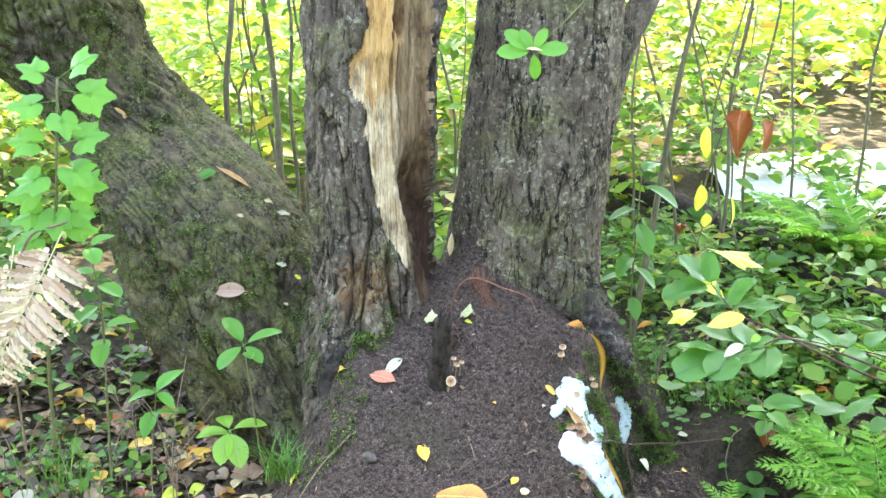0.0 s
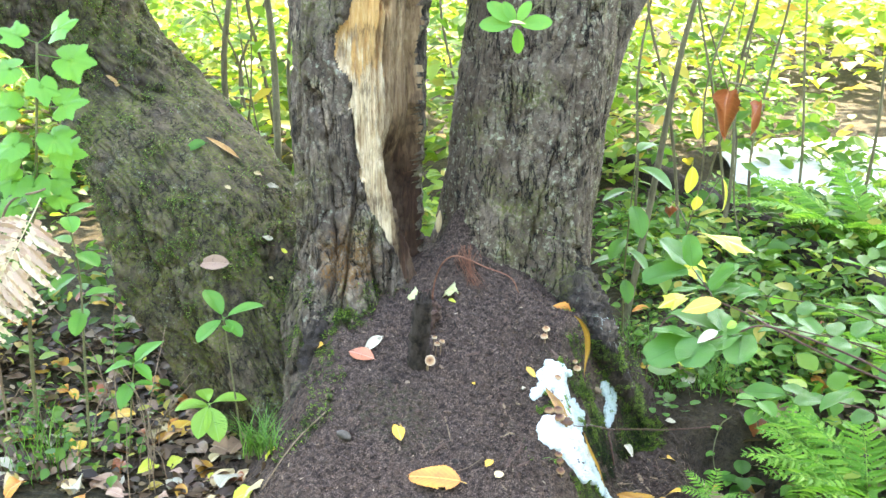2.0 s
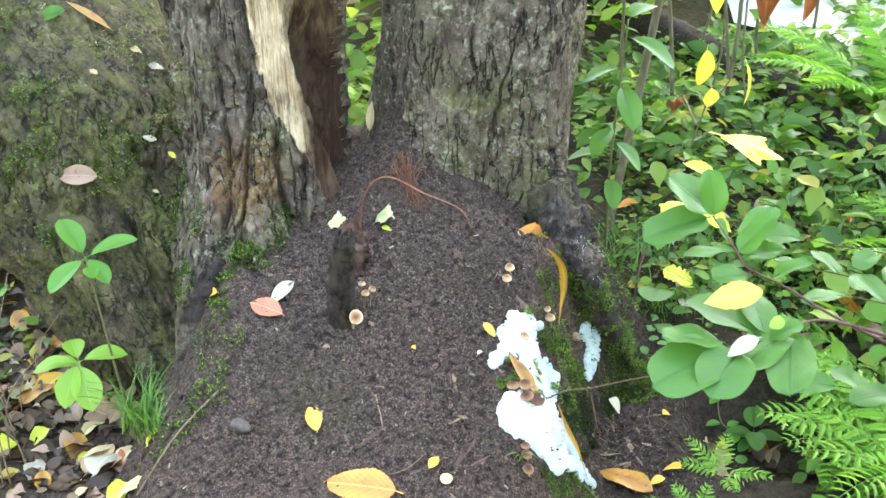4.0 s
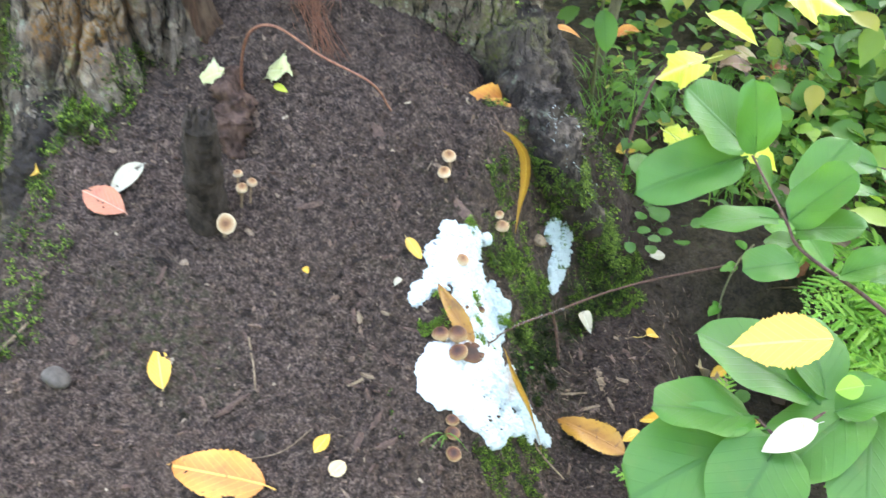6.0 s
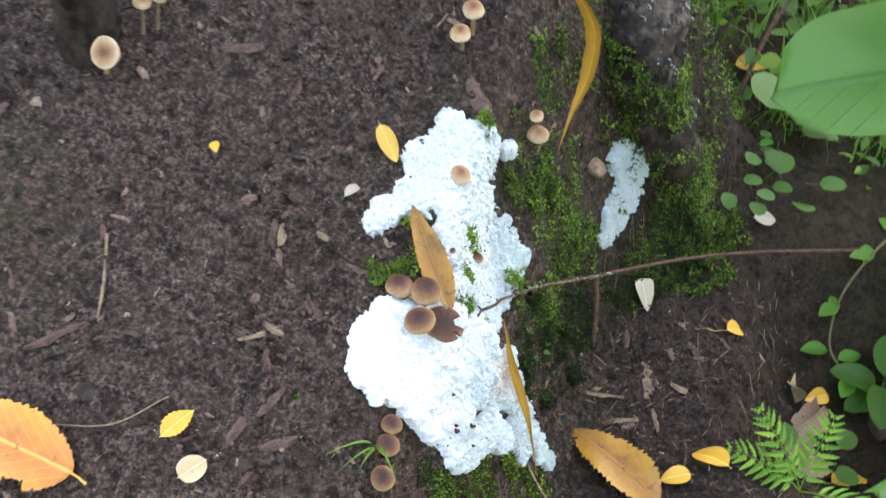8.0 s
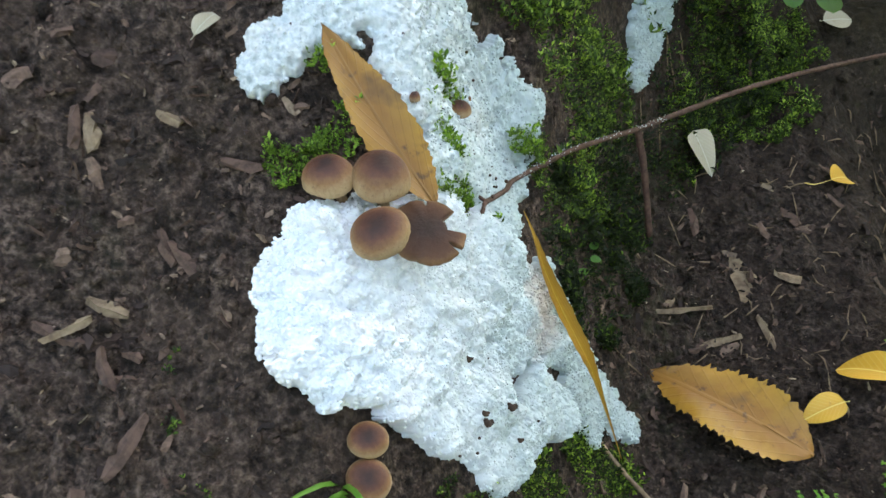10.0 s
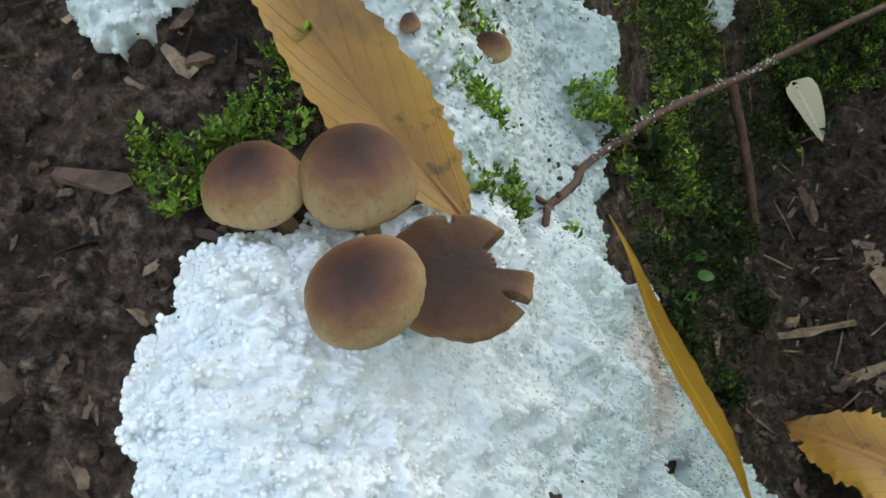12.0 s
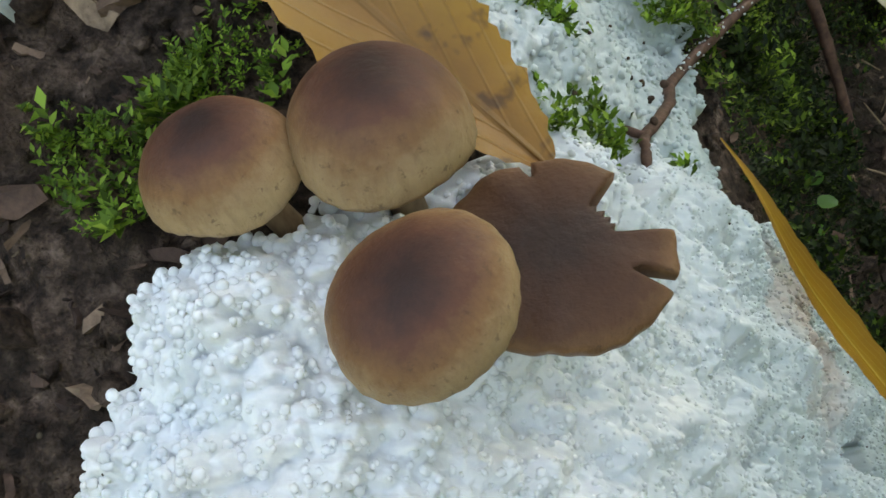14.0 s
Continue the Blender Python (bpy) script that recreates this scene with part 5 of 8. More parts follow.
lay_leaf("broad ochre toothed leaf on wet soil", (0.586, 2.204), (0.487, 2.268), 0.060, "ochre", 0.008, teeth=19, tooth=0.14, curl=0.1, fold=0.10, wave=0.4, stalk=0.05, seed=14, nw=6)
lay_leaf("small yellow leaf among ferns", (0.620, 2.246), (0.590, 2.232), 0.021, "yellow", 0.006, curl=0.2, fold=0.15, stalk=0.1, tip=0.8, seed=15)
lay_leaf("yellow leaf with dark spots among ferns", (0.658, 2.254), (0.620, 2.280), 0.030, "yellow", 0.010, curl=0.2, fold=0.2, stalk=0.1, tip=0.8, seed=16)
lay_leaf("crumpled brown leaf on dark soil beside ferns", (0.790, 2.475), (0.755, 2.405), 0.044, "brown", 0.014, teeth=6, tooth=0.2, curl=0.3, fold=0.3, wave=1.2, stalk=0.1, seed=82)
lay_leaf("small yellow leaf on a brown leaf beside ferns", (0.790, 2.490), (0.764, 2.468), 0.022, "yellow", 0.024, curl=0.2, fold=0.2, stalk=0.1, seed=83)
lay_leaf("small ochre leaf on dark soil", (0.642, 2.455), (0.670, 2.478), 0.022, "yellow", 0.006, curl=0.2, fold=0.2, stalk=0.8, tip=0.8, seed=17)
lay_leaf("pale heart-shaped leaf on dark soil", (0.528, 2.478), (0.548, 2.450), 0.029, "pale", 0.008, curl=0.10, fold=0.10, peak=0.24, stalk=0.0, tip=0.9, seed=18, bite=[(0.0, 0.0, 0.09)])
lay_leaf("small pale green leaf by the bank", (0.660, 2.637), (0.692, 2.652), 0.022, "pale", 0.006, curl=0.1, fold=0.1, stalk=0.1, seed=19)
lay_leaf("small yellow leaf with a dark hole", (0.640, 2.880), (0.602, 2.858), 0.030, "yellow", 0.016, curl=0.1, fold=0.1, stalk=0.1, tip=0.7, seed=20)
lay_leaf("tan leaf resting on the mossy trunk", (-1.115, 3.165, 0.785), (-1.045, 3.165, 0.800), 0.045, "amber", 0.006, up=(0.1, -0.8, 0.55), curl=0.25, fold=0.2, stalk=0.1, seed=21)
lay_leaf("brown leaf resting on the mossy trunk", (-0.590, 2.650, 0.372), (-0.690, 2.645, 0.382), 0.046, "brown", 0.010, up=(0.1, -0.75, 0.65), curl=0.2, fold=0.15, stalk=0.08, seed=22)
lay_leaf("pale green leaf lying on the leaning trunk", (-0.735, 2.985, 0.640), (-0.800, 2.955, 0.632), 0.036, "green", 0.008, up=(0.1, -0.6, 0.8), curl=0.2, fold=0.2, stalk=0.1, seed=71)
lay_leaf("tan dry leaf strip lying on the leaning trunk", (-0.640, 3.000, 0.590), (-0.745, 3.020, 0.655), 0.018, "amber", 0.010, up=(0.2, -0.6, 0.8), curl=0.05, fold=0.4, stalk=0.05, seed=72, tip=1.3)
lay_leaf("whitish bark scrap on the leaning trunk", (-0.500, 2.925, 0.520), (-0.545, 2.940, 0.530), 0.018, "scrap", 0.010, up=(0.0, -0.7, 0.7), curl=0.1, fold=0.1, stalk=0, seed=73, teeth=5, tooth=0.45, wave=1.5)
lay_leaf("pale curled leaf on the leaning trunk", (-0.560, 2.960, 0.545), (-0.600, 2.975, 0.565), 0.016, "tan", 0.012, up=(0.0, -0.6, 0.8), curl=0.3, fold=0.3, stalk=0.1, seed=74, teeth=5, tooth=0.45, wave=1.5)
lay_leaf("small pale leaf on dark bark", (-0.488, 2.765, 0.412), (-0.522, 2.768, 0.420), 0.016, "scrap", 0.010, up=(0.0, -0.8, 0.55), curl=0.1, fold=0.1, stalk=0, seed=75, teeth=5, tooth=0.45, wave=1.5)
lay_leaf("tiny yellow leaf scrap on dark bark", (-0.450, 2.765, 0.372), (-0.468, 2.768, 0.385), 0.014, "lemon", 0.010, up=(0.0, -0.8, 0.55), stalk=0, seed=76, teeth=5, tooth=0.45, wave=1.5)
lay_leaf("small pale scrap on dark bark", (-0.480, 2.705, 0.312), (-0.494, 2.705, 0.318), 0.010, "tan", 0.010, up=(0.0, -0.8, 0.55), stalk=0, seed=77, teeth=5, tooth=0.45, wave=1.5)
lay_leaf("small whitish scrap on the mossy trunk", (-0.625, 2.835, 0.540), (-0.645, 2.838, 0.548), 0.014, "tan", 0.010, up=(0.2, -0.7, 0.65), stalk=0, seed=78, teeth=5, tooth=0.45, wave=1.5)
lay_leaf("upright pale leaf at the trunk foot", (-0.005, 2.74, 0.455), (0.0, 2.75, 0.52), 0.018, "tan", 0.004, up=(0.0, -1.0, 0.1), curl=0.1, fold=0.3, stalk=0.2, seed=79)
lay_leaf("small yellow leaf caught in dark bark", (-0.262, 2.345), (-0.300, 2.385), 0.020, "yellow", 0.008, curl=0.2, fold=0.2, stalk=0.15, seed=23)
lay_leaf("crumpled pale yellow leaf at the split trunk", (-0.028, 2.487), (-0.082, 2.470), 0.040, "crisp", 0.012, teeth=8, tooth=0.35, curl=0.35, fold=0.25, wave=2.5, stalk=0.1, seed=24)
lay_leaf("crumpled pale green leaf at the split trunk", (0.066, 2.478), (0.010, 2.495), 0.046, "crisp", 0.015, teeth=8, tooth=0.35, curl=0.4, fold=0.25, wave=2.5, stalk=0.1, seed=25)
lay_leaf("small bright yellow leaf scrap", (0.045, 2.470), (0.066, 2.462), 0.012, "lemon", 0.006, curl=0.2, fold=0.2, stalk=0.0, seed=26)
lay_leaf("orange leaf beside the grey trunk", (0.485, 3.185), (0.550, 3.200), 0.034, "orange", 0.030, curl=0.2, fold=0.2, stalk=0.1, seed=27)
lay_leaf("orange leaf beside a sapling stem", (0.665, 3.230), (0.605, 3.210), 0.038, "orange", 0.030, curl=0.2, fold=0.2, stalk=0.1, seed=28)
lay_leaf("large brown fallen leaf among low herbs", (0.840, 3.130), (0.925, 3.165), 0.075, "brown", 0.030, teeth=7, tooth=0.2, curl=0.25, fold=0.15, wave=1.2, stalk=0.2, seed=91)
lay_leaf("large orange and brown fallen leaf among low herbs", (0.965, 3.020), (1.065, 3.070), 0.085, "rust", 0.035, teeth=7, tooth=0.2, curl=0.3, fold=0.15, wave=1.2, stalk=0.2, seed=92)
lay_leaf("yellow lobed leaf lying on low herbs", (0.700, 2.905), (0.770, 2.860), 0.070, "lemon", 0.045, teeth=6, tooth=0.35, curl=0.1, fold=0.1, wave=0.8, stalk=0.2, seed=93)
lay_leaf("small yellow leaf lying in grass", (0.900, 3.090), (0.935, 3.080), 0.026, "gold", 0.030, stalk=0.1, tip=0.8, seed=94)


# ---- twigs, stub, chips ----
M_TWIG = plain_material("twig_bark", (0.045, 0.021, 0.015), (0.135, 0.070, 0.047), 240, 0.75, 0.5, 0.001)
M_STUB = plain_material("stub_bark", (0.016, 0.012, 0.009), (0.066, 0.050, 0.040), 70, 0.95, 0.9, 0.006, 0.1, (1, 1, 0.5))
M_RUST = plain_material("rusty_fern", (0.13, 0.045, 0.026), (0.27, 0.12, 0.068), 120, 0.8, 0.3)
def chip_material():
    n = Nodes("wood_chips")
    rnd = n.random(True)
    col = n.ramp(rnd, (0.0, (0.016, 0.009, 0.006)), (0.32, (0.050, 0.028, 0.021)), (0.62, (0.120, 0.068, 0.048)), (0.88, (0.21, 0.130, 0.090)), (0.97, (0.32, 0.220, 0.145)), (1.0, (0.50, 0.39, 0.27)))
    g = n.noise(220, 4, 0.7)
    col = n.mix(n.ramp(g, (0.35, 0.6), (0.6, 0.0)), col, (0.014, 0.008, 0.006))
    return n.done(col, 0.8, n.bump(g, 0.6, 0.001), 0.3)


M_CHIP = chip_material()
M_STICK = plain_material("dry_stick", (0.28, 0.195, 0.118), (0.12, 0.076, 0.047), 200, 0.85, 0.4, 0.001)


def stick(name, label, ctrl, r0, r1, material, n=20, category="twig", group="", bump=0.12, seed=3):
    v, f = tube(curve_pts(ctrl, n), np.linspace(r0, r1, n), 9, bump, seed)
    return thing(name, label, category, group=group, me=raw(name, v, f, material))


twig = stick("twig", "thin knobbly brown twig reaching from the bank onto white mould", [(0.3725, 2.1890, 0.142), (0.3735, 2.1950, 0.142), (0.3745, 2.2000, 0.140), (0.3837, 2.2200, 0.128), (0.3906, 2.2399, 0.118), (0.4242, 2.2870, 0.097), (0.4695, 2.3550, 0.053), (0.4968, 2.3910, 0.034), (0.576, 2.481, -0.010), (0.66, 2.56, -0.050), (0.80, 2.64, -0.076)], 0.0010, 0.0021, M_TWIG, 60, seed=9, bump=0.22)
r = np.random.RandomState(5)
tp = curve_pts([(0.3837, 2.2200, 0.128), (0.3906, 2.2399, 0.118), (0.4242, 2.2870, 0.097), (0.4695, 2.3550, 0.053), (0.4968, 2.3910, 0.034)], 235)[50:225]
v, f = balls(tp + r.normal(size=tp.shape) * 0.0011 + np.array([0, 0, 0.0010]), r.uniform(0.0002, 0.0005, len(tp)), 1, 4)
part("pale_specks", raw("pale_specks", v, f, M_MOULD), twig, "tiny pale dots on the twig")
v, f = tube(curve_pts([(0.3745, 2.2000, 0.140), (0.3700, 2.2020, 0.142), (0.3645, 2.2060, 0.145)], 8), np.linspace(0.0010, 0.0006, 8), 8, 0.2, 4)
part("side_shoot", raw("side_shoot", v, f, M_TWIG), twig)

stub = stick("stub", "dark broken branch stub standing up from the soil", [(-0.021, 2.290, 0.20), (-0.019, 2.282, 0.285), (-0.012, 2.262, 0.37), (-0.004, 2.245, 0.445)], 0.030, 0.022, M_STUB, 40, "stub", bump=0.13, seed=8)
for k in range(7):
    a = k * 0.9 + 0.3
    x, y = -0.004 + 0.014 * math.cos(a), 2.245 + 0.014 * math.sin(a)
    v, f = tube(curve_pts([(x, y, 0.435), (x + 0.002 * math.cos(a * 2), y, 0.452), (x + 0.003, y - 0.003, 0.462 + 0.008 * math.sin(a * 3))], 6), np.linspace(0.007, 0.0015, 6), 6, 0.25, k)
    part("splinter", raw("splinter", v, f, M_STUB), stub)
M_ROT = plain_material("rotten_wood", (0.020, 0.011, 0.008), (0.15, 0.085, 0.062), 70, 0.9, 0.9, 0.006, 0.15, (1, 1, 0.4))
rw = curve_pts([(0.002, 2.375, hz(0.002, 2.375) - 0.006), (-0.002, 2.41, 0.338), (-0.012, 2.445, 0.362), (-0.020, 2.48, 0.372)], 60)
v, f = tube(rw, np.interp(np.linspace(0, 1, 60), [0, 0.3, 0.7, 1], [0.012, 0.022, 0.024, 0.012]), 26, 0.15, 12)
w = v[:60 * 26] - np.repeat(rw, 26, 0)
v[:60 * 26] = np.repeat(rw, 26, 0) + w * (1 + 1.3 * fbm(v[:60 * 26, 0] * 40, v[:60 * 26, 1] * 25, v[:60 * 26, 2] * 40, 3))[:, None]
thing("rotten_wood", "crumbling red-brown lump of rotten wood behind a stub", "rotten wood", me=raw("rotten_wood", v, f, M_ROT))
stick("stick", "thin pale dry stick on dark soil", [(0.057, 2.138, hz(0.057, 2.138) + 0.003), (0.068, 2.106, hz(0.068, 2.106) + 0.004), (0.076, 2.074, hz(0.076, 2.074) + 0.003)], 0.0016, 0.0012, M_STICK, group="dry sticks")
stick("stick", "dry bent stick on dark soil", [(0.155, 2.03, hz(0.155, 2.03) + 0.003), (0.12, 2.00, hz(0.12, 2.0) + 0.004), (0.07, 1.99, hz(0.07, 1.99) + 0.003)], 0.0008, 0.0006, M_STICK, group="dry sticks")
stick("stick", "dry stick leaning at the mould foot", [(0.43, 2.20, -0.02), (0.46, 2.175, -0.055), (0.50, 2.15, -0.085)], 0.0018, 0.0012, M_STICK, group="dry sticks")
stick("stick", "dark stick hanging down the mossy bank", [(0.478, 2.40, 0.01), (0.486, 2.385, -0.02), (0.494, 2.365, -0.06)], 0.0028, 0.0022, M_TWIG, group="dry sticks")
stick("stick", "thin stick at the foot of the mound", [(-0.23, 2.13, hz(-0.23, 2.13) + 0.01), (-0.30, 2.07, hz(-0.30, 2.07) + 0.02), (-0.37, 2.02, hz(-0.37, 2.02) + 0.015)], 0.002, 0.0015, M_STICK, group="dry sticks")
stick("stick", "thin bare twig arching over low herbs", [(0.615, 2.80, hz(0.615, 2.80)), (0.640, 2.90, 0.05), (0.70, 3.02, 0.10), (0.79, 3.10, 0.09)], 0.0035, 0.0018, M_TWIG, group="dry sticks")
stick("stick", "thin dark twig lying by the bank", [(0.64, 2.87, hz(0.64, 2.87) + 0.01), (0.70, 2.93, hz(0.70, 2.93) + 0.03), (0.76, 3.03, hz(0.76, 3.03) + 0.02)], 0.0028, 0.0015, M_TWIG, group="dry sticks")
stick("rusty_stalk", "arched rusty dead fern stalk at the trunk foot", [(0.0, 2.45, hz(0.0, 2.45) - 0.005), (0.01, 2.43, 0.42), (0.035, 2.39, 0.49), (0.075, 2.36, 0.518), (0.14, 2.31, 0.51), (0.205, 2.28, 0.495), (0.228, 2.29, 0.45)], 0.0024, 0.0012, M_RUST, 40, "fern stalk")
needle = []
for i in range(58):
    x0, y0, z0 = 0.078 + r.normal() * 0.017, 2.590 + r.normal() * 0.008, 0.445 + r.normal() * 0.018
    x1 = 0.090 + r.normal() * (0.006 if i % 3 else 0.014)
    if i % 3:
        x2, y2 = 0.108 + r.normal() * 0.016, 2.535 + r.normal() * 0.012
        end = (x2, y2, hz(x2, y2) + 0.003)
    else:
        end = (x0 + r.normal() * 0.014, y0 - 0.012, z0 - 0.03 - r.uniform(0, 0.03))
        x1 = x0 + r.normal() * 0.008
    needle.append(tube(curve_pts([(x0, y0, z0), (0.5 * (x1 + x0), y0 - 0.012, 0.5 * (z0 + end[2]) + 0.012), end], 7), np.linspace(0.0007, 0.0003, 7), 4))
v, f = join(needle)
tagged(thing("dead_frond", "rust-red withered fern frond against the trunk foot", "fern", me=raw("dead_frond", v, f, M_RUST)), kind="stuff")


def chip_mesh(L, W, H, seed):
    """A splintered sliver of wood with ragged, pointed ends."""
    r = np.random.RandomState(seed)
    n = 4
    u = np.linspace(-0.5, 0.5, n) + r.normal(size=n) * 0.05
    w = np.array([0.30, 0.5, 0.46, 0.24]) * r.uniform(0.6, 1.2, n)
    skew = np.cumsum(r.normal(size=n) * 0.12)
    up = H * r.uniform(0.5, 1.2, n)
    one = np.column_stack([u * L + r.normal(size=n) * 0.04 * L, (skew + w) * W, up * 0.2])
    two = np.column_stack([u * L, (skew + 0.15 * r.normal(size=n)) * W, up])
    three = np.column_stack([u * L + r.normal(size=n) * 0.04 * L, (skew - w) * W, up * 0.1])
    V = np.stack([one, two, three], 1).reshape(-1, 3)
    F = []
    for i in range(n - 1):
        for j in range(3):
            p, q = 3 * i + j, 3 * i + (j + 1) % 3
            F.append((p, q, q + 3, p + 3))
    F += [(2, 1, 0), (3 * n - 3, 3 * n - 2, 3 * n - 1)]
    return V, F


def chips(label, box, count, lo, hi, seed, name="wood_crumbs", keep=None):
    """Crumbs and splinters strewn over the soil."""
    r = np.random.RandomState(seed)
    x, y = r.uniform(box[0], box[1], count), r.uniform(box[2], box[3], count)
    if keep is not None:
        ok = keep(x, y)
        x, y = x[ok], y[ok]
    z = height(x, y)
    cache = [chip_mesh(1, 1, 1, s) for s in range(10)]
    Vs, Fs, n = [], [], 0
    for i in range(len(x)):
        v, f = cache[i % 10]
        s = lo * (hi / lo) ** (r.uniform() ** 3.0)
        el = r.uniform(1.3, 3.0) if i % 4 else r.uniform(3.0, 9.0)
        nm = normal_at(x[i], y[i], 0.01)
        q = nm.to_track_quat("Z", "Y").to_matrix()
        a = r.uniform(0, 6.3)
        R = np.array(q) @ np.array(Euler((r.normal() * 0.45, r.normal() * 0.45, a)).to_matrix())
        w = (v * np.array([s, s / el, min(s * 0.3, 0.003)])) @ R.T + np.array([x[i], y[i], z[i] + 0.0005])
        Vs.append(w)
        Fs += [tuple(k + n for k in t) for t in f]
        n += len(v)
    return tagged(new(name, raw(name, np.vstack(Vs), Fs, M_CHIP, smooth=False)), label, "wood crumbs", kind="stuff")


def off_mould(x, y):
    d = np.full(len(x), 9.0)
    for b in LOW + HIGH:
        d = np.minimum(d, np.hypot(x - b[0], y - b[1]) / b[2])
    return d > 1.0


def clods(label, box, count, lo, hi, seed, keep=None):
    """Loose rounded crumbs of soil."""
    r = np.random.RandomState(seed)
    x, y = r.uniform(box[0], box[1], count), r.uniform(box[2], box[3], count)
    if keep is not None:
        ok = keep(x, y)
        x, y = x[ok], y[ok]
    rad = lo * (hi / lo) ** (r.uniform(0, 1, len(x)) ** 2)
    bv, bf = ball(1)
    S = rad[:, None, None] * r.uniform(0.45, 1.55, (len(x), 12, 1)) * r.uniform(0.7, 1.3, (len(x), 1, 3))
    V = (bv[None] * S + np.stack([x, y, height(x, y) + rad * 0.2], 1)[:, None]).reshape(-1, 3)
    F = (bf[None] + 12 * np.arange(len(x))[:, None, None]).reshape(-1, 3)
    return tagged(new("soil_crumbs", raw("soil_crumbs", V, F, M_SOIL, smooth=False)), label, "soil", kind="stuff")


clods("loose dark soil crumbs on the mound", (-0.36, 0.72, 1.90, 2.86), 4500, 0.0012, 0.0044, 43, off_mould)
clods("fine dark soil crumbs beside the mould", (0.14, 0.62, 1.98, 2.42), 5200, 0.0007, 0.0034, 44, off_mould)
chips("small wood crumbs and splinters strewn over dark soil", (-0.40, 0.78, 1.88, 2.62), 7200, 0.0024, 0.019, 41, keep=off_mould)
chips("fine pale wood crumbs in dark soil beside the mould", (0.16, 0.62, 1.98, 2.40), 5200, 0.0012, 0.009, 42, keep=off_mould)
rs = np.random.RandomState(87)
sliver = []
for k in range(150):
    x, y = rs.uniform(0.47, 0.80), rs.uniform(2.24, 2.58)
    a, L = rs.uniform(0, 3.14) if k % 2 else rs.normal(1.4, 0.5), rs.uniform(0.006, 0.022)
    dx, dy = 0.5 * L * math.cos(a), 0.5 * L * math.sin(a)
    sliver.append(tube(np.array([(x - dx, y - dy, hz(x - dx, y - dy) + 0.002), (x, y, hz(x, y) + 0.003), (x + dx, y + dy, hz(x + dx, y + dy) + 0.0015)]), np.array([0.0003, 0.0007, 0.0002]), 5, 0.2, k))
v, f = join(sliver)
tagged(new("splinters", raw("splinters", v, f, M_STICK)), "thin pale wood splinters on dark wet soil", "wood splinters", kind="stuff")
M_STONE = plain_material("dull_stone", (0.055, 0.044, 0.035), (0.13, 0.105, 0.082), 90, 0.85, 0.5, 0.002)
r = np.random.RandomState(77)
CHIPS = [(0.566, 2.358, 0.052, 0.026, 103), (0.520, 2.318, 0.040, 0.006, 105), (0.236, 2.131, 0.026, 0.007, 118), (0.216, 2.100, 0.018, 0.008, 165), (0.205, 2.088, 0.022, 0.006, 205), (0.198, 2.170, 0.018, 0.008, 110), (0.234, 2.179, 0.014, 0.006, 140), (0.268, 2.160, 0.018, 0.007, 176), (0.545, 2.30, 0.03, 0.008, 20), (0.60, 2.36, 0.022, 0.012, 60), (0.53, 2.40, 0.03, 0.008, 10), (0.325, 2.32, 0.035, 0.016, 105), (0.248, 2.12, 0.022, 0.006, 130), (0.225, 2.07, 0.034, 0.008, 115), (0.235, 2.045, 0.030, 0.007, 60), (0.20, 2.09, 0.022, 0.007, 160), (0.215, 2.02, 0.028, 0.010, 80), (0.05, 2.05, 0.05, 0.008, 40), (-0.12, 2.16, 0.075, 0.012, 30), (0.12, 2.30, 0.03, 0.010, 15), (-0.07, 2.20, 0.03, 0.008, 75), (0.51, 2.33, 0.026, 0.007, 140), (0.25, 2.02, 0.03, 0.008, 25), (0.19, 2.17, 0.02, 0.007, 100), (-0.03, 2.42, 0.08, 0.03, 75), (-0.01, 2.40, 0.05, 0.02, 60), (0.20, 2.42, 0.035, 0.018, 110), (0.58, 2.31, 0.03, 0.006, 110), (0.61, 2.42, 0.02, 0.01, 35)]
for i, (x, y, L, W, a) in enumerate(CHIPS):
    v, f = chip_mesh(L, W, 0.003, 60 + i)
    m = Matrix.Translation((x, y, hz(x, y) + 0.0015)) @ normal_at(x, y).to_track_quat("Z", "Y").to_matrix().to_4x4() @ pose(0, 0, 0, 0, 0, a)
    thing("wood_chip", "flat splinter of old wood on dark soil", "wood chip", m, "wood chips", raw("wood_chip", v, f, M_STICK if i in (0, 1, 3, 4, 5, 6, 8, 9, 21, 27) else M_CHIP, smooth=False))
for x, y, s, mt in ((-0.176, 2.063, 0.018, M_STONE), (0.444, 2.447, 0.014, M_STICK), (0.09, 2.02, 0.010, M_STUB), (0.222, 2.072, 0.004, M_STONE)):
    bm = bmesh.new()
    bmesh.ops.create_icosphere(bm, subdivisions=3, radius=s)
    for vv in bm.verts:
        vv.co *= 1 + 0.25 * noise.noise(vv.co * 60)
        vv.co.z *= 0.6
    me = bpy.data.meshes.new("pebble")
    bm.to_mesh(me)
    bm.free()
    me.materials.append(mt)
    for p in me.polygons:
        p.use_smooth = True
    thing("pebble", "small rounded brownish stone on the soil", "stone", pose(x, y, hz(x, y) + s * 0.35, 0, 20, 40), "pebbles", me)


# ---- moss ----
def moss_material(name, *stops, shade=0.7):
    n = Nodes(name)
    rnd = n.random(True)
    col = n.ramp(rnd, *stops)
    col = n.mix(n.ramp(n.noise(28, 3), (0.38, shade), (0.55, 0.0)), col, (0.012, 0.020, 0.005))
    return n.done(col, 0.55, None, 0.25, n.mix(1.0, col, (0.9, 0.9, 0.6), "MULTIPLY"), 0.3)


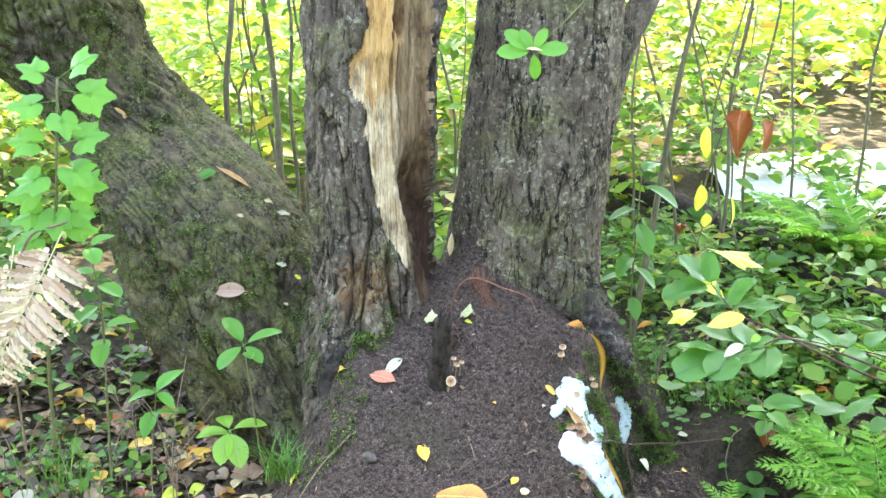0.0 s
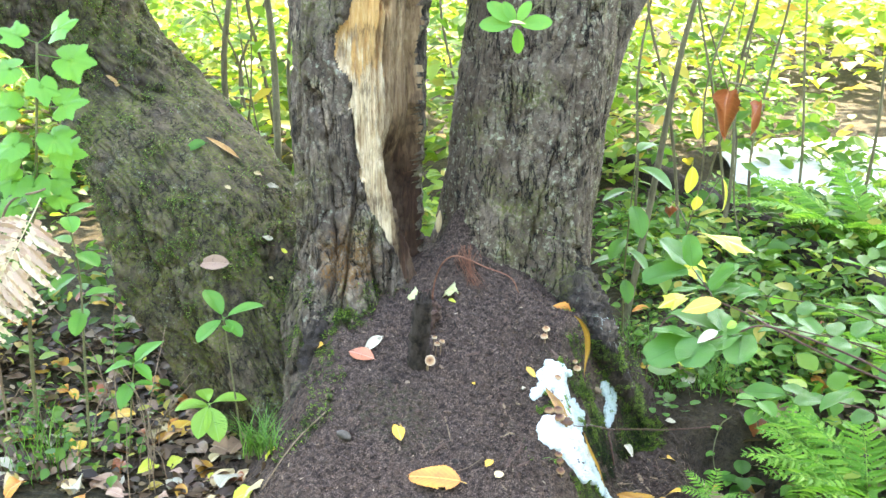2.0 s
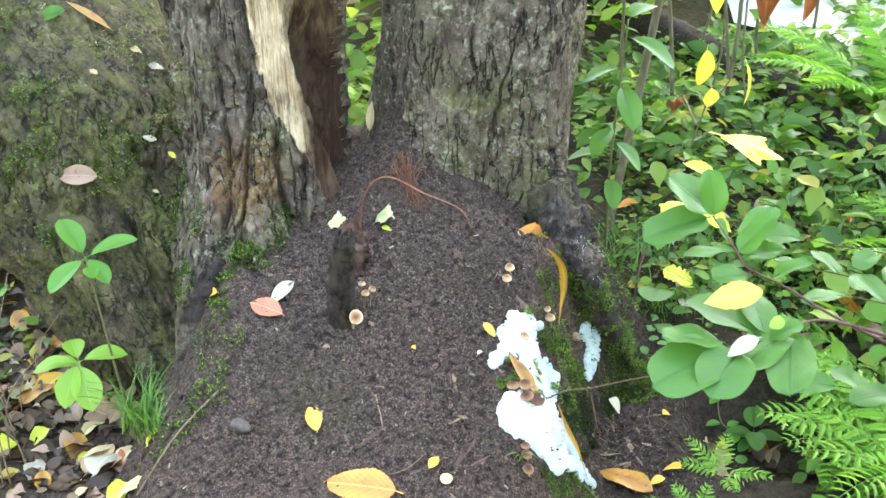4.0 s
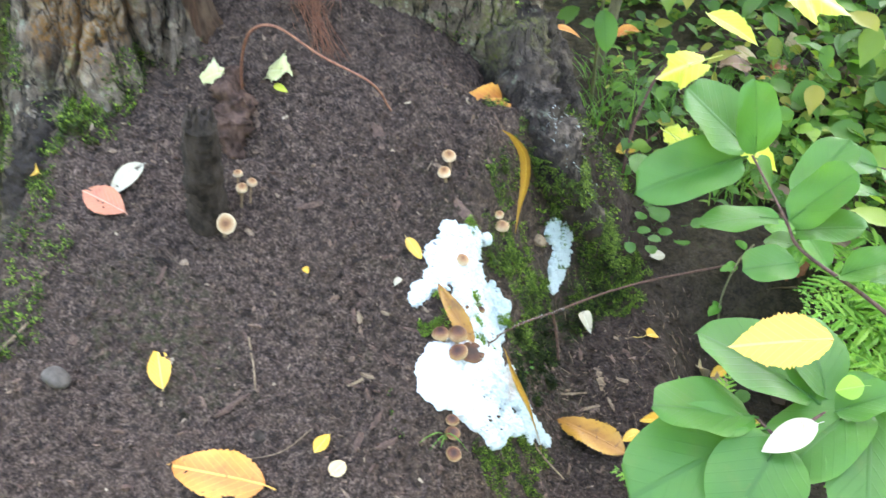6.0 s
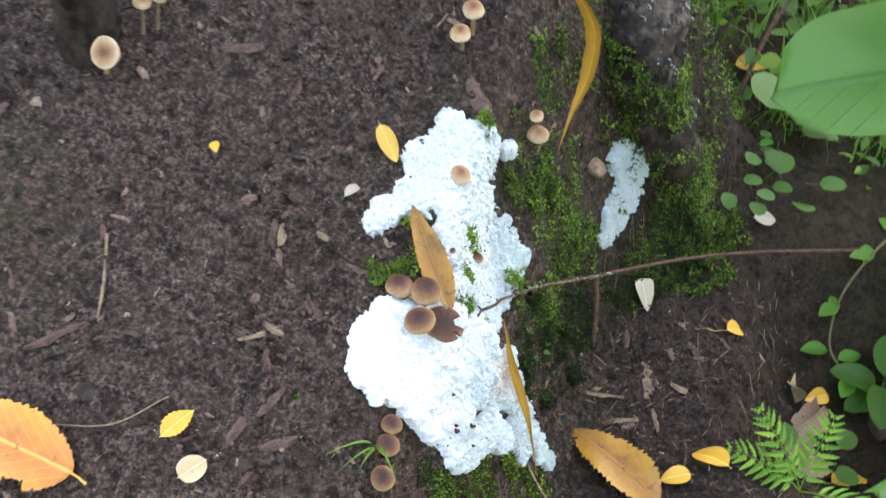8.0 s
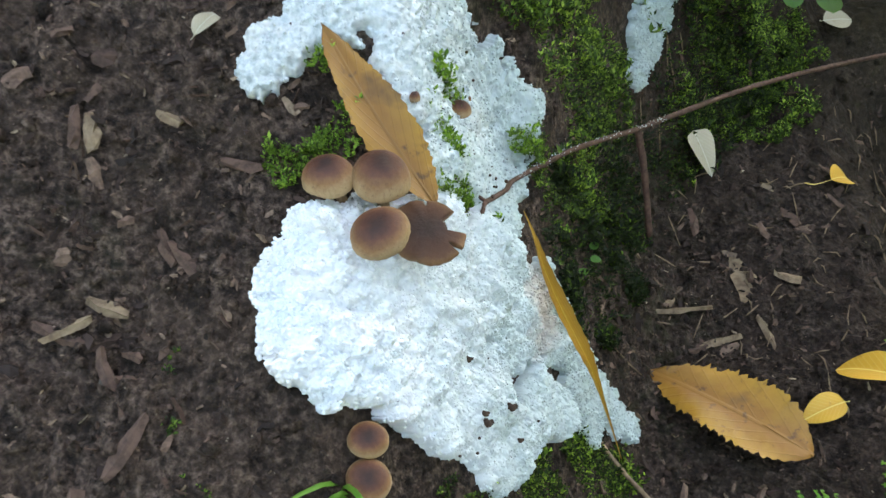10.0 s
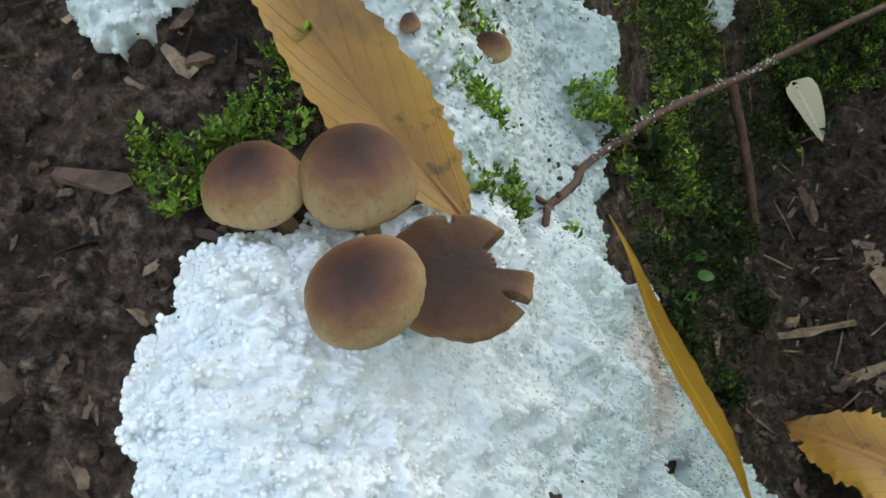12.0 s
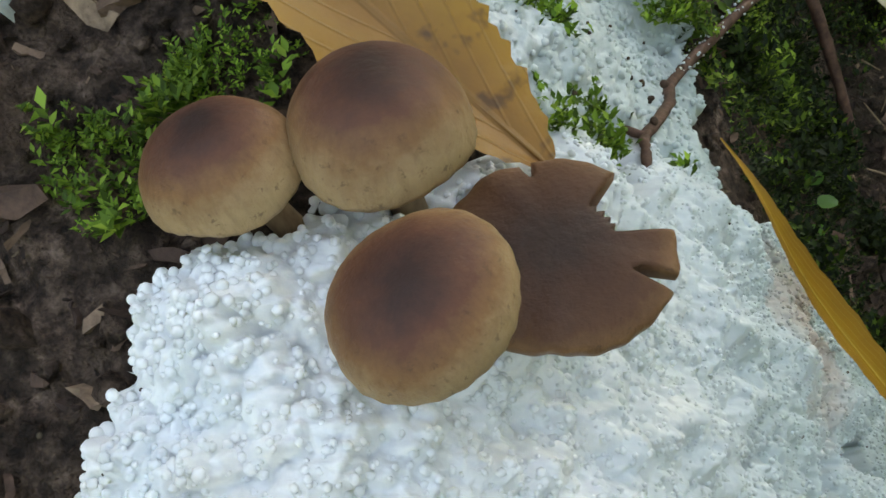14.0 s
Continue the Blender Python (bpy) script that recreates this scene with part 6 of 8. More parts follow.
M_MOSS = moss_material("moss", (0.0, (0.010, 0.018, 0.004)), (0.45, (0.036, 0.070, 0.009)), (0.75, (0.13, 0.23, 0.026)), (1.0, (0.40, 0.56, 0.07)))
# the same moss in darker greens, for the steep bank
M_MOSS_DARK = moss_material("dark_moss", (0.0, (0.004, 0.007, 0.002)), (0.55, (0.011, 0.022, 0.003)), (0.88, (0.032, 0.062, 0.007)), (1.0, (0.12, 0.20, 0.022)))
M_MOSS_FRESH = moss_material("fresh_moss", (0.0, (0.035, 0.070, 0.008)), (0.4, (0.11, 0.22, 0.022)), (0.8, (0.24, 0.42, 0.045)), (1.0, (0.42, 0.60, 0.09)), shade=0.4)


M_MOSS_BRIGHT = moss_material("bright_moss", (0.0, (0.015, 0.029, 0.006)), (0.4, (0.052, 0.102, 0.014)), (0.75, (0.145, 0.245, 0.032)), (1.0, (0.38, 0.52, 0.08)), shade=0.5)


def moss(label, patches, count, size, seed, lift=0.0, leaf=None):
    """Leafy moss shoots, thick in the middle of each round patch and thinning out at its edge."""
    r = np.random.RandomState(seed)
    P = np.array(patches)
    w = P[:, 2] ** 2
    k = r.choice(len(P), count, p=w / w.sum())
    a, d = r.uniform(0, 6.3, count), np.sqrt(r.uniform(0, 1, count)) * P[k, 2]
    x, y = P[k, 0] + np.cos(a) * d, P[k, 1] + np.sin(a) * d
    ok = fbm(x * 40, y * 40, 1.0 + seed, 2) > -0.18 + 0.5 * (d / P[k, 2] - 0.55)
    x, y = x[ok], y[ok]
    z = height(x, y) + lift
    n = len(x)
    L = 7
    e = 0.006
    nx = -(land(x + e, y) - land(x - e, y)) / (2 * e)
    ny = -(land(x, y + e) - land(x, y - e)) / (2 * e)
    kk = np.sqrt(nx ** 2 + ny ** 2 + 1)
    out = np.stack([nx / kk, ny / kk, 0.4 + 1 / kk], 1) + r.normal(size=(n, 3)) * 0.35
    out /= np.linalg.norm(out, axis=1)[:, None]
    s = size * r.uniform(0.5, 1.5, n) * np.clip(1.0 + 2.2 * fbm(x * 55, y * 55, 3.0 + seed, 2), 0.35, 1.8)
    pos, head, tilt, sz = [], [], [], []
    for j in range(L):
        t = (j + 1) / L
        pos.append(np.stack([x, y, z], 1) + out * (s * 2.2 * t)[:, None])
        head.append(j * 2.4 + r.uniform(0, 6.3, n))
        tilt.append(np.full(n, 0.25 + 0.7 * t) + r.normal(size=n) * 0.2)
        sz.append(s * (1.15 - 0.45 * t))
    V, F = many_leaves(np.vstack(pos), np.concatenate(head), np.concatenate(tilt), np.concatenate(sz), 0.48, tiny=True)
    return tagged(new("moss", raw("moss", V, F, leaf or M_MOSS)), label, "moss", kind="stuff")


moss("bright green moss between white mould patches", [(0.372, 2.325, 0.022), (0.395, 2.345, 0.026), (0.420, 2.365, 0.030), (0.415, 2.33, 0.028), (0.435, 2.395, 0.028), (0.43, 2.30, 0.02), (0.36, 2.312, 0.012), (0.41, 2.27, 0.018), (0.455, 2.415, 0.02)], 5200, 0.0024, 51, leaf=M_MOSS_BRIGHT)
moss("dark green moss on the steep bank", [(0.55, 2.54, 0.03), (0.575, 2.57, 0.035), (0.58, 2.545, 0.03), (0.545, 2.50, 0.03), (0.53, 2.47, 0.03), (0.505, 2.45, 0.025), (0.46, 2.36, 0.025), (0.475, 2.39, 0.022), (0.60, 2.56, 0.03)], 3000, 0.0024, 52, leaf=M_MOSS_DARK)
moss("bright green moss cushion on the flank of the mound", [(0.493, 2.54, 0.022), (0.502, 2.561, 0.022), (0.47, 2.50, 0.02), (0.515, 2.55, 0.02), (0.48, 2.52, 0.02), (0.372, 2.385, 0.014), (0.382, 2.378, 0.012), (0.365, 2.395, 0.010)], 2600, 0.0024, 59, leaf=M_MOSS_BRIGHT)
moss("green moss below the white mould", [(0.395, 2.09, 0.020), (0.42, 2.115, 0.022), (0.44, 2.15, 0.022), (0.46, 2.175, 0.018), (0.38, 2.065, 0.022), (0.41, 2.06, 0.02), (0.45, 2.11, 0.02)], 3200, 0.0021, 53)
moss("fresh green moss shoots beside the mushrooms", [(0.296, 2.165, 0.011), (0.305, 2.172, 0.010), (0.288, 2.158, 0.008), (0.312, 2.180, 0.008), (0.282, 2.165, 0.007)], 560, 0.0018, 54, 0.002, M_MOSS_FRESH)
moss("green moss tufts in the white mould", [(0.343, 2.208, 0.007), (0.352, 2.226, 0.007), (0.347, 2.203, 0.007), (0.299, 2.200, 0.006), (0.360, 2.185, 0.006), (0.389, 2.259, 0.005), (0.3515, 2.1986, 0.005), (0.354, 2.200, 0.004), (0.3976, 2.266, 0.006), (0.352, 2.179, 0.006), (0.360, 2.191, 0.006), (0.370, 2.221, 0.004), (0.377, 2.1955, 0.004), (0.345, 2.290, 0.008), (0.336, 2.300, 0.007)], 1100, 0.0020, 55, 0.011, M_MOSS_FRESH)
moss("sparse green moss on the soil by the bank", [(0.372, 2.405, 0.022), (0.385, 2.43, 0.018), (0.40, 2.46, 0.02), (0.42, 2.50, 0.025), (0.36, 2.52, 0.02)], 1100, 0.0024, 56)
moss("green moss over the low bank beside dark soil", [(0.555, 2.551, 0.024), (0.614, 2.587, 0.026), (0.640, 2.540, 0.018), (0.533, 2.509, 0.022), (0.624, 2.618, 0.024), (0.577, 2.542, 0.024), (0.606, 2.520, 0.020)], 3000, 0.0023, 69, leaf=M_MOSS_BRIGHT)
moss("olive moss at the foot of the split trunk", [(-0.217, 2.414, 0.036), (-0.195, 2.440, 0.030), (-0.246, 2.382, 0.030), (-0.240, 2.42, 0.034), (-0.27, 2.34, 0.024)], 2600, 0.0021, 68)
moss("thin moss at the foot of the mound", [(-0.24, 2.22, 0.05), (-0.27, 2.30, 0.05), (-0.25, 2.14, 0.05), (-0.30, 2.10, 0.05), (0.255, 2.085, 0.010), (0.25, 2.055, 0.009), (0.268, 2.035, 0.010), (-0.20, 2.41, 0.05), (-0.24, 2.40, 0.05), (-0.17, 2.45, 0.04)], 2200, 0.0032, 57)


def bark_moss(tree, label, boxes, count, size, seed, sparse=0.12, leaf=None):
    """Moss shoots growing on the bark of a trunk, in the given stretches (height from, to, least upward turn)."""
    me = tree.data or [c for c in tree.children if c.name.startswith("trunk")][0].data
    n = len(me.vertices)
    P, N = np.empty(n * 3, np.float32), np.empty(n * 3, np.float32)
    me.vertices.foreach_get("co", P)
    me.vertices.foreach_get("normal", N)
    P, N = P.reshape(-1, 3).astype(float), N.reshape(-1, 3).astype(float)
    r = np.random.RandomState(seed)
    ok = np.zeros(n, bool)
    for z0, z1, up in boxes:
        ok |= (P[:, 2] > z0) & (P[:, 2] < z1) & (N[:, 2] > up)
    ok &= (N[:, 1] < 0.3) & (fbm(P[:, 0] * 9, P[:, 1] * 9, P[:, 2] * 9 + seed, 3) > sparse)
    k = r.choice(np.flatnonzero(ok), count)
    p = np.repeat(P[k] + r.normal(size=(count, 3)) * 0.003, 5, 0) + np.repeat(N[k], 5, 0) * r.uniform(0, 1.6 * size, (count * 5, 1))
    V, F = many_leaves(p, r.uniform(0, 6.3, count * 5), r.uniform(-0.2, 1.0, count * 5), size * r.uniform(0.5, 1.4, count * 5), 0.48, tiny=True)
    return tagged(new("moss", raw("moss", V, F, leaf or M_MOSS)), label, "moss", kind="stuff")


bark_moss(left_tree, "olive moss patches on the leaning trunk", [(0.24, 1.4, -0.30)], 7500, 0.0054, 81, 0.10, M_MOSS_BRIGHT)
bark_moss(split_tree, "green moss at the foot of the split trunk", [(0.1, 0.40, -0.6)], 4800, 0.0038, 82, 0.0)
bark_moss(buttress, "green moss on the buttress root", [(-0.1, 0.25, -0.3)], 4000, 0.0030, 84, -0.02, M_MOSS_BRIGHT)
bark_moss(right_tree, "thin moss at the foot of the grey trunk", [(0.2, 0.5, -0.6)], 500, 0.0045, 83)
moss("dark moss and fine roots on the flank of the mound", [(0.50, 2.60, 0.04), (0.54, 2.66, 0.05), (0.48, 2.66, 0.04), (0.52, 2.74, 0.05), (0.58, 2.72, 0.05), (0.57, 2.60, 0.04), (0.45, 2.48, 0.03)], 1800, 0.0036, 58)
moss("dense dark green moss low on the bank", [(0.507, 2.48, 0.030), (0.546, 2.525, 0.035), (0.50, 2.43, 0.028), (0.58, 2.535, 0.030), (0.47, 2.37, 0.026), (0.443, 2.335, 0.018), (0.425, 2.352, 0.020), (0.60, 2.58, 0.030), (0.455, 2.28, 0.018)], 1700, 0.0024, 66, leaf=M_MOSS_DARK)
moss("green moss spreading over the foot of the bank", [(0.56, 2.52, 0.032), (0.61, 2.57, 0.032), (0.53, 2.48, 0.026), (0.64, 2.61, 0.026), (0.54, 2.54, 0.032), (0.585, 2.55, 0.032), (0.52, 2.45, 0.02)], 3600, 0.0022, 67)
moss("thick dark moss on the bank beside the white mould", [(0.43, 2.27, 0.022), (0.45, 2.30, 0.024), (0.418, 2.245, 0.014), (0.44, 2.25, 0.018), (0.428, 2.225, 0.012), (0.462, 2.335, 0.020), (0.47, 2.31, 0.018)], 2800, 0.0024, 60, leaf=M_MOSS_DARK)


me = buttress.data
P, N = np.empty(len(me.vertices) * 3, np.float32), np.empty(len(me.vertices) * 3, np.float32)
me.vertices.foreach_get("co", P)
me.vertices.foreach_get("normal", N)
P, N = P.reshape(-1, 3).astype(float), N.reshape(-1, 3).astype(float)
on = np.flatnonzero((P[:, 2] > 0.13) & (P[:, 2] < 0.31) & (N[:, 0] > 0.15) & (N[:, 2] > 0.25) & (fbm(P[:, 0] * 45, P[:, 1] * 45, P[:, 2] * 45, 3) > 0.05))
rs = np.random.RandomState(41)
on = rs.choice(on, 420)
v, f = balls(P[on] + N[on] * 0.0004 + rs.normal(size=(420, 3)) * 0.0015, rs.uniform(0.0003, 0.0008, 420), 1, 42)
part("mould_film", raw("mould_film", v, f, M_MOULD_THIN), buttress, "thin whitish mould film on the root")["kind"] = "stuff"


# ---- plants ----
M_TWIGGREEN = plain_material("green_stem", (0.10, 0.11, 0.04), (0.20, 0.17, 0.08), 120, 0.7, 0.3)


def set_leaf(parent, at, head, tilt, L, W, kind, roll=0, name="leaf", label="", **kw):
    """One leaf of a plant, from where its stalk joins; heading and upward tilt in degrees."""
    kw.setdefault("stalk", 0.12)
    V, F, UV = (lobed_shape if kw.pop("lobed", False) else leaf_shape)(L, W, **kw)
    s = kw["stalk"] * L
    m = Matrix.Translation(at) @ pose(0, 0, 0, 0, 0, head) @ pose(0, 0, 0, 0, -tilt, 0) @ pose(0, 0, 0, roll, 0, 0) @ Matrix.Translation((s, 0, 0))
    return part(name, raw(name, V, F, LEAF[kind], UV), parent, label, m)


def leafy_stem(name, label, category, ctrl, r0, r1, leaves, kind, material=None, L=0.08, W=0.045, group="", seed=1, **kw):
    """A stem with single leaves along it; leaves: rows of place along the stem, heading, tilt and a size factor."""
    pts = curve_pts(ctrl, 40)
    foot = Vector(ctrl[0])
    ob = thing(name, label, category, Matrix.Translation(foot), group)
    v, f = tube(pts - np.array(ctrl[0]), np.linspace(r0, r1, 40), 8, 0.06, seed)
    part("stem", raw("stem", v, f, material or M_TWIGGREEN), ob)
    for i, (t, head, tilt, s) in enumerate(leaves):
        p = pts[min(39, int(t * 39))] - np.array(ctrl[0])
        set_leaf(ob, Vector(p), head, tilt, L * s, W * s, kind, seed=seed * 13 + i, **kw)
    return ob


# the shrub whose twig reaches in over the bank
shrub = thing("shrub", "shrub twig with oval glossy green leaves beside the mound", "shrub", pose(1.35, 1.75, hz(1.35, 1.75)))
SO = np.array([1.35, 1.75, hz(1.35, 1.75)])


def shrub_stem(ctrl, r0, r1):
    v, f = tube(curve_pts(ctrl, 40) - SO, np.linspace(r0, r1, 40), 9, 0.08, 7)
    part("stem", raw("stem", v, f, M_TWIG), shrub)


shrub_stem([(1.35, 1.75, SO[2] - 0.02), (1.28, 1.78, 0.2), (1.10, 1.80, 0.40), (0.854, 1.801, 0.515), (0.735, 1.807, 0.573), (0.672, 1.854, 0.593), (0.629, 1.901, 0.597), (0.617, 1.928, 0.609), (0.589, 1.982, 0.638)], 0.0032, 0.0011)
shrub_stem([(1.10, 1.80, 0.40), (0.90, 1.76, 0.53), (0.714, 1.756, 0.599), (0.646, 1.730, 0.599), (0.612, 1.712, 0.596), (0.575, 1.685, 0.598), (0.559, 1.703, 0.596)], 0.0026, 0.0011)
# where each leaf joins its twig, its tip and its width
TWIG_FAR = [
    ((0.587, 1.984, 0.640), (0.524, 2.007, 0.690), 0.066), ((0.591, 1.980, 0.636), (0.584, 2.002, 0.705), 0.043),
    ((0.585, 1.982, 0.637), (0.482, 1.938, 0.630), 0.058), ((0.595, 1.990, 0.630), (0.621, 1.985, 0.602), 0.030),
    ((0.615, 1.928, 0.609), (0.539, 1.918, 0.619), 0.040), ((0.617, 1.925, 0.606), (0.663, 1.928, 0.667), 0.053),
    ((0.629, 1.950, 0.610), (0.685, 2.017, 0.642), 0.042), ((0.622, 1.920, 0.602), (0.675, 1.899, 0.634), 0.036),
    ((0.627, 1.890, 0.592), (0.573, 1.868, 0.600), 0.036), ((0.627, 1.909, 0.595), (0.605, 1.927, 0.587), 0.027),
    ((0.653, 1.868, 0.596), (0.696, 1.857, 0.642), 0.042),
]
TWIG_NEAR = [
    ((0.610, 1.720, 0.598), (0.520, 1.763, 0.634), 0.064), ((0.616, 1.720, 0.597), (0.607, 1.787, 0.630), 0.045),
    ((0.560, 1.702, 0.598), (0.479, 1.696, 0.613), 0.057), ((0.566, 1.693, 0.598), (0.462, 1.636, 0.582), 0.076),
    ((0.575, 1.685, 0.598), (0.528, 1.610, 0.589), 0.064), ((0.646, 1.725, 0.600), (0.563, 1.655, 0.597), 0.060),
    ((0.617, 1.712, 0.597), (0.657, 1.716, 0.622), 0.034), ((0.649, 1.725, 0.600), (0.622, 1.607, 0.592), 0.056),
]
for i, (base, tip, W) in enumerate(TWIG_FAR + TWIG_NEAR):
    d = Vector(tip) - Vector(base)
    set_leaf(shrub, Vector(base) - Vector(SO), math.degrees(math.atan2(d.y, d.x)), math.degrees(math.asin(d.z / d.length)), d.length * 0.95, W * 1.12, "green", RNG.uniform(-14, 14), stalk=0.06, curl=RNG.uniform(0.02, 0.16), fold=RNG.uniform(0.05, 0.13), peak=0.52, tip=0.48, wave=0.55, seed=100 + i, nw=6, nl=22)
rs = np.random.RandomState(17)
for ctrl in ([(1.28, 1.78, 0.20), (1.16, 1.95, 0.42), (0.98, 2.08, 0.50), (0.78, 2.14, 0.52)], [(1.28, 1.78, 0.20), (1.20, 1.88, 0.36), (1.02, 1.96, 0.46), (0.82, 1.99, 0.50)], [(1.28, 1.78, 0.20), (1.30, 2.05, 0.40), (1.20, 2.22, 0.50), (1.05, 2.30, 0.54)], [(1.28, 1.78, 0.20), (1.15, 1.70, 0.40), (0.98, 1.66, 0.50), (0.84, 1.62, 0.54)], [(1.28, 1.78, 0.20), (1.18, 2.02, 0.34), (1.00, 2.16, 0.40), (0.83, 2.22, 0.42)], [(1.28, 1.78, 0.20), (1.22, 1.80, 0.46), (1.08, 1.84, 0.56), (0.92, 1.86, 0.60)], [(1.28, 1.78, 0.20), (1.32, 2.00, 0.46), (1.24, 2.16, 0.58), (1.10, 2.20, 0.64)], [(1.28, 1.78, 0.20), (1.10, 1.84, 0.30), (0.96, 1.90, 0.36), (0.80, 1.92, 0.38)]):
    shrub_stem(ctrl, 0.0024, 0.0010)
    line = curve_pts(ctrl, 12)
    for k in range(4, 12):
        way = math.degrees(math.atan2(*(line[k] - line[k - 1])[1::-1]))
        size = rs.uniform(0.055, 0.088)
        set_leaf(shrub, Vector(line[k]) - Vector(SO), way + (62 if k % 2 else -62) * (0.2 if k == 11 else 1) + rs.normal() * 12, rs.uniform(-22, 18), size, size * 0.62, "green", rs.uniform(-20, 20), stalk=0.06, curl=rs.uniform(0.02, 0.18), fold=rs.uniform(0.05, 0.15), peak=0.5, tip=0.62, wave=0.5, seed=150 + k, nw=4)
lay_leaf("yellowing lobed leaf under the shrub twig", (0.583, 2.054, 0.614), (0.635, 2.025, 0.592), 0.034, "lemon", 0.0, up=(0, -0.5, 0.85), teeth=5, tooth=0.3, stalk=0.1, seed=64)
lay_leaf("small lime-green leaf beside the shrub twig", (0.638, 1.722, 0.619), (0.618, 1.723, 0.611), 0.019, "lime", 0.0, up=(0, -0.5, 0.85), stalk=0.2, seed=65)
lay_leaf("bright yellow toothed leaf resting on a shrub leaf", (0.603, 1.733, 0.652), (0.533, 1.739, 0.634), 0.046, "gold", 0.004, up=(-0.1, -0.35, 0.93), teeth=18, tooth=0.08, curl=0.06, fold=0.06, stalk=0.06, seed=61, nw=5)
lay_leaf("whitish dry leaf resting on the shrub", (0.596, 1.684, 0.615), (0.556, 1.667, 0.601), 0.0215, "pale", 0.004, up=(0, -0.4, 0.9), curl=0.1, fold=0.2, stalk=0.1, seed=62)

leafy_stem("herb", "trailing herb with small pointed green leaves on dark soil", "herb", [(0.86, 2.70, hz(0.86, 2.70)), (0.820, 2.64, hz(0.82, 2.64) + 0.03), (0.797, 2.60, hz(0.797, 2.60) + 0.03), (0.80, 2.555, hz(0.80, 2.555) + 0.03), (0.83, 2.52, hz(0.83, 2.52) + 0.035)], 0.002, 0.0012,
           [(0.12, 120, 10, 0.9), (0.3, 210, 15, 0.9), (0.34, 80, 10, 1.0), (0.55, 230, 10, 1.0), (0.6, 100, 20, 0.8), (0.78, 200, 8, 1.1), (0.85, 30, 10, 1.0), (1.0, 250, 15, 1.1), (1.0, 330, 15, 1.0)], "fresh", L=0.034, W=0.020, group="small herbs", seed=21, tip=1.0)
leafy_stem("seedling", "low seedling with paired dull green leaves on dark soil", "seedling", [(0.87, 2.52, hz(0.87, 2.52)), (0.868, 2.515, hz(0.87, 2.52) + 0.03), (0.862, 2.505, hz(0.87, 2.52) + 0.06)], 0.002, 0.0014,
           [(1, 80, 15, 1.2), (1, 265, 5, 1.1), (0.7, 170, 5, 1.0), (0.7, 350, 5, 1.0), (0.4, 220, 0, 0.8)], "green", L=0.058, W=0.040, seed=22, tip=0.7)
leafy_stem("seedling", "low seedling with broad green leaves beside ferns", "seedling", [(0.93, 2.66, hz(0.93, 2.66)), (0.925, 2.655, hz(0.93, 2.66) + 0.05), (0.92, 2.65, hz(0.93, 2.66) + 0.10)], 0.002, 0.0014,
           [(1, 200, 20, 1.0), (1, 290, 0, 1.2), (1, 60, 15, 1.0), (0.7, 240, -5, 1.1), (0.7, 140, 5, 1.0), (0.5, 320, 0, 1.0)], "fresh", L=0.065, W=0.045, seed=23, tip=0.7)
# saplings and seedlings
leafy_stem("seedling", "small seedling with bright green leaves before the mossy trunk", "seedling", [(-0.52, 2.42, hz(-0.52, 2.42)), (-0.53, 2.40, 0.12), (-0.544, 2.395, 0.315)], 0.003, 0.0018, [(1, 140, 45, 1.05), (1, 20, 22, 1.15), (1, 235, -15, 1.05), (1, 325, -20, 0.8), (0.95, 300, 10, 0.6)], "fresh", L=0.085, W=0.050, seed=2, peak=0.58, tip=0.7, curl=0.12)
leafy_stem("seedling", "small seedling with yellow-green leaves at the trunk foot", "seedling", [(-0.56, 2.46, hz(-0.56, 2.46)), (-0.58, 2.43, -0.02), (-0.60, 2.40, 0.06)], 0.003, 0.0018, [(1, 200, 10, 1.0), (1, 260, -25, 1.1), (1, 300, -28, 1.2), (1, 10, 20, 1.1), (1, 120, 20, 0.9), (0.9, 170, 5, 1.0)], "lime", L=0.085, W=0.052, seed=3, peak=0.58, tip=0.75, curl=0.2)
tall = [(-1.14, 2.50, hz(-1.14, 2.50)), (-1.10, 2.46, 0.3), (-1.02, 2.40, 0.62), (-0.98, 2.36, 0.78), (-0.945, 2.35, 1.035)]
sapling = leafy_stem("sapling", "young sapling with large lobed green leaves", "sapling", tall, 0.006, 0.003, [], "fresh", seed=4)
tall_line = curve_pts(tall, 40) - np.array(tall[0])
for k, (along, head, tilt, roll, L) in enumerate(((1.0, 350, 30, 42, 0.105), (1.0, 175, 18, -45, 0.085), (0.99, 10, -12, 52, 0.120), (0.97, 190, -8, -40, 0.100), (0.96, 300, -50, 0, 0.095), (0.86, 355, 12, 48, 0.115), (0.86, 185, 5, -48, 0.105), (0.84, 330, -30, 30, 0.110), (0.82, 215, -30, -30, 0.110), (0.76, 5, -10, 50, 0.105), (0.74, 180, -12, -46, 0.110), (0.70, 275, -55, 0, 0.105), (0.64, 350, -8, 45, 0.090), (0.62, 190, -15, -45, 0.100), (0.55, 10, -15, 50, 0.090), (0.52, 200, -20, -42, 0.095))):
    set_leaf(sapling, Vector(tall_line[min(39, int(along * 39))]), head, tilt, L, L * 1.02, "fresh", roll, seed=60 + k, lobed=True, stalk=0.28)
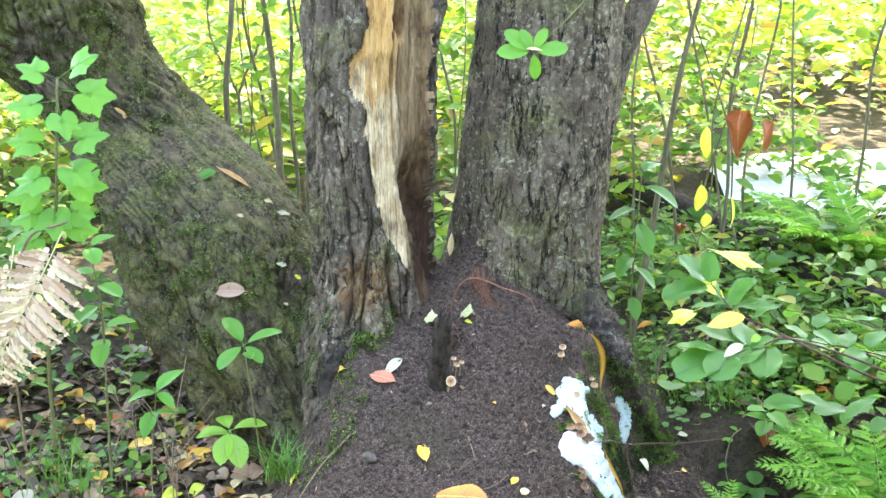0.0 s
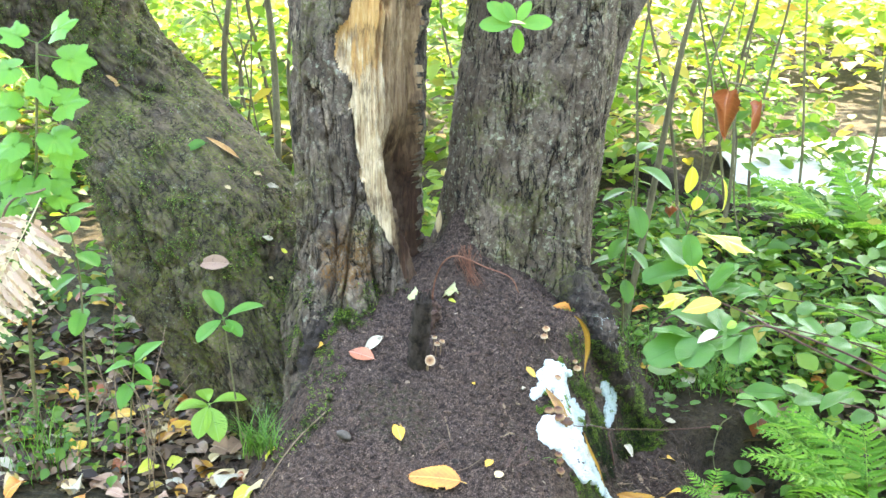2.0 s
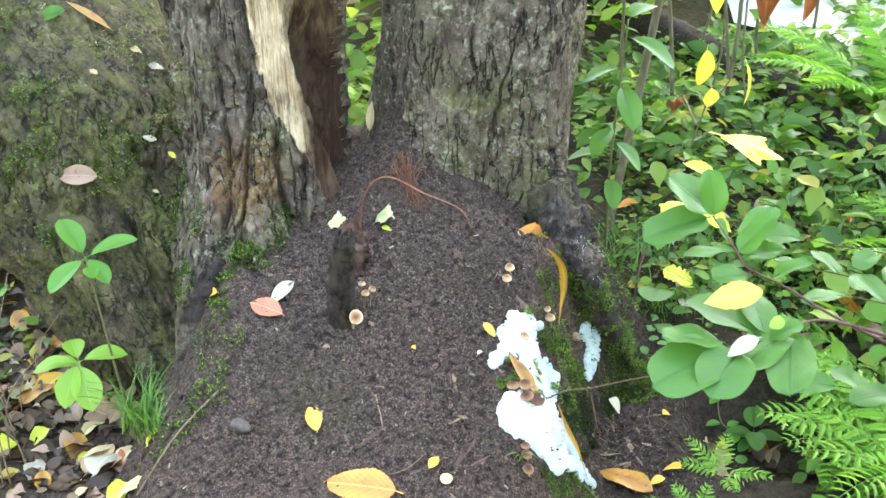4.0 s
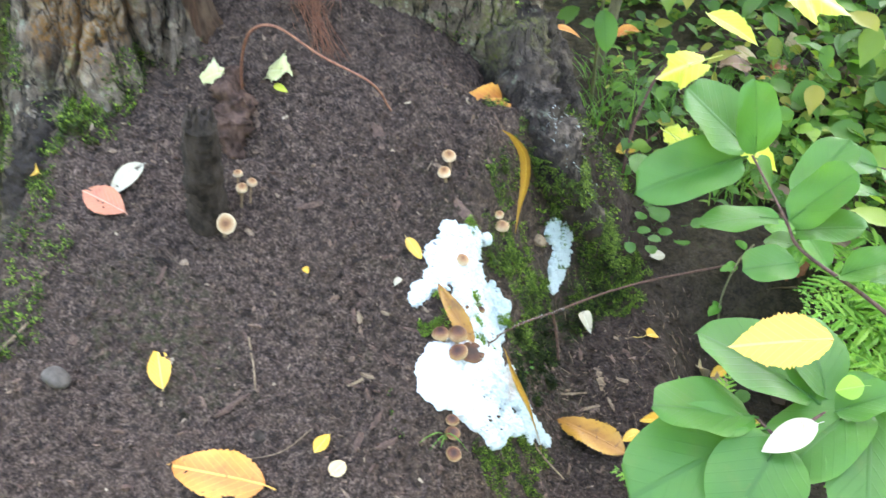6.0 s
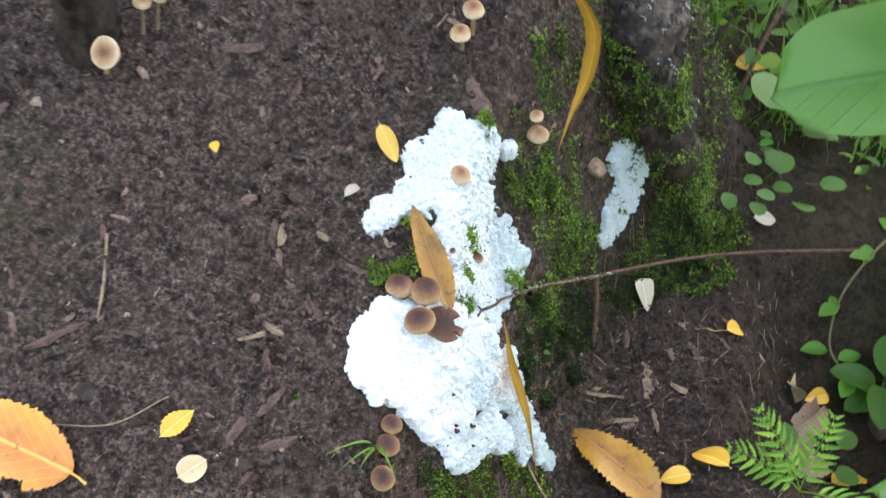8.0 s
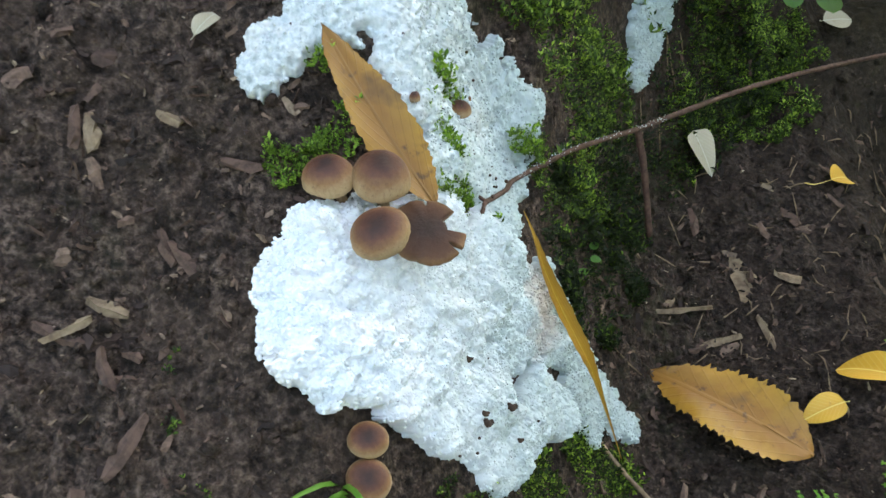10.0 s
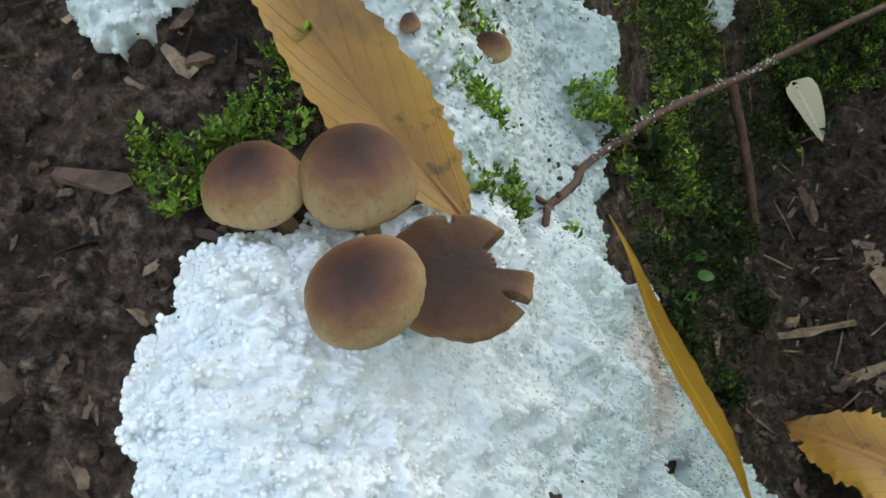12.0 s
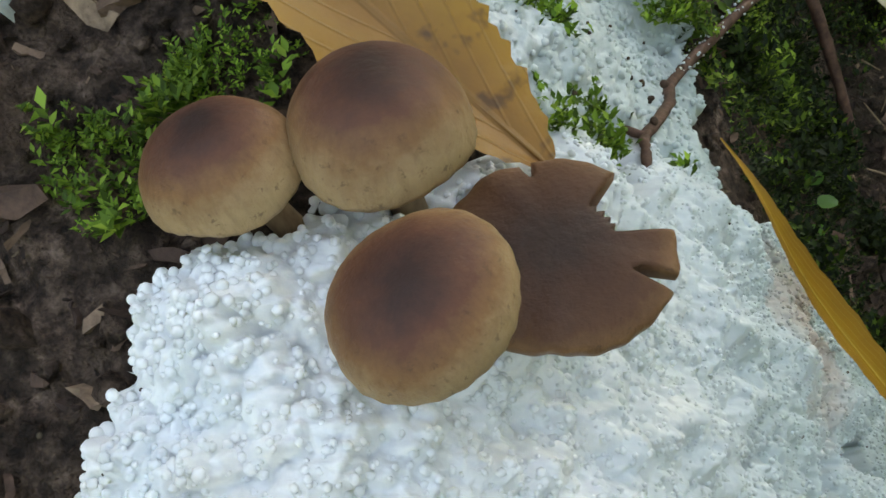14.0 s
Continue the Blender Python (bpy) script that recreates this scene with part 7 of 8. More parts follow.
leafy_stem("sapling", "young sapling with green leaves over leaf litter", "sapling", [(-0.93, 2.36, hz(-0.93, 2.36)), (-0.90, 2.32, 0.2), (-0.88, 2.30, 0.45), (-0.89, 2.29, 0.62)], 0.004, 0.002,
           [(1, 50, 20, 0.8), (1, 300, -10, 0.8), (0.85, 160, 5, 0.9), (0.8, 330, -5, 0.9), (0.7, 230, -15, 1.0), (0.6, 30, 10, 0.9), (0.55, 270, -30, 0.8), (0.5, 120, 20, 0.8)], "fresh", L=0.085, W=0.06, seed=5, peak=0.5, tip=0.7, curl=0.12)
leafy_stem("seedling", "low seedling with jagged green leaves in leaf litter", "seedling", [(-0.82, 2.36, hz(-0.82, 2.36)), (-0.79, 2.33, 0.08), (-0.76, 2.30, 0.22)], 0.003, 0.002,
           [(1, 50, 35, 1.1), (1, 200, 0, 0.9), (1, 330, -15, 0.8), (0.8, 260, -20, 1.0), (0.75, 20, 5, 0.7)], "fresh", L=0.085, W=0.05, seed=6, teeth=6, tooth=0.15, curl=0.2)
sprig = leafy_stem("twig_sprig", "whorl of oval green leaves on a thin hanging twig", "twig", [(0.86, 3.04, 1.92), (0.75, 2.75, 1.80), (0.50, 2.35, 1.45), (0.33, 2.18, 1.24), (0.205, 2.144, 1.118)], 0.003, 0.0012, [], "fresh", seed=7)
for k, (head, tilt, roll, L) in enumerate(((180, 2, -58, 0.072), (180, 38, -60, 0.070), (180, 62, -62, 0.050), (0, 62, 60, 0.052), (0, 8, 58, 0.070), (0, -82, 66, 0.056))):
    set_leaf(sprig, Vector((0.205 - 0.86, 2.144 - 3.04, 1.118 - 1.92)), head, tilt, L, L * 0.52, "fresh", roll, seed=400 + k, peak=0.55, tip=0.72, curl=0.08, fold=0.06)
lay_leaf("small pale leaf caught in a whorl of green leaves", (0.190, 2.138, 1.122), (0.225, 2.138, 1.122), 0.011, "tan", 0.004, up=(0, -0.5, 0.85), stalk=0, seed=63)

# drooping leaves beside the grey trunk
leafy_stem("sapling", "slim grey sapling stem leaning beside the grey trunk", "sapling", [(0.57, 3.11, hz(0.57, 3.11) - 0.05), (0.645, 3.2, 0.41), (0.71, 3.2, 0.91), (0.79, 3.22, 1.30), (0.95, 3.3, 2.2)], 0.0125, 0.006, [], "green", M_STEM, seed=8)
leafy_stem("sapling", "thin sapling with broad green leaves beside the grey trunk", "sapling", [(0.56, 2.98, hz(0.56, 2.98)), (0.55, 2.94, 0.3), (0.56, 2.90, 0.66)], 0.004, 0.002,
           [(1.0, 50, 20, 1.0), (0.95, 330, -10, 1.2), (0.85, 200, 0, 0.9), (0.8, 290, -30, 1.1), (0.65, 230, -15, 0.9), (0.6, 330, -25, 0.9), (0.55, 170, 0, 1.0), (0.45, 280, -30, 0.8)], "green", L=0.10, W=0.055, seed=9, peak=0.5, tip=0.8, curl=0.2)
hang = leafy_stem("twig", "drooping twig with yellow leaves and withered brown leaves", "twig", [(0.95, 3.28, 2.15), (0.86, 2.7, 1.75), (0.74, 2.45, 1.25), (0.66, 2.40, 0.95), (0.68, 2.48, 0.72), (0.66, 2.56, 0.50)], 0.004, 0.0015, [], "lemon", M_STEM, seed=10)
HO = Vector((0.95, 3.28, 2.15))
for x, y, z, h, t, L, W, kd, kw in (
        (0.652, 2.47, 0.745, 280, -82, 0.085, 0.034, "lemon", dict(curl=0.3)), (0.675, 2.50, 0.655, 280, -80, 0.045, 0.030, "lemon", dict(curl=0.3)),
        (0.745, 2.56, 0.690, 330, -70, 0.090, 0.022, "lemon", dict(curl=0.2)), (0.655, 2.45, 0.90, 250, -75, 0.09, 0.03, "lemon", dict(curl=0.3)),
        (0.655, 2.10, 1.000, 250, -58, 0.118, 0.062, "rust", dict(curl=0.55, fold=0.75, wave=1.6, teeth=9, tooth=0.10)), (0.735, 2.12, 0.965, 215, -30, 0.07, 0.034, "rust", dict(curl=0.5, fold=0.8, wave=1.5)),
        (0.625, 2.58, 0.61, 270, -80, 0.080, 0.034, "rust", dict(curl=0.7, fold=0.9, wave=2.0)), (0.700, 2.585, 0.530, 345, -14, 0.150, 0.12, "lemon", dict(lobed=True, stalk=0.1)),
        (0.645, 2.545, 0.475, 330, -8, 0.08, 0.055, "lemon", dict(teeth=7, tooth=0.2, curl=0.1)), (0.730, 2.735, 0.300, 190, -20, 0.10, 0.11, "lemon", dict(lobed=True, stalk=0.2))):
    set_leaf(hang, Vector((x, y, z)) - HO, h, t, L, W, kd, 0, seed=int(x * 900 + z * 100), **kw)
for ctrl in ([(0.95, 3.28, 2.15), (0.80, 2.6, 1.7), (0.70, 2.2, 1.25), (0.655, 2.10, 1.01)], [(0.655, 2.10, 1.01), (0.70, 2.11, 1.0), (0.735, 2.12, 0.97)], [(0.66, 2.52, 0.62), (0.69, 2.55, 0.60), (0.745, 2.56, 0.69)], [(0.66, 2.55, 0.52), (0.68, 2.57, 0.52), (0.70, 2.585, 0.53)], [(0.662, 2.54, 0.56), (0.64, 2.57, 0.60), (0.625, 2.58, 0.61)]):
    v, f = tube(curve_pts(ctrl, 20) - np.array(HO), np.linspace(0.0025, 0.001, 20), 6)
    part("side_twig", raw("side_twig", v, f, M_STEM), hang)


# ferns
def frond_mesh(L, W, droop, pairs, seed, material, lobes=9, curl=0.0, asp=0.72):
    """A fern frond along +x: a stalk with toothed leaflets on both sides, drooping to its tip."""
    r = np.random.RandomState(seed)
    t = np.linspace(0, 1, 30)
    line = np.stack([L * t * (1 - 0.12 * droop * t), 0.03 * L * np.sin(t * 3 + seed), L * (0.25 * t - 0.55 * droop * t ** 2)], 1)
    P, head, tilt, size = [], [], [], []
    rach = tube(line, np.linspace(0.008, 0.002, 30) * L * 0.7, 6)
    for i in range(pairs):
        u = 0.14 + 0.86 * (i + 0.5) / pairs
        k = int(u * 29)
        p = line[k]
        ln = W * 0.5 * np.sin(np.pi * min(1, (u * 0.92 + 0.02)) ** 0.75) ** 0.8 + 0.004
        for s in (-1, 1):
            a = s * (radians(78 - 30 * u) + r.normal() * 0.05)
            d = np.array([np.cos(a), np.sin(a), -0.12 - 0.25 * droop * u + r.normal() * 0.05 - curl])
            n = max(3, int(lobes * ln / (W * 0.5)))
            for j in range(n):
                q = (j + 0.6) / n
                at = p + d * ln * q
                for ss in (-1, 1):
                    P.append(at)
                    head.append(a + ss * 0.95)
                    tilt.append(-0.10 - 0.3 * curl + r.normal() * 0.08)
                    size.append(W * 0.5 / lobes * 1.25 * (1.05 - 0.75 * q) * (0.7 + 0.3 * ln / (W * 0.5)))
            P.append(p)
            head.append(a)
            tilt.append(np.arcsin(np.clip(d[2], -1, 1)))
            size.append(ln * 1.04)
    P, head, tilt, size = np.array(P), np.array(head), np.array(tilt), np.array(size)
    big = size > W * 0.5 / lobes * 1.4
    v1, f1 = many_leaves(P[~big], head[~big], tilt[~big], size[~big], asp)
    v2, f2 = many_leaves(P[big], head[big], tilt[big], size[big], 0.20)
    v, f = join([(v1, f1), (v2, f2), rach])
    return raw("frond", v, f, material, smooth=False)


M_FERN = crowd_material("fern_green", (0.0, (0.09, 0.25, 0.030)), (0.6, (0.18, 0.40, 0.05)), (1.0, (0.30, 0.50, 0.08)), amount=0.35)
M_FERNDRY = crowd_material("fern_dry", (0.0, (0.44, 0.27, 0.18)), (0.4, (0.66, 0.48, 0.34)), (0.75, (0.74, 0.60, 0.42)), (1.0, (0.60, 0.60, 0.28)), amount=0.25)


def fern(label, x, y, fronds, material, z=None, seed=1, lobes=9):
    """fronds: rows of heading, lift, length, width and droop."""
    z = hz(x, y) if z is None else z
    ob = thing("fern", label, "fern", pose(x, y, z), "ferns")
    for i, (h, lift, L, W, droop) in enumerate(fronds):
        part("frond", frond_mesh(L, W, droop, max(9, int(L / 0.024)), seed + i, material, lobes), ob, m=pose(0, 0, 0, 0, -lift, h))
    return ob


fern("lush green fern with long feathery fronds", 1.13, 2.24, [(150, 38, 0.30, 0.12, 0.9), (185, 36, 0.31, 0.13, 0.9), (215, 36, 0.32, 0.13, 0.9), (245, 36, 0.34, 0.15, 0.9), (120, 40, 0.36, 0.15, 0.8), (275, 35, 0.38, 0.16, 0.9), (320, 40, 0.36, 0.16, 0.8), (90, 45, 0.3, 0.14, 0.7)], M_FERN, seed=70, lobes=7)
fern("broad green fern arching low over the soil", 1.06, 2.36, [(170, 30, 0.27, 0.13, 0.8), (200, 34, 0.26, 0.12, 0.8), (232, 32, 0.28, 0.13, 0.9), (262, 34, 0.30, 0.14, 0.9), (140, 40, 0.24, 0.11, 0.8)], M_FERN, seed=130, lobes=7)
fern("green fern spreading over the low ground", 1.16, 2.40, [(196, 14, 0.34, 0.15, 0.35), (172, 20, 0.32, 0.14, 0.4), (150, 26, 0.30, 0.13, 0.5), (222, 16, 0.34, 0.15, 0.4)], M_FERN, seed=140, lobes=7)
fern("green fern with spreading fronds beside the shrub", 1.14, 2.62, [(182, 18, 0.28, 0.13, 0.4), (205, 14, 0.30, 0.14, 0.4), (230, 18, 0.30, 0.14, 0.5), (155, 26, 0.26, 0.12, 0.5)], M_FERN, seed=150, lobes=7)
fern("low green fern sprout on the bank", 0.74, 2.27, [(170, 25, 0.10, 0.048, 0.7), (140, 40, 0.11, 0.05, 0.6), (75, 40, 0.10, 0.045, 0.6), (330, 30, 0.12, 0.05, 0.6), (280, 25, 0.09, 0.042, 0.6)], M_FERN, seed=80, lobes=6)
fern("small green fern sprout below the mould", 0.66, 2.12, [(160, 25, 0.11, 0.045, 0.7), (120, 40, 0.09, 0.042, 0.6), (60, 40, 0.09, 0.04, 0.6), (200, 20, 0.10, 0.04, 0.7)], M_FERN, seed=90, lobes=5)
fern("green fern behind a fallen log", 1.60, 3.9, [(150, 40, 0.6, 0.22, 0.8), (185, 38, 0.65, 0.24, 0.9), (215, 40, 0.6, 0.22, 0.9), (250, 42, 0.55, 0.2, 0.8), (290, 45, 0.6, 0.22, 0.8), (100, 50, 0.5, 0.2, 0.7), (20, 50, 0.5, 0.2, 0.7)], M_FERN, seed=95, lobes=7)
fern("green fern in the low growth", 1.45, 2.9, [(140, 40, 0.4, 0.16, 0.8), (190, 38, 0.45, 0.17, 0.9), (230, 40, 0.42, 0.16, 0.9), (280, 42, 0.4, 0.15, 0.8), (60, 45, 0.4, 0.15, 0.8)], M_FERN, seed=98, lobes=7)
dry = thing("fern", "bleached dry fern frond drooping over leaf litter", "fern", pose(-1.2, 2.45, hz(-1.2, 2.45)), "ferns")
v, f = tube(curve_pts([(0, 0, 0), (0.02, -0.03, 0.4), (0.12, -0.10, 0.70), (0.26, -0.16, 0.78)], 24), np.linspace(0.004, 0.003, 24), 7)
part("stalk", raw("stalk", v, f, M_STICK), dry)
for px, py, pz, way, spread, L, W in ((0.24, -0.16, 0.76, (-0.34, -0.25, -0.90), (0.93, -0.25, -0.30), 0.36, 0.26), (0.10, -0.10, 0.70, (-0.02, -0.35, -0.93), (0.95, -0.20, -0.05), 0.36, 0.24)):
    a = Vector(way).normalized()
    c = a.cross(Vector(spread)).normalized()
    b = c.cross(a)
    m = Matrix((a, b, c)).transposed().to_4x4()
    m.translation = (px, py, pz)
    part("frond", frond_mesh(L, W, 0.15, 11, int(L * 1000 + W * 70), M_FERNDRY, 7, 0.1, 1.15), dry, m=m)


# grass
def grass(label, x, y, count, L, seed, spread=0.04, lean=0.6, only=None):
    r = np.random.RandomState(seed)
    ob = thing("grass_tuft", label, "grass", pose(x, y, hz(x, y) - 0.004), "grass tufts")
    pieces = []
    for i in range(count):
        a = r.uniform(0, 6.3) if only is None else radians(only) + r.normal() * 0.5
        b = r.uniform(0, 6.3)
        p = np.array([np.cos(b), np.sin(b), 0]) * spread * r.uniform(0, 1)
        l = L * r.uniform(0.5, 1.2)
        d = np.array([np.cos(a), np.sin(a), 0])
        s = np.array([-np.sin(a), np.cos(a), 0]) * 0.0016
        t = np.linspace(0, 1, 6)
        mid = p + d * (lean * l * t[:, None] ** 1.6) + np.array([0, 0, 1]) * (l * (t - 0.45 * lean * t ** 2.2))[:, None]
        w = (1 - t ** 2)[:, None]
        V = np.stack([mid - s * w, mid + np.array([0, 0, 0.0006]), mid + s * w], 1).reshape(-1, 3)
        pieces.append((V, grid_faces(6, 3)))
    v, f = join(pieces)
    part("foliage", raw("foliage", v, f, M_GRASS), ob)["kind"] = "stuff"
    return ob


M_GRASS = crowd_material("grass", (0.0, (0.06, 0.16, 0.02)), (0.7, (0.12, 0.28, 0.035)), (1.0, (0.22, 0.34, 0.07)), amount=0.3)
grass("tuft of fine green grass at the trunk foot", -0.44, 2.30, 90, 0.15, 1, 0.05)
grass("thin green grass blades at the mound foot", -0.37, 2.17, 35, 0.11, 2, 0.05)
grass("few green grass blades beside mushrooms", 0.322, 2.045, 4, 0.06, 3, 0.006, 0.9, 250)
grass("dry and green grass in leaf litter", -1.02, 2.30, 60, 0.22, 4, 0.12, 0.4)
for k, (gx, gy) in enumerate(((0.60, 3.04), (0.70, 2.98), (0.83, 3.04), (0.93, 2.90), (1.04, 2.80), (0.80, 2.84), (1.13, 2.95), (0.67, 2.82), (0.57, 2.92), (0.98, 3.12))):
    grass("loose green grass among low herbs", gx, gy, 46, 0.10, 20 + k, 0.07, 0.7)
grass("green grass beside a fallen log", 1.25, 3.25, 110, 0.16, 5, 0.2, 0.5)
grass("green grass in the low growth", 0.85, 2.85, 80, 0.12, 6, 0.15, 0.5)


# ---- leaf litter ----
def litter_set(spots, seed, tall=0.02):
    """Fallen leaves strewn over low ground, each one a thing, from a few shared shapes."""
    r = np.random.RandomState(seed)
    shapes = {}
    for i, (x, y) in enumerate(spots):
        kd = r.choice(["brown", "brown", "tan", "pale", "ochre", "orange", "yellow", "rust", "lemon"], p=[0.30, 0.14, 0.14, 0.08, 0.09, 0.04, 0.10, 0.07, 0.04])
        v = r.randint(0, 3)
        if (kd, v) not in shapes:
            V, F, UV = leaf_shape(0.075, 0.042 + 0.006 * v, teeth=[0, 8, 10][v], tooth=0.1, curl=0.15 + 0.15 * v, fold=0.1 + 0.12 * v, wave=0.6, stalk=0.15, seed=200 + v * 7, nw=3, nl=None if v else 12)
            shapes[kd, v] = raw("leaf", V, F, LEAF[kd], UV)
        s = r.uniform(0.55, 1.35)
        n = normal_at(x, y, 0.03)
        m = Matrix.Translation((x, y, hz(x, y) + r.uniform(0.006, tall))) @ n.to_track_quat("Z", "Y").to_matrix().to_4x4() @ pose(0, 0, 0, r.normal() * 14, r.normal() * 14, r.uniform(0, 360)) @ Matrix.Scale(s, 4)
        words = dict(brown="dry brown leaf in leaf litter", tan="tan curled leaf in leaf litter", pale="bleached pale leaf in leaf litter", ochre="ochre leaf in leaf litter", orange="orange leaf in leaf litter", yellow="yellow leaf in leaf litter", rust="rust-brown leaf in leaf litter", lemon="yellow-green leaf in leaf litter")
        thing("leaf", words[kd], "leaf", m, "leaf litter", shapes[kd, v])


r = np.random.RandomState(9)
litter_set([(r.uniform(-1.25, -0.46), r.uniform(2.12, 2.75)) for _ in range(150)], 12)
litter_set([(r.uniform(0.72, 1.5), r.uniform(2.15, 3.3)) for _ in range(55)], 13)
litter_set([(r.uniform(-0.55, -0.38), r.uniform(2.05, 2.35)) for _ in range(8)], 14)


M_LITTER = crowd_material("old_leaf_litter", (0.0, (0.030, 0.016, 0.009)), (0.5, (0.080, 0.044, 0.025)), (0.82, (0.16, 0.095, 0.052)), (0.95, (0.30, 0.21, 0.12)), (1.0, (0.42, 0.30, 0.06)), amount=0.15)
for box, count, seed in (((-1.5, -0.42, 2.05, 3.2), 2200, 61), ((0.86, 2.0, 2.3, 3.6), 800, 62)):
    undergrowth("leaf_litter", "brown rotting leaf litter covering the low ground", box, count, 0.042, 0.022, M_LITTER, seed, 0.6, True)


# ---- low herbs, in stuff ----
M_HERB = crowd_material("bright_herb_leaves", (0.0, (0.07, 0.19, 0.026)), (0.6, (0.15, 0.34, 0.04)), (0.9, (0.26, 0.42, 0.06)), (1.0, (0.44, 0.38, 0.07)))
undergrowth("herbs", "small green herbs on the bank beside the mound", (0.60, 1.25, 2.78, 3.1), 350, 0.030, 0.07, M_GREEN, 25, 0.75, True)
undergrowth("herbs", "small green herbs in leaf litter", (-1.3, -0.75, 2.15, 2.7), 230, 0.030, 0.10, M_GREEN, 26, 0.7, True)
undergrowth("herbs", "green herbs behind the leaf litter", (-2.1, -0.95, 2.7, 3.7), 600, 0.045, 0.26, M_GREEN, 31, 0.65, True)
litter_set([(r.uniform(-1.7, -0.9), r.uniform(2.6, 3.3)) for _ in range(36)], 16)
undergrowth("herbs", "small fresh green herbs and grass on the low ground", (0.50, 1.75, 2.82, 3.75), 1700, 0.026, 0.075, M_GREEN, 34, 0.75, True)
undergrowth("herbs", "fresh green herbs among the ferns", (0.92, 2.0, 2.3, 3.1), 620, 0.055, 0.26, M_HERB, 33, 0.8, True)
undergrowth("herbs", "small green leaves below the shrub", (0.90, 1.6, 1.7, 2.6), 900, 0.035, 0.10, M_HERB, 27, 0.7, True)
for x, y, n, s in ((0.612, 2.635, 6, 0.024), (0.655, 2.670, 5, 0.026), (0.71, 2.70, 3, 0.034), (0.78, 2.36, 4, 0.030), (0.63, 2.69, 6, 0.018), (0.434, 2.266, 4, 0.007), (0.67, 2.78, 5, 0.045)):
    ob = thing("herb", "low herb with small round green leaves on the bank", "herb", pose(x, y, hz(x, y)), "small herbs")
    rr = np.random.RandomState(int(x * 1000))
    for i in range(n):
        a = i * 137.5
        d = s * 0.55 * math.sqrt(i + 0.3)
        set_leaf(ob, Vector((d * math.cos(radians(a)), d * math.sin(radians(a)), s * (0.4 + 0.4 * rr.uniform()))), a, 12 + 10 * rr.normal(), s, s * 0.85, "green", stalk=0.5, tip=0.6, curl=0.1, fold=0.05, seed=i + 300, nw=2, nl=8)


herb = thing("herb", "single broad round green leaf beside the bank", "herb", pose(0.655, 2.74, hz(0.655, 2.74)), "small herbs")
set_leaf(herb, Vector((0.026, 0.094, 0.05)), 250, 18, 0.085, 0.082, "green", stalk=0.3, tip=0.5, curl=0.12, fold=0.06, seed=340, nw=5)
rs = np.random.RandomState(23)
for k in range(26):
    x, y = rs.uniform(-1.22, -0.66), rs.uniform(2.12, 2.60)
    hgt, a = rs.uniform(0.10, 0.42), rs.uniform(0, 6.3)
    stick("dry_stalk", "thin tan dry grass stalk standing in leaf litter", [(x, y, hz(x, y) - 0.005), (x + 0.10 * hgt * math.cos(a), y + 0.10 * hgt * math.sin(a), hz(x, y) + 0.55 * hgt), (x + 0.45 * hgt * math.cos(a), y + 0.45 * hgt * math.sin(a), hz(x, y) + hgt)], 0.0018, 0.0008, M_STICK, 12, "grass", "dry stalks", seed=k)


# ---- stems, log and track behind ----
def sapling_stem(x, y, dx, dy, h, r0, seed, leaves, material=M_STEM, kind=M_FAR):
    r = np.random.RandomState(seed)
    z = hz(x, y)
    ob = thing("sapling", "slender upright sapling stem with small sunlit leaves", "sapling", pose(x, y, z), "background saplings")
    c = [(dx * t + (r.normal() * 0.028 if t else 0), dy * t + (r.normal() * 0.03 if t else 0), h * t - 0.03) for t in (0, 0.15, 0.3, 0.45, 0.65, 0.85, 1.0)]
    pts = curve_pts(c, 24)
    v, f = tube(pts, np.linspace(0.82 * r0, 0.34 * r0, 24), 8, 0.05, seed)
    part("stem", raw("stem", v, f, material), ob)
    if leaves:
        k = r.randint(6, 24, leaves)
        P = pts[k] + r.normal(size=(leaves, 3)) * np.array([0.16, 0.16, 0.06])
        v, f = many_leaves(P, r.uniform(0, 6.3, leaves), r.uniform(-0.7, 0.2, leaves), r.uniform(0.05, 0.10, leaves), 0.5, r.normal(size=leaves) * 0.4)
        part("leaves", raw("leaves", v, f, kind), ob)["kind"] = "stuff"


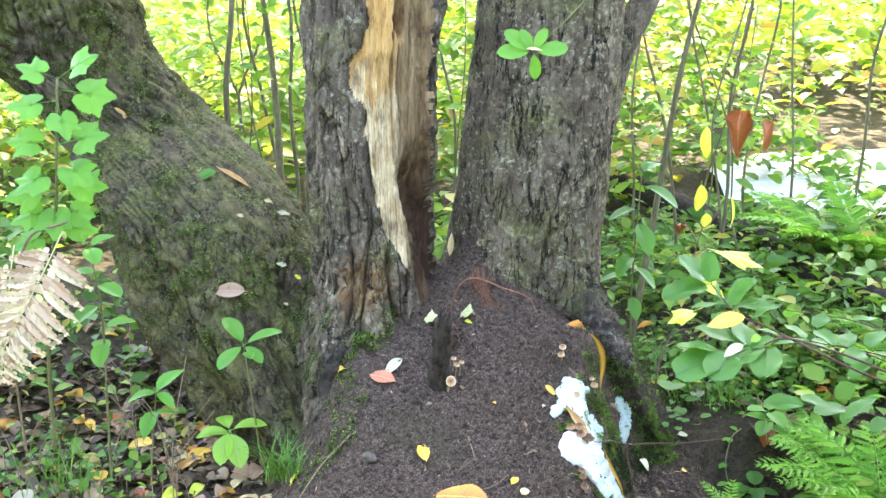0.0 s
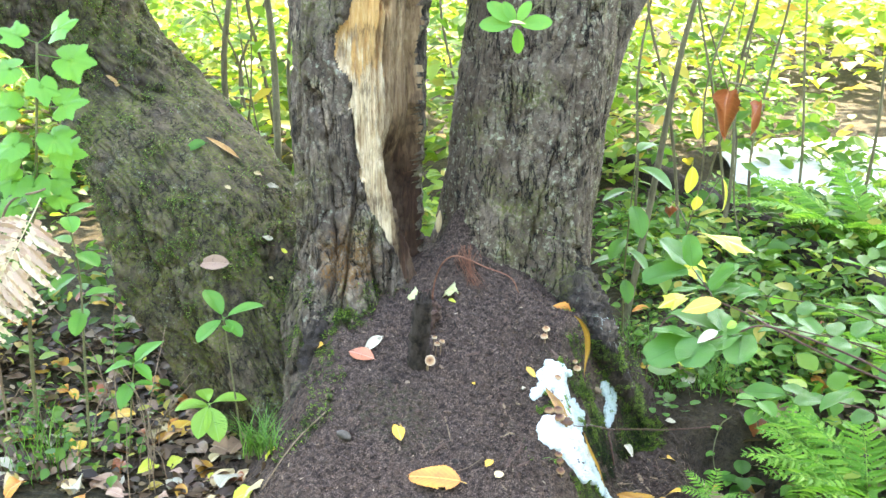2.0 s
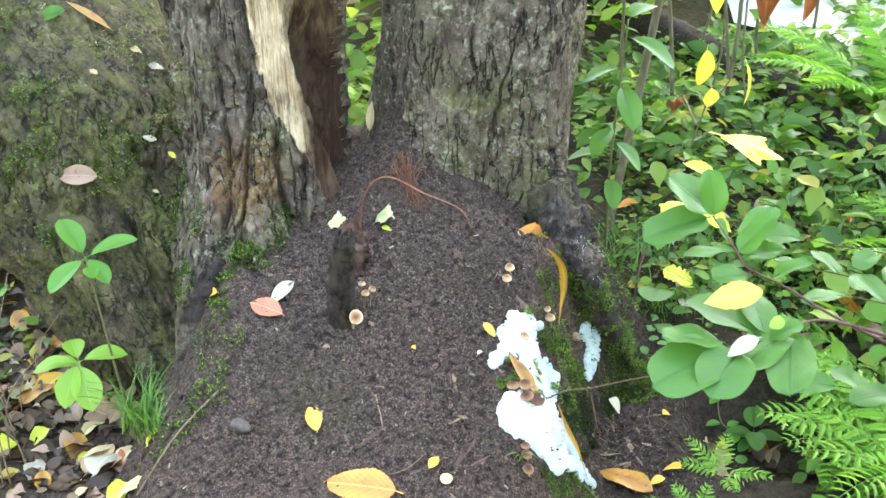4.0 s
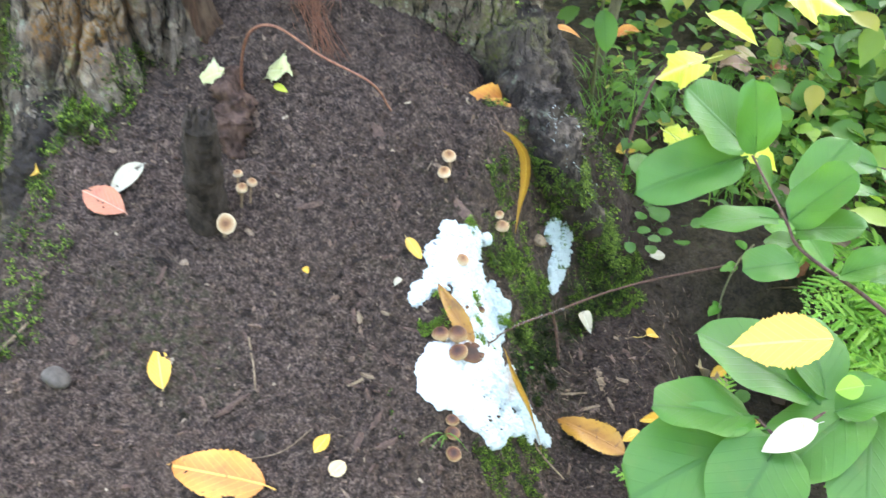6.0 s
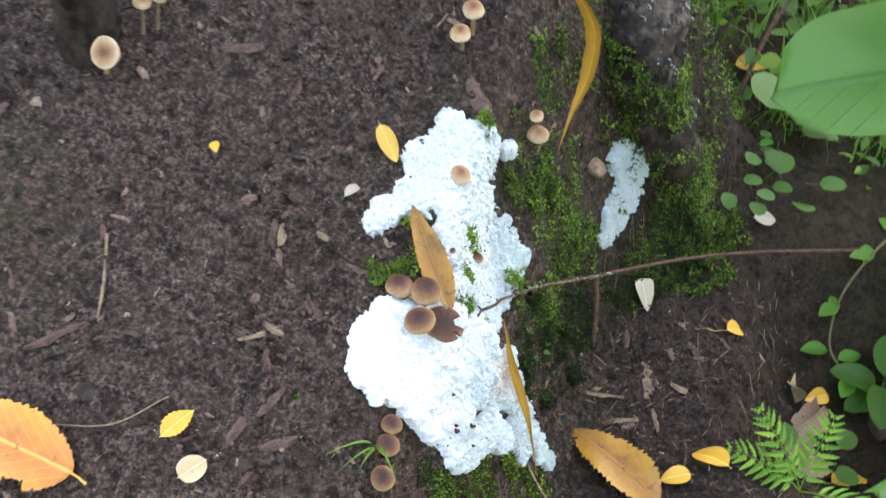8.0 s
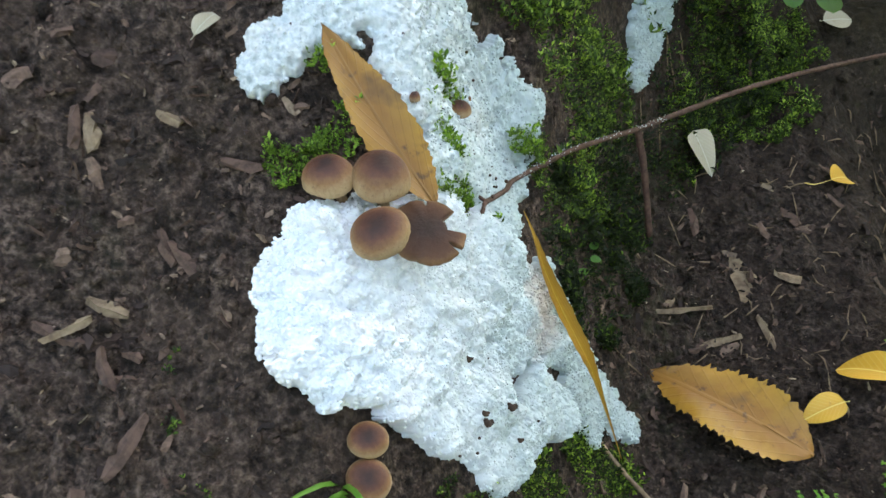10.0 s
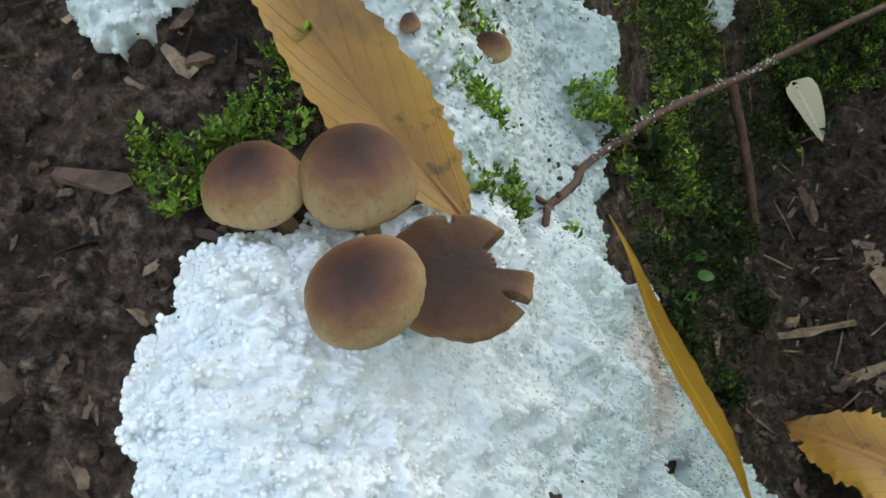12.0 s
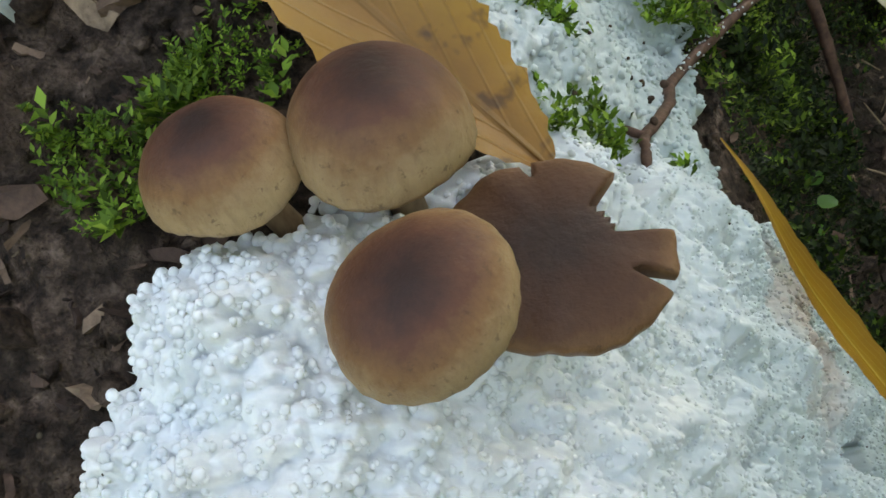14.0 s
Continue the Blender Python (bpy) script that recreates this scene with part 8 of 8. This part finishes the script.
for i, (x, y, dx, h, r0) in enumerate(((-0.79, 3.72, -0.12, 2.6, 0.017), (-0.70, 3.78, -0.08, 2.8, 0.019), (-0.63, 3.70, -0.10, 2.5, 0.011), (-0.58, 3.85, -0.06, 2.4, 0.009), (-0.74, 3.95, -0.14, 2.4, 0.010), (-0.84, 4.1, -0.03, 2.3, 0.009), (-0.52, 4.0, -0.12, 2.4, 0.012), (-0.95, 4.3, -0.10, 2.2, 0.008),
                                     (0.84, 3.75, -0.30, 2.3, 0.009), (1.00, 3.85, 0.10, 2.5, 0.010), (1.05, 3.9, -0.36, 2.3, 0.008), (1.20, 4.2, 0.12, 2.4, 0.008), (0.70, 4.1, 0.05, 2.4, 0.008), (1.45, 4.5, -0.1, 2.4, 0.008), (-0.02, 3.9, -0.1, 2.2, 0.008), (0.03, 4.2, 0.06, 2.2, 0.006), (1.75, 4.6, 0.2, 2.6, 0.010),
                                     (-0.66, 3.6, -0.3, 2.2, 0.005), (-0.87, 3.9, 0.22, 2.0, 0.005), (-0.56, 3.75, 0.05, 2.1, 0.005), (1.10, 3.6, -0.45, 2.0, 0.005), (0.97, 4.3, 0.5, 2.2, 0.006), (0.0, 3.7, 0.04, 2.0, 0.004))):
    sapling_stem(x, y, dx, 0.1, h, r0, 300 + i, 26)

log = thing("log", "dark rotting fallen log lying in low growth", "log", pose(1.2, 4.2, hz(1.2, 4.2)))
LO = np.array([1.2, 4.2, hz(1.2, 4.2)])
v, f = tube(curve_pts([(0.55, 5.6, 0.05), (0.90, 4.85, 0.07), (1.18, 4.2, 0.06), (1.42, 3.6, 0.05), (1.75, 2.95, 0.0)], 70) - LO, np.linspace(0.055, 0.075, 70), 22, 0.10, 6)
part("log_body", raw("log_body", v, f, M_STUB), log)
M_TRACK = plain_material("pale_gravel", (0.50, 0.50, 0.48), (0.72, 0.72, 0.70), 30, 0.85, 0.5, 0.01)
xs = np.linspace(1.3, 9, 90)
ys = np.linspace(-1, 1, 9)
X, C = np.meshgrid(xs, ys, indexing="ij")
Y = 5.50 + 0.05 * (X - 2.5) + (0.70 + 0.25 * pnoise(X * 0.7, C, 2.0)) * C * np.minimum(1, (X - 1.0) * 1.5)
V = np.stack([X, Y, height(X, Y) + 0.02 + 0.05 * (1 - C ** 2)], -1).reshape(-1, 3)
tagged(new("track", raw("track", V, grid_faces(90, 9), M_TRACK)), "pale sunlit gravel track behind the bushes", "track", kind="structure")
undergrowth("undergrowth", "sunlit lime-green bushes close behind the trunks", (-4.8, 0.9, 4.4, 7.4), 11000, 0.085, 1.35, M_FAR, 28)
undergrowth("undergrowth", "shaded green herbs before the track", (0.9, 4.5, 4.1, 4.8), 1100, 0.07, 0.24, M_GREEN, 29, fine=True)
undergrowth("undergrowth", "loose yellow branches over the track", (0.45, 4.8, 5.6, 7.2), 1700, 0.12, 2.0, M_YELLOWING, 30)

# ---- unseen thickets beside and behind the path, added to close it and block light ----
for label, box, count, seed in (("unseen green thicket behind the path, added to block side light", (-7.5, 7.5, -8.5, -2.6), 9000, 91), ("unseen green thicket beside the clearing, added to block side light", (2.9, 8.5, -3.2, 4.2), 8000, 92), ("unseen green thicket beside the leaning trunk, added to block side light", (-8.5, -2.7, -3.2, 3.6), 2800, 93)):
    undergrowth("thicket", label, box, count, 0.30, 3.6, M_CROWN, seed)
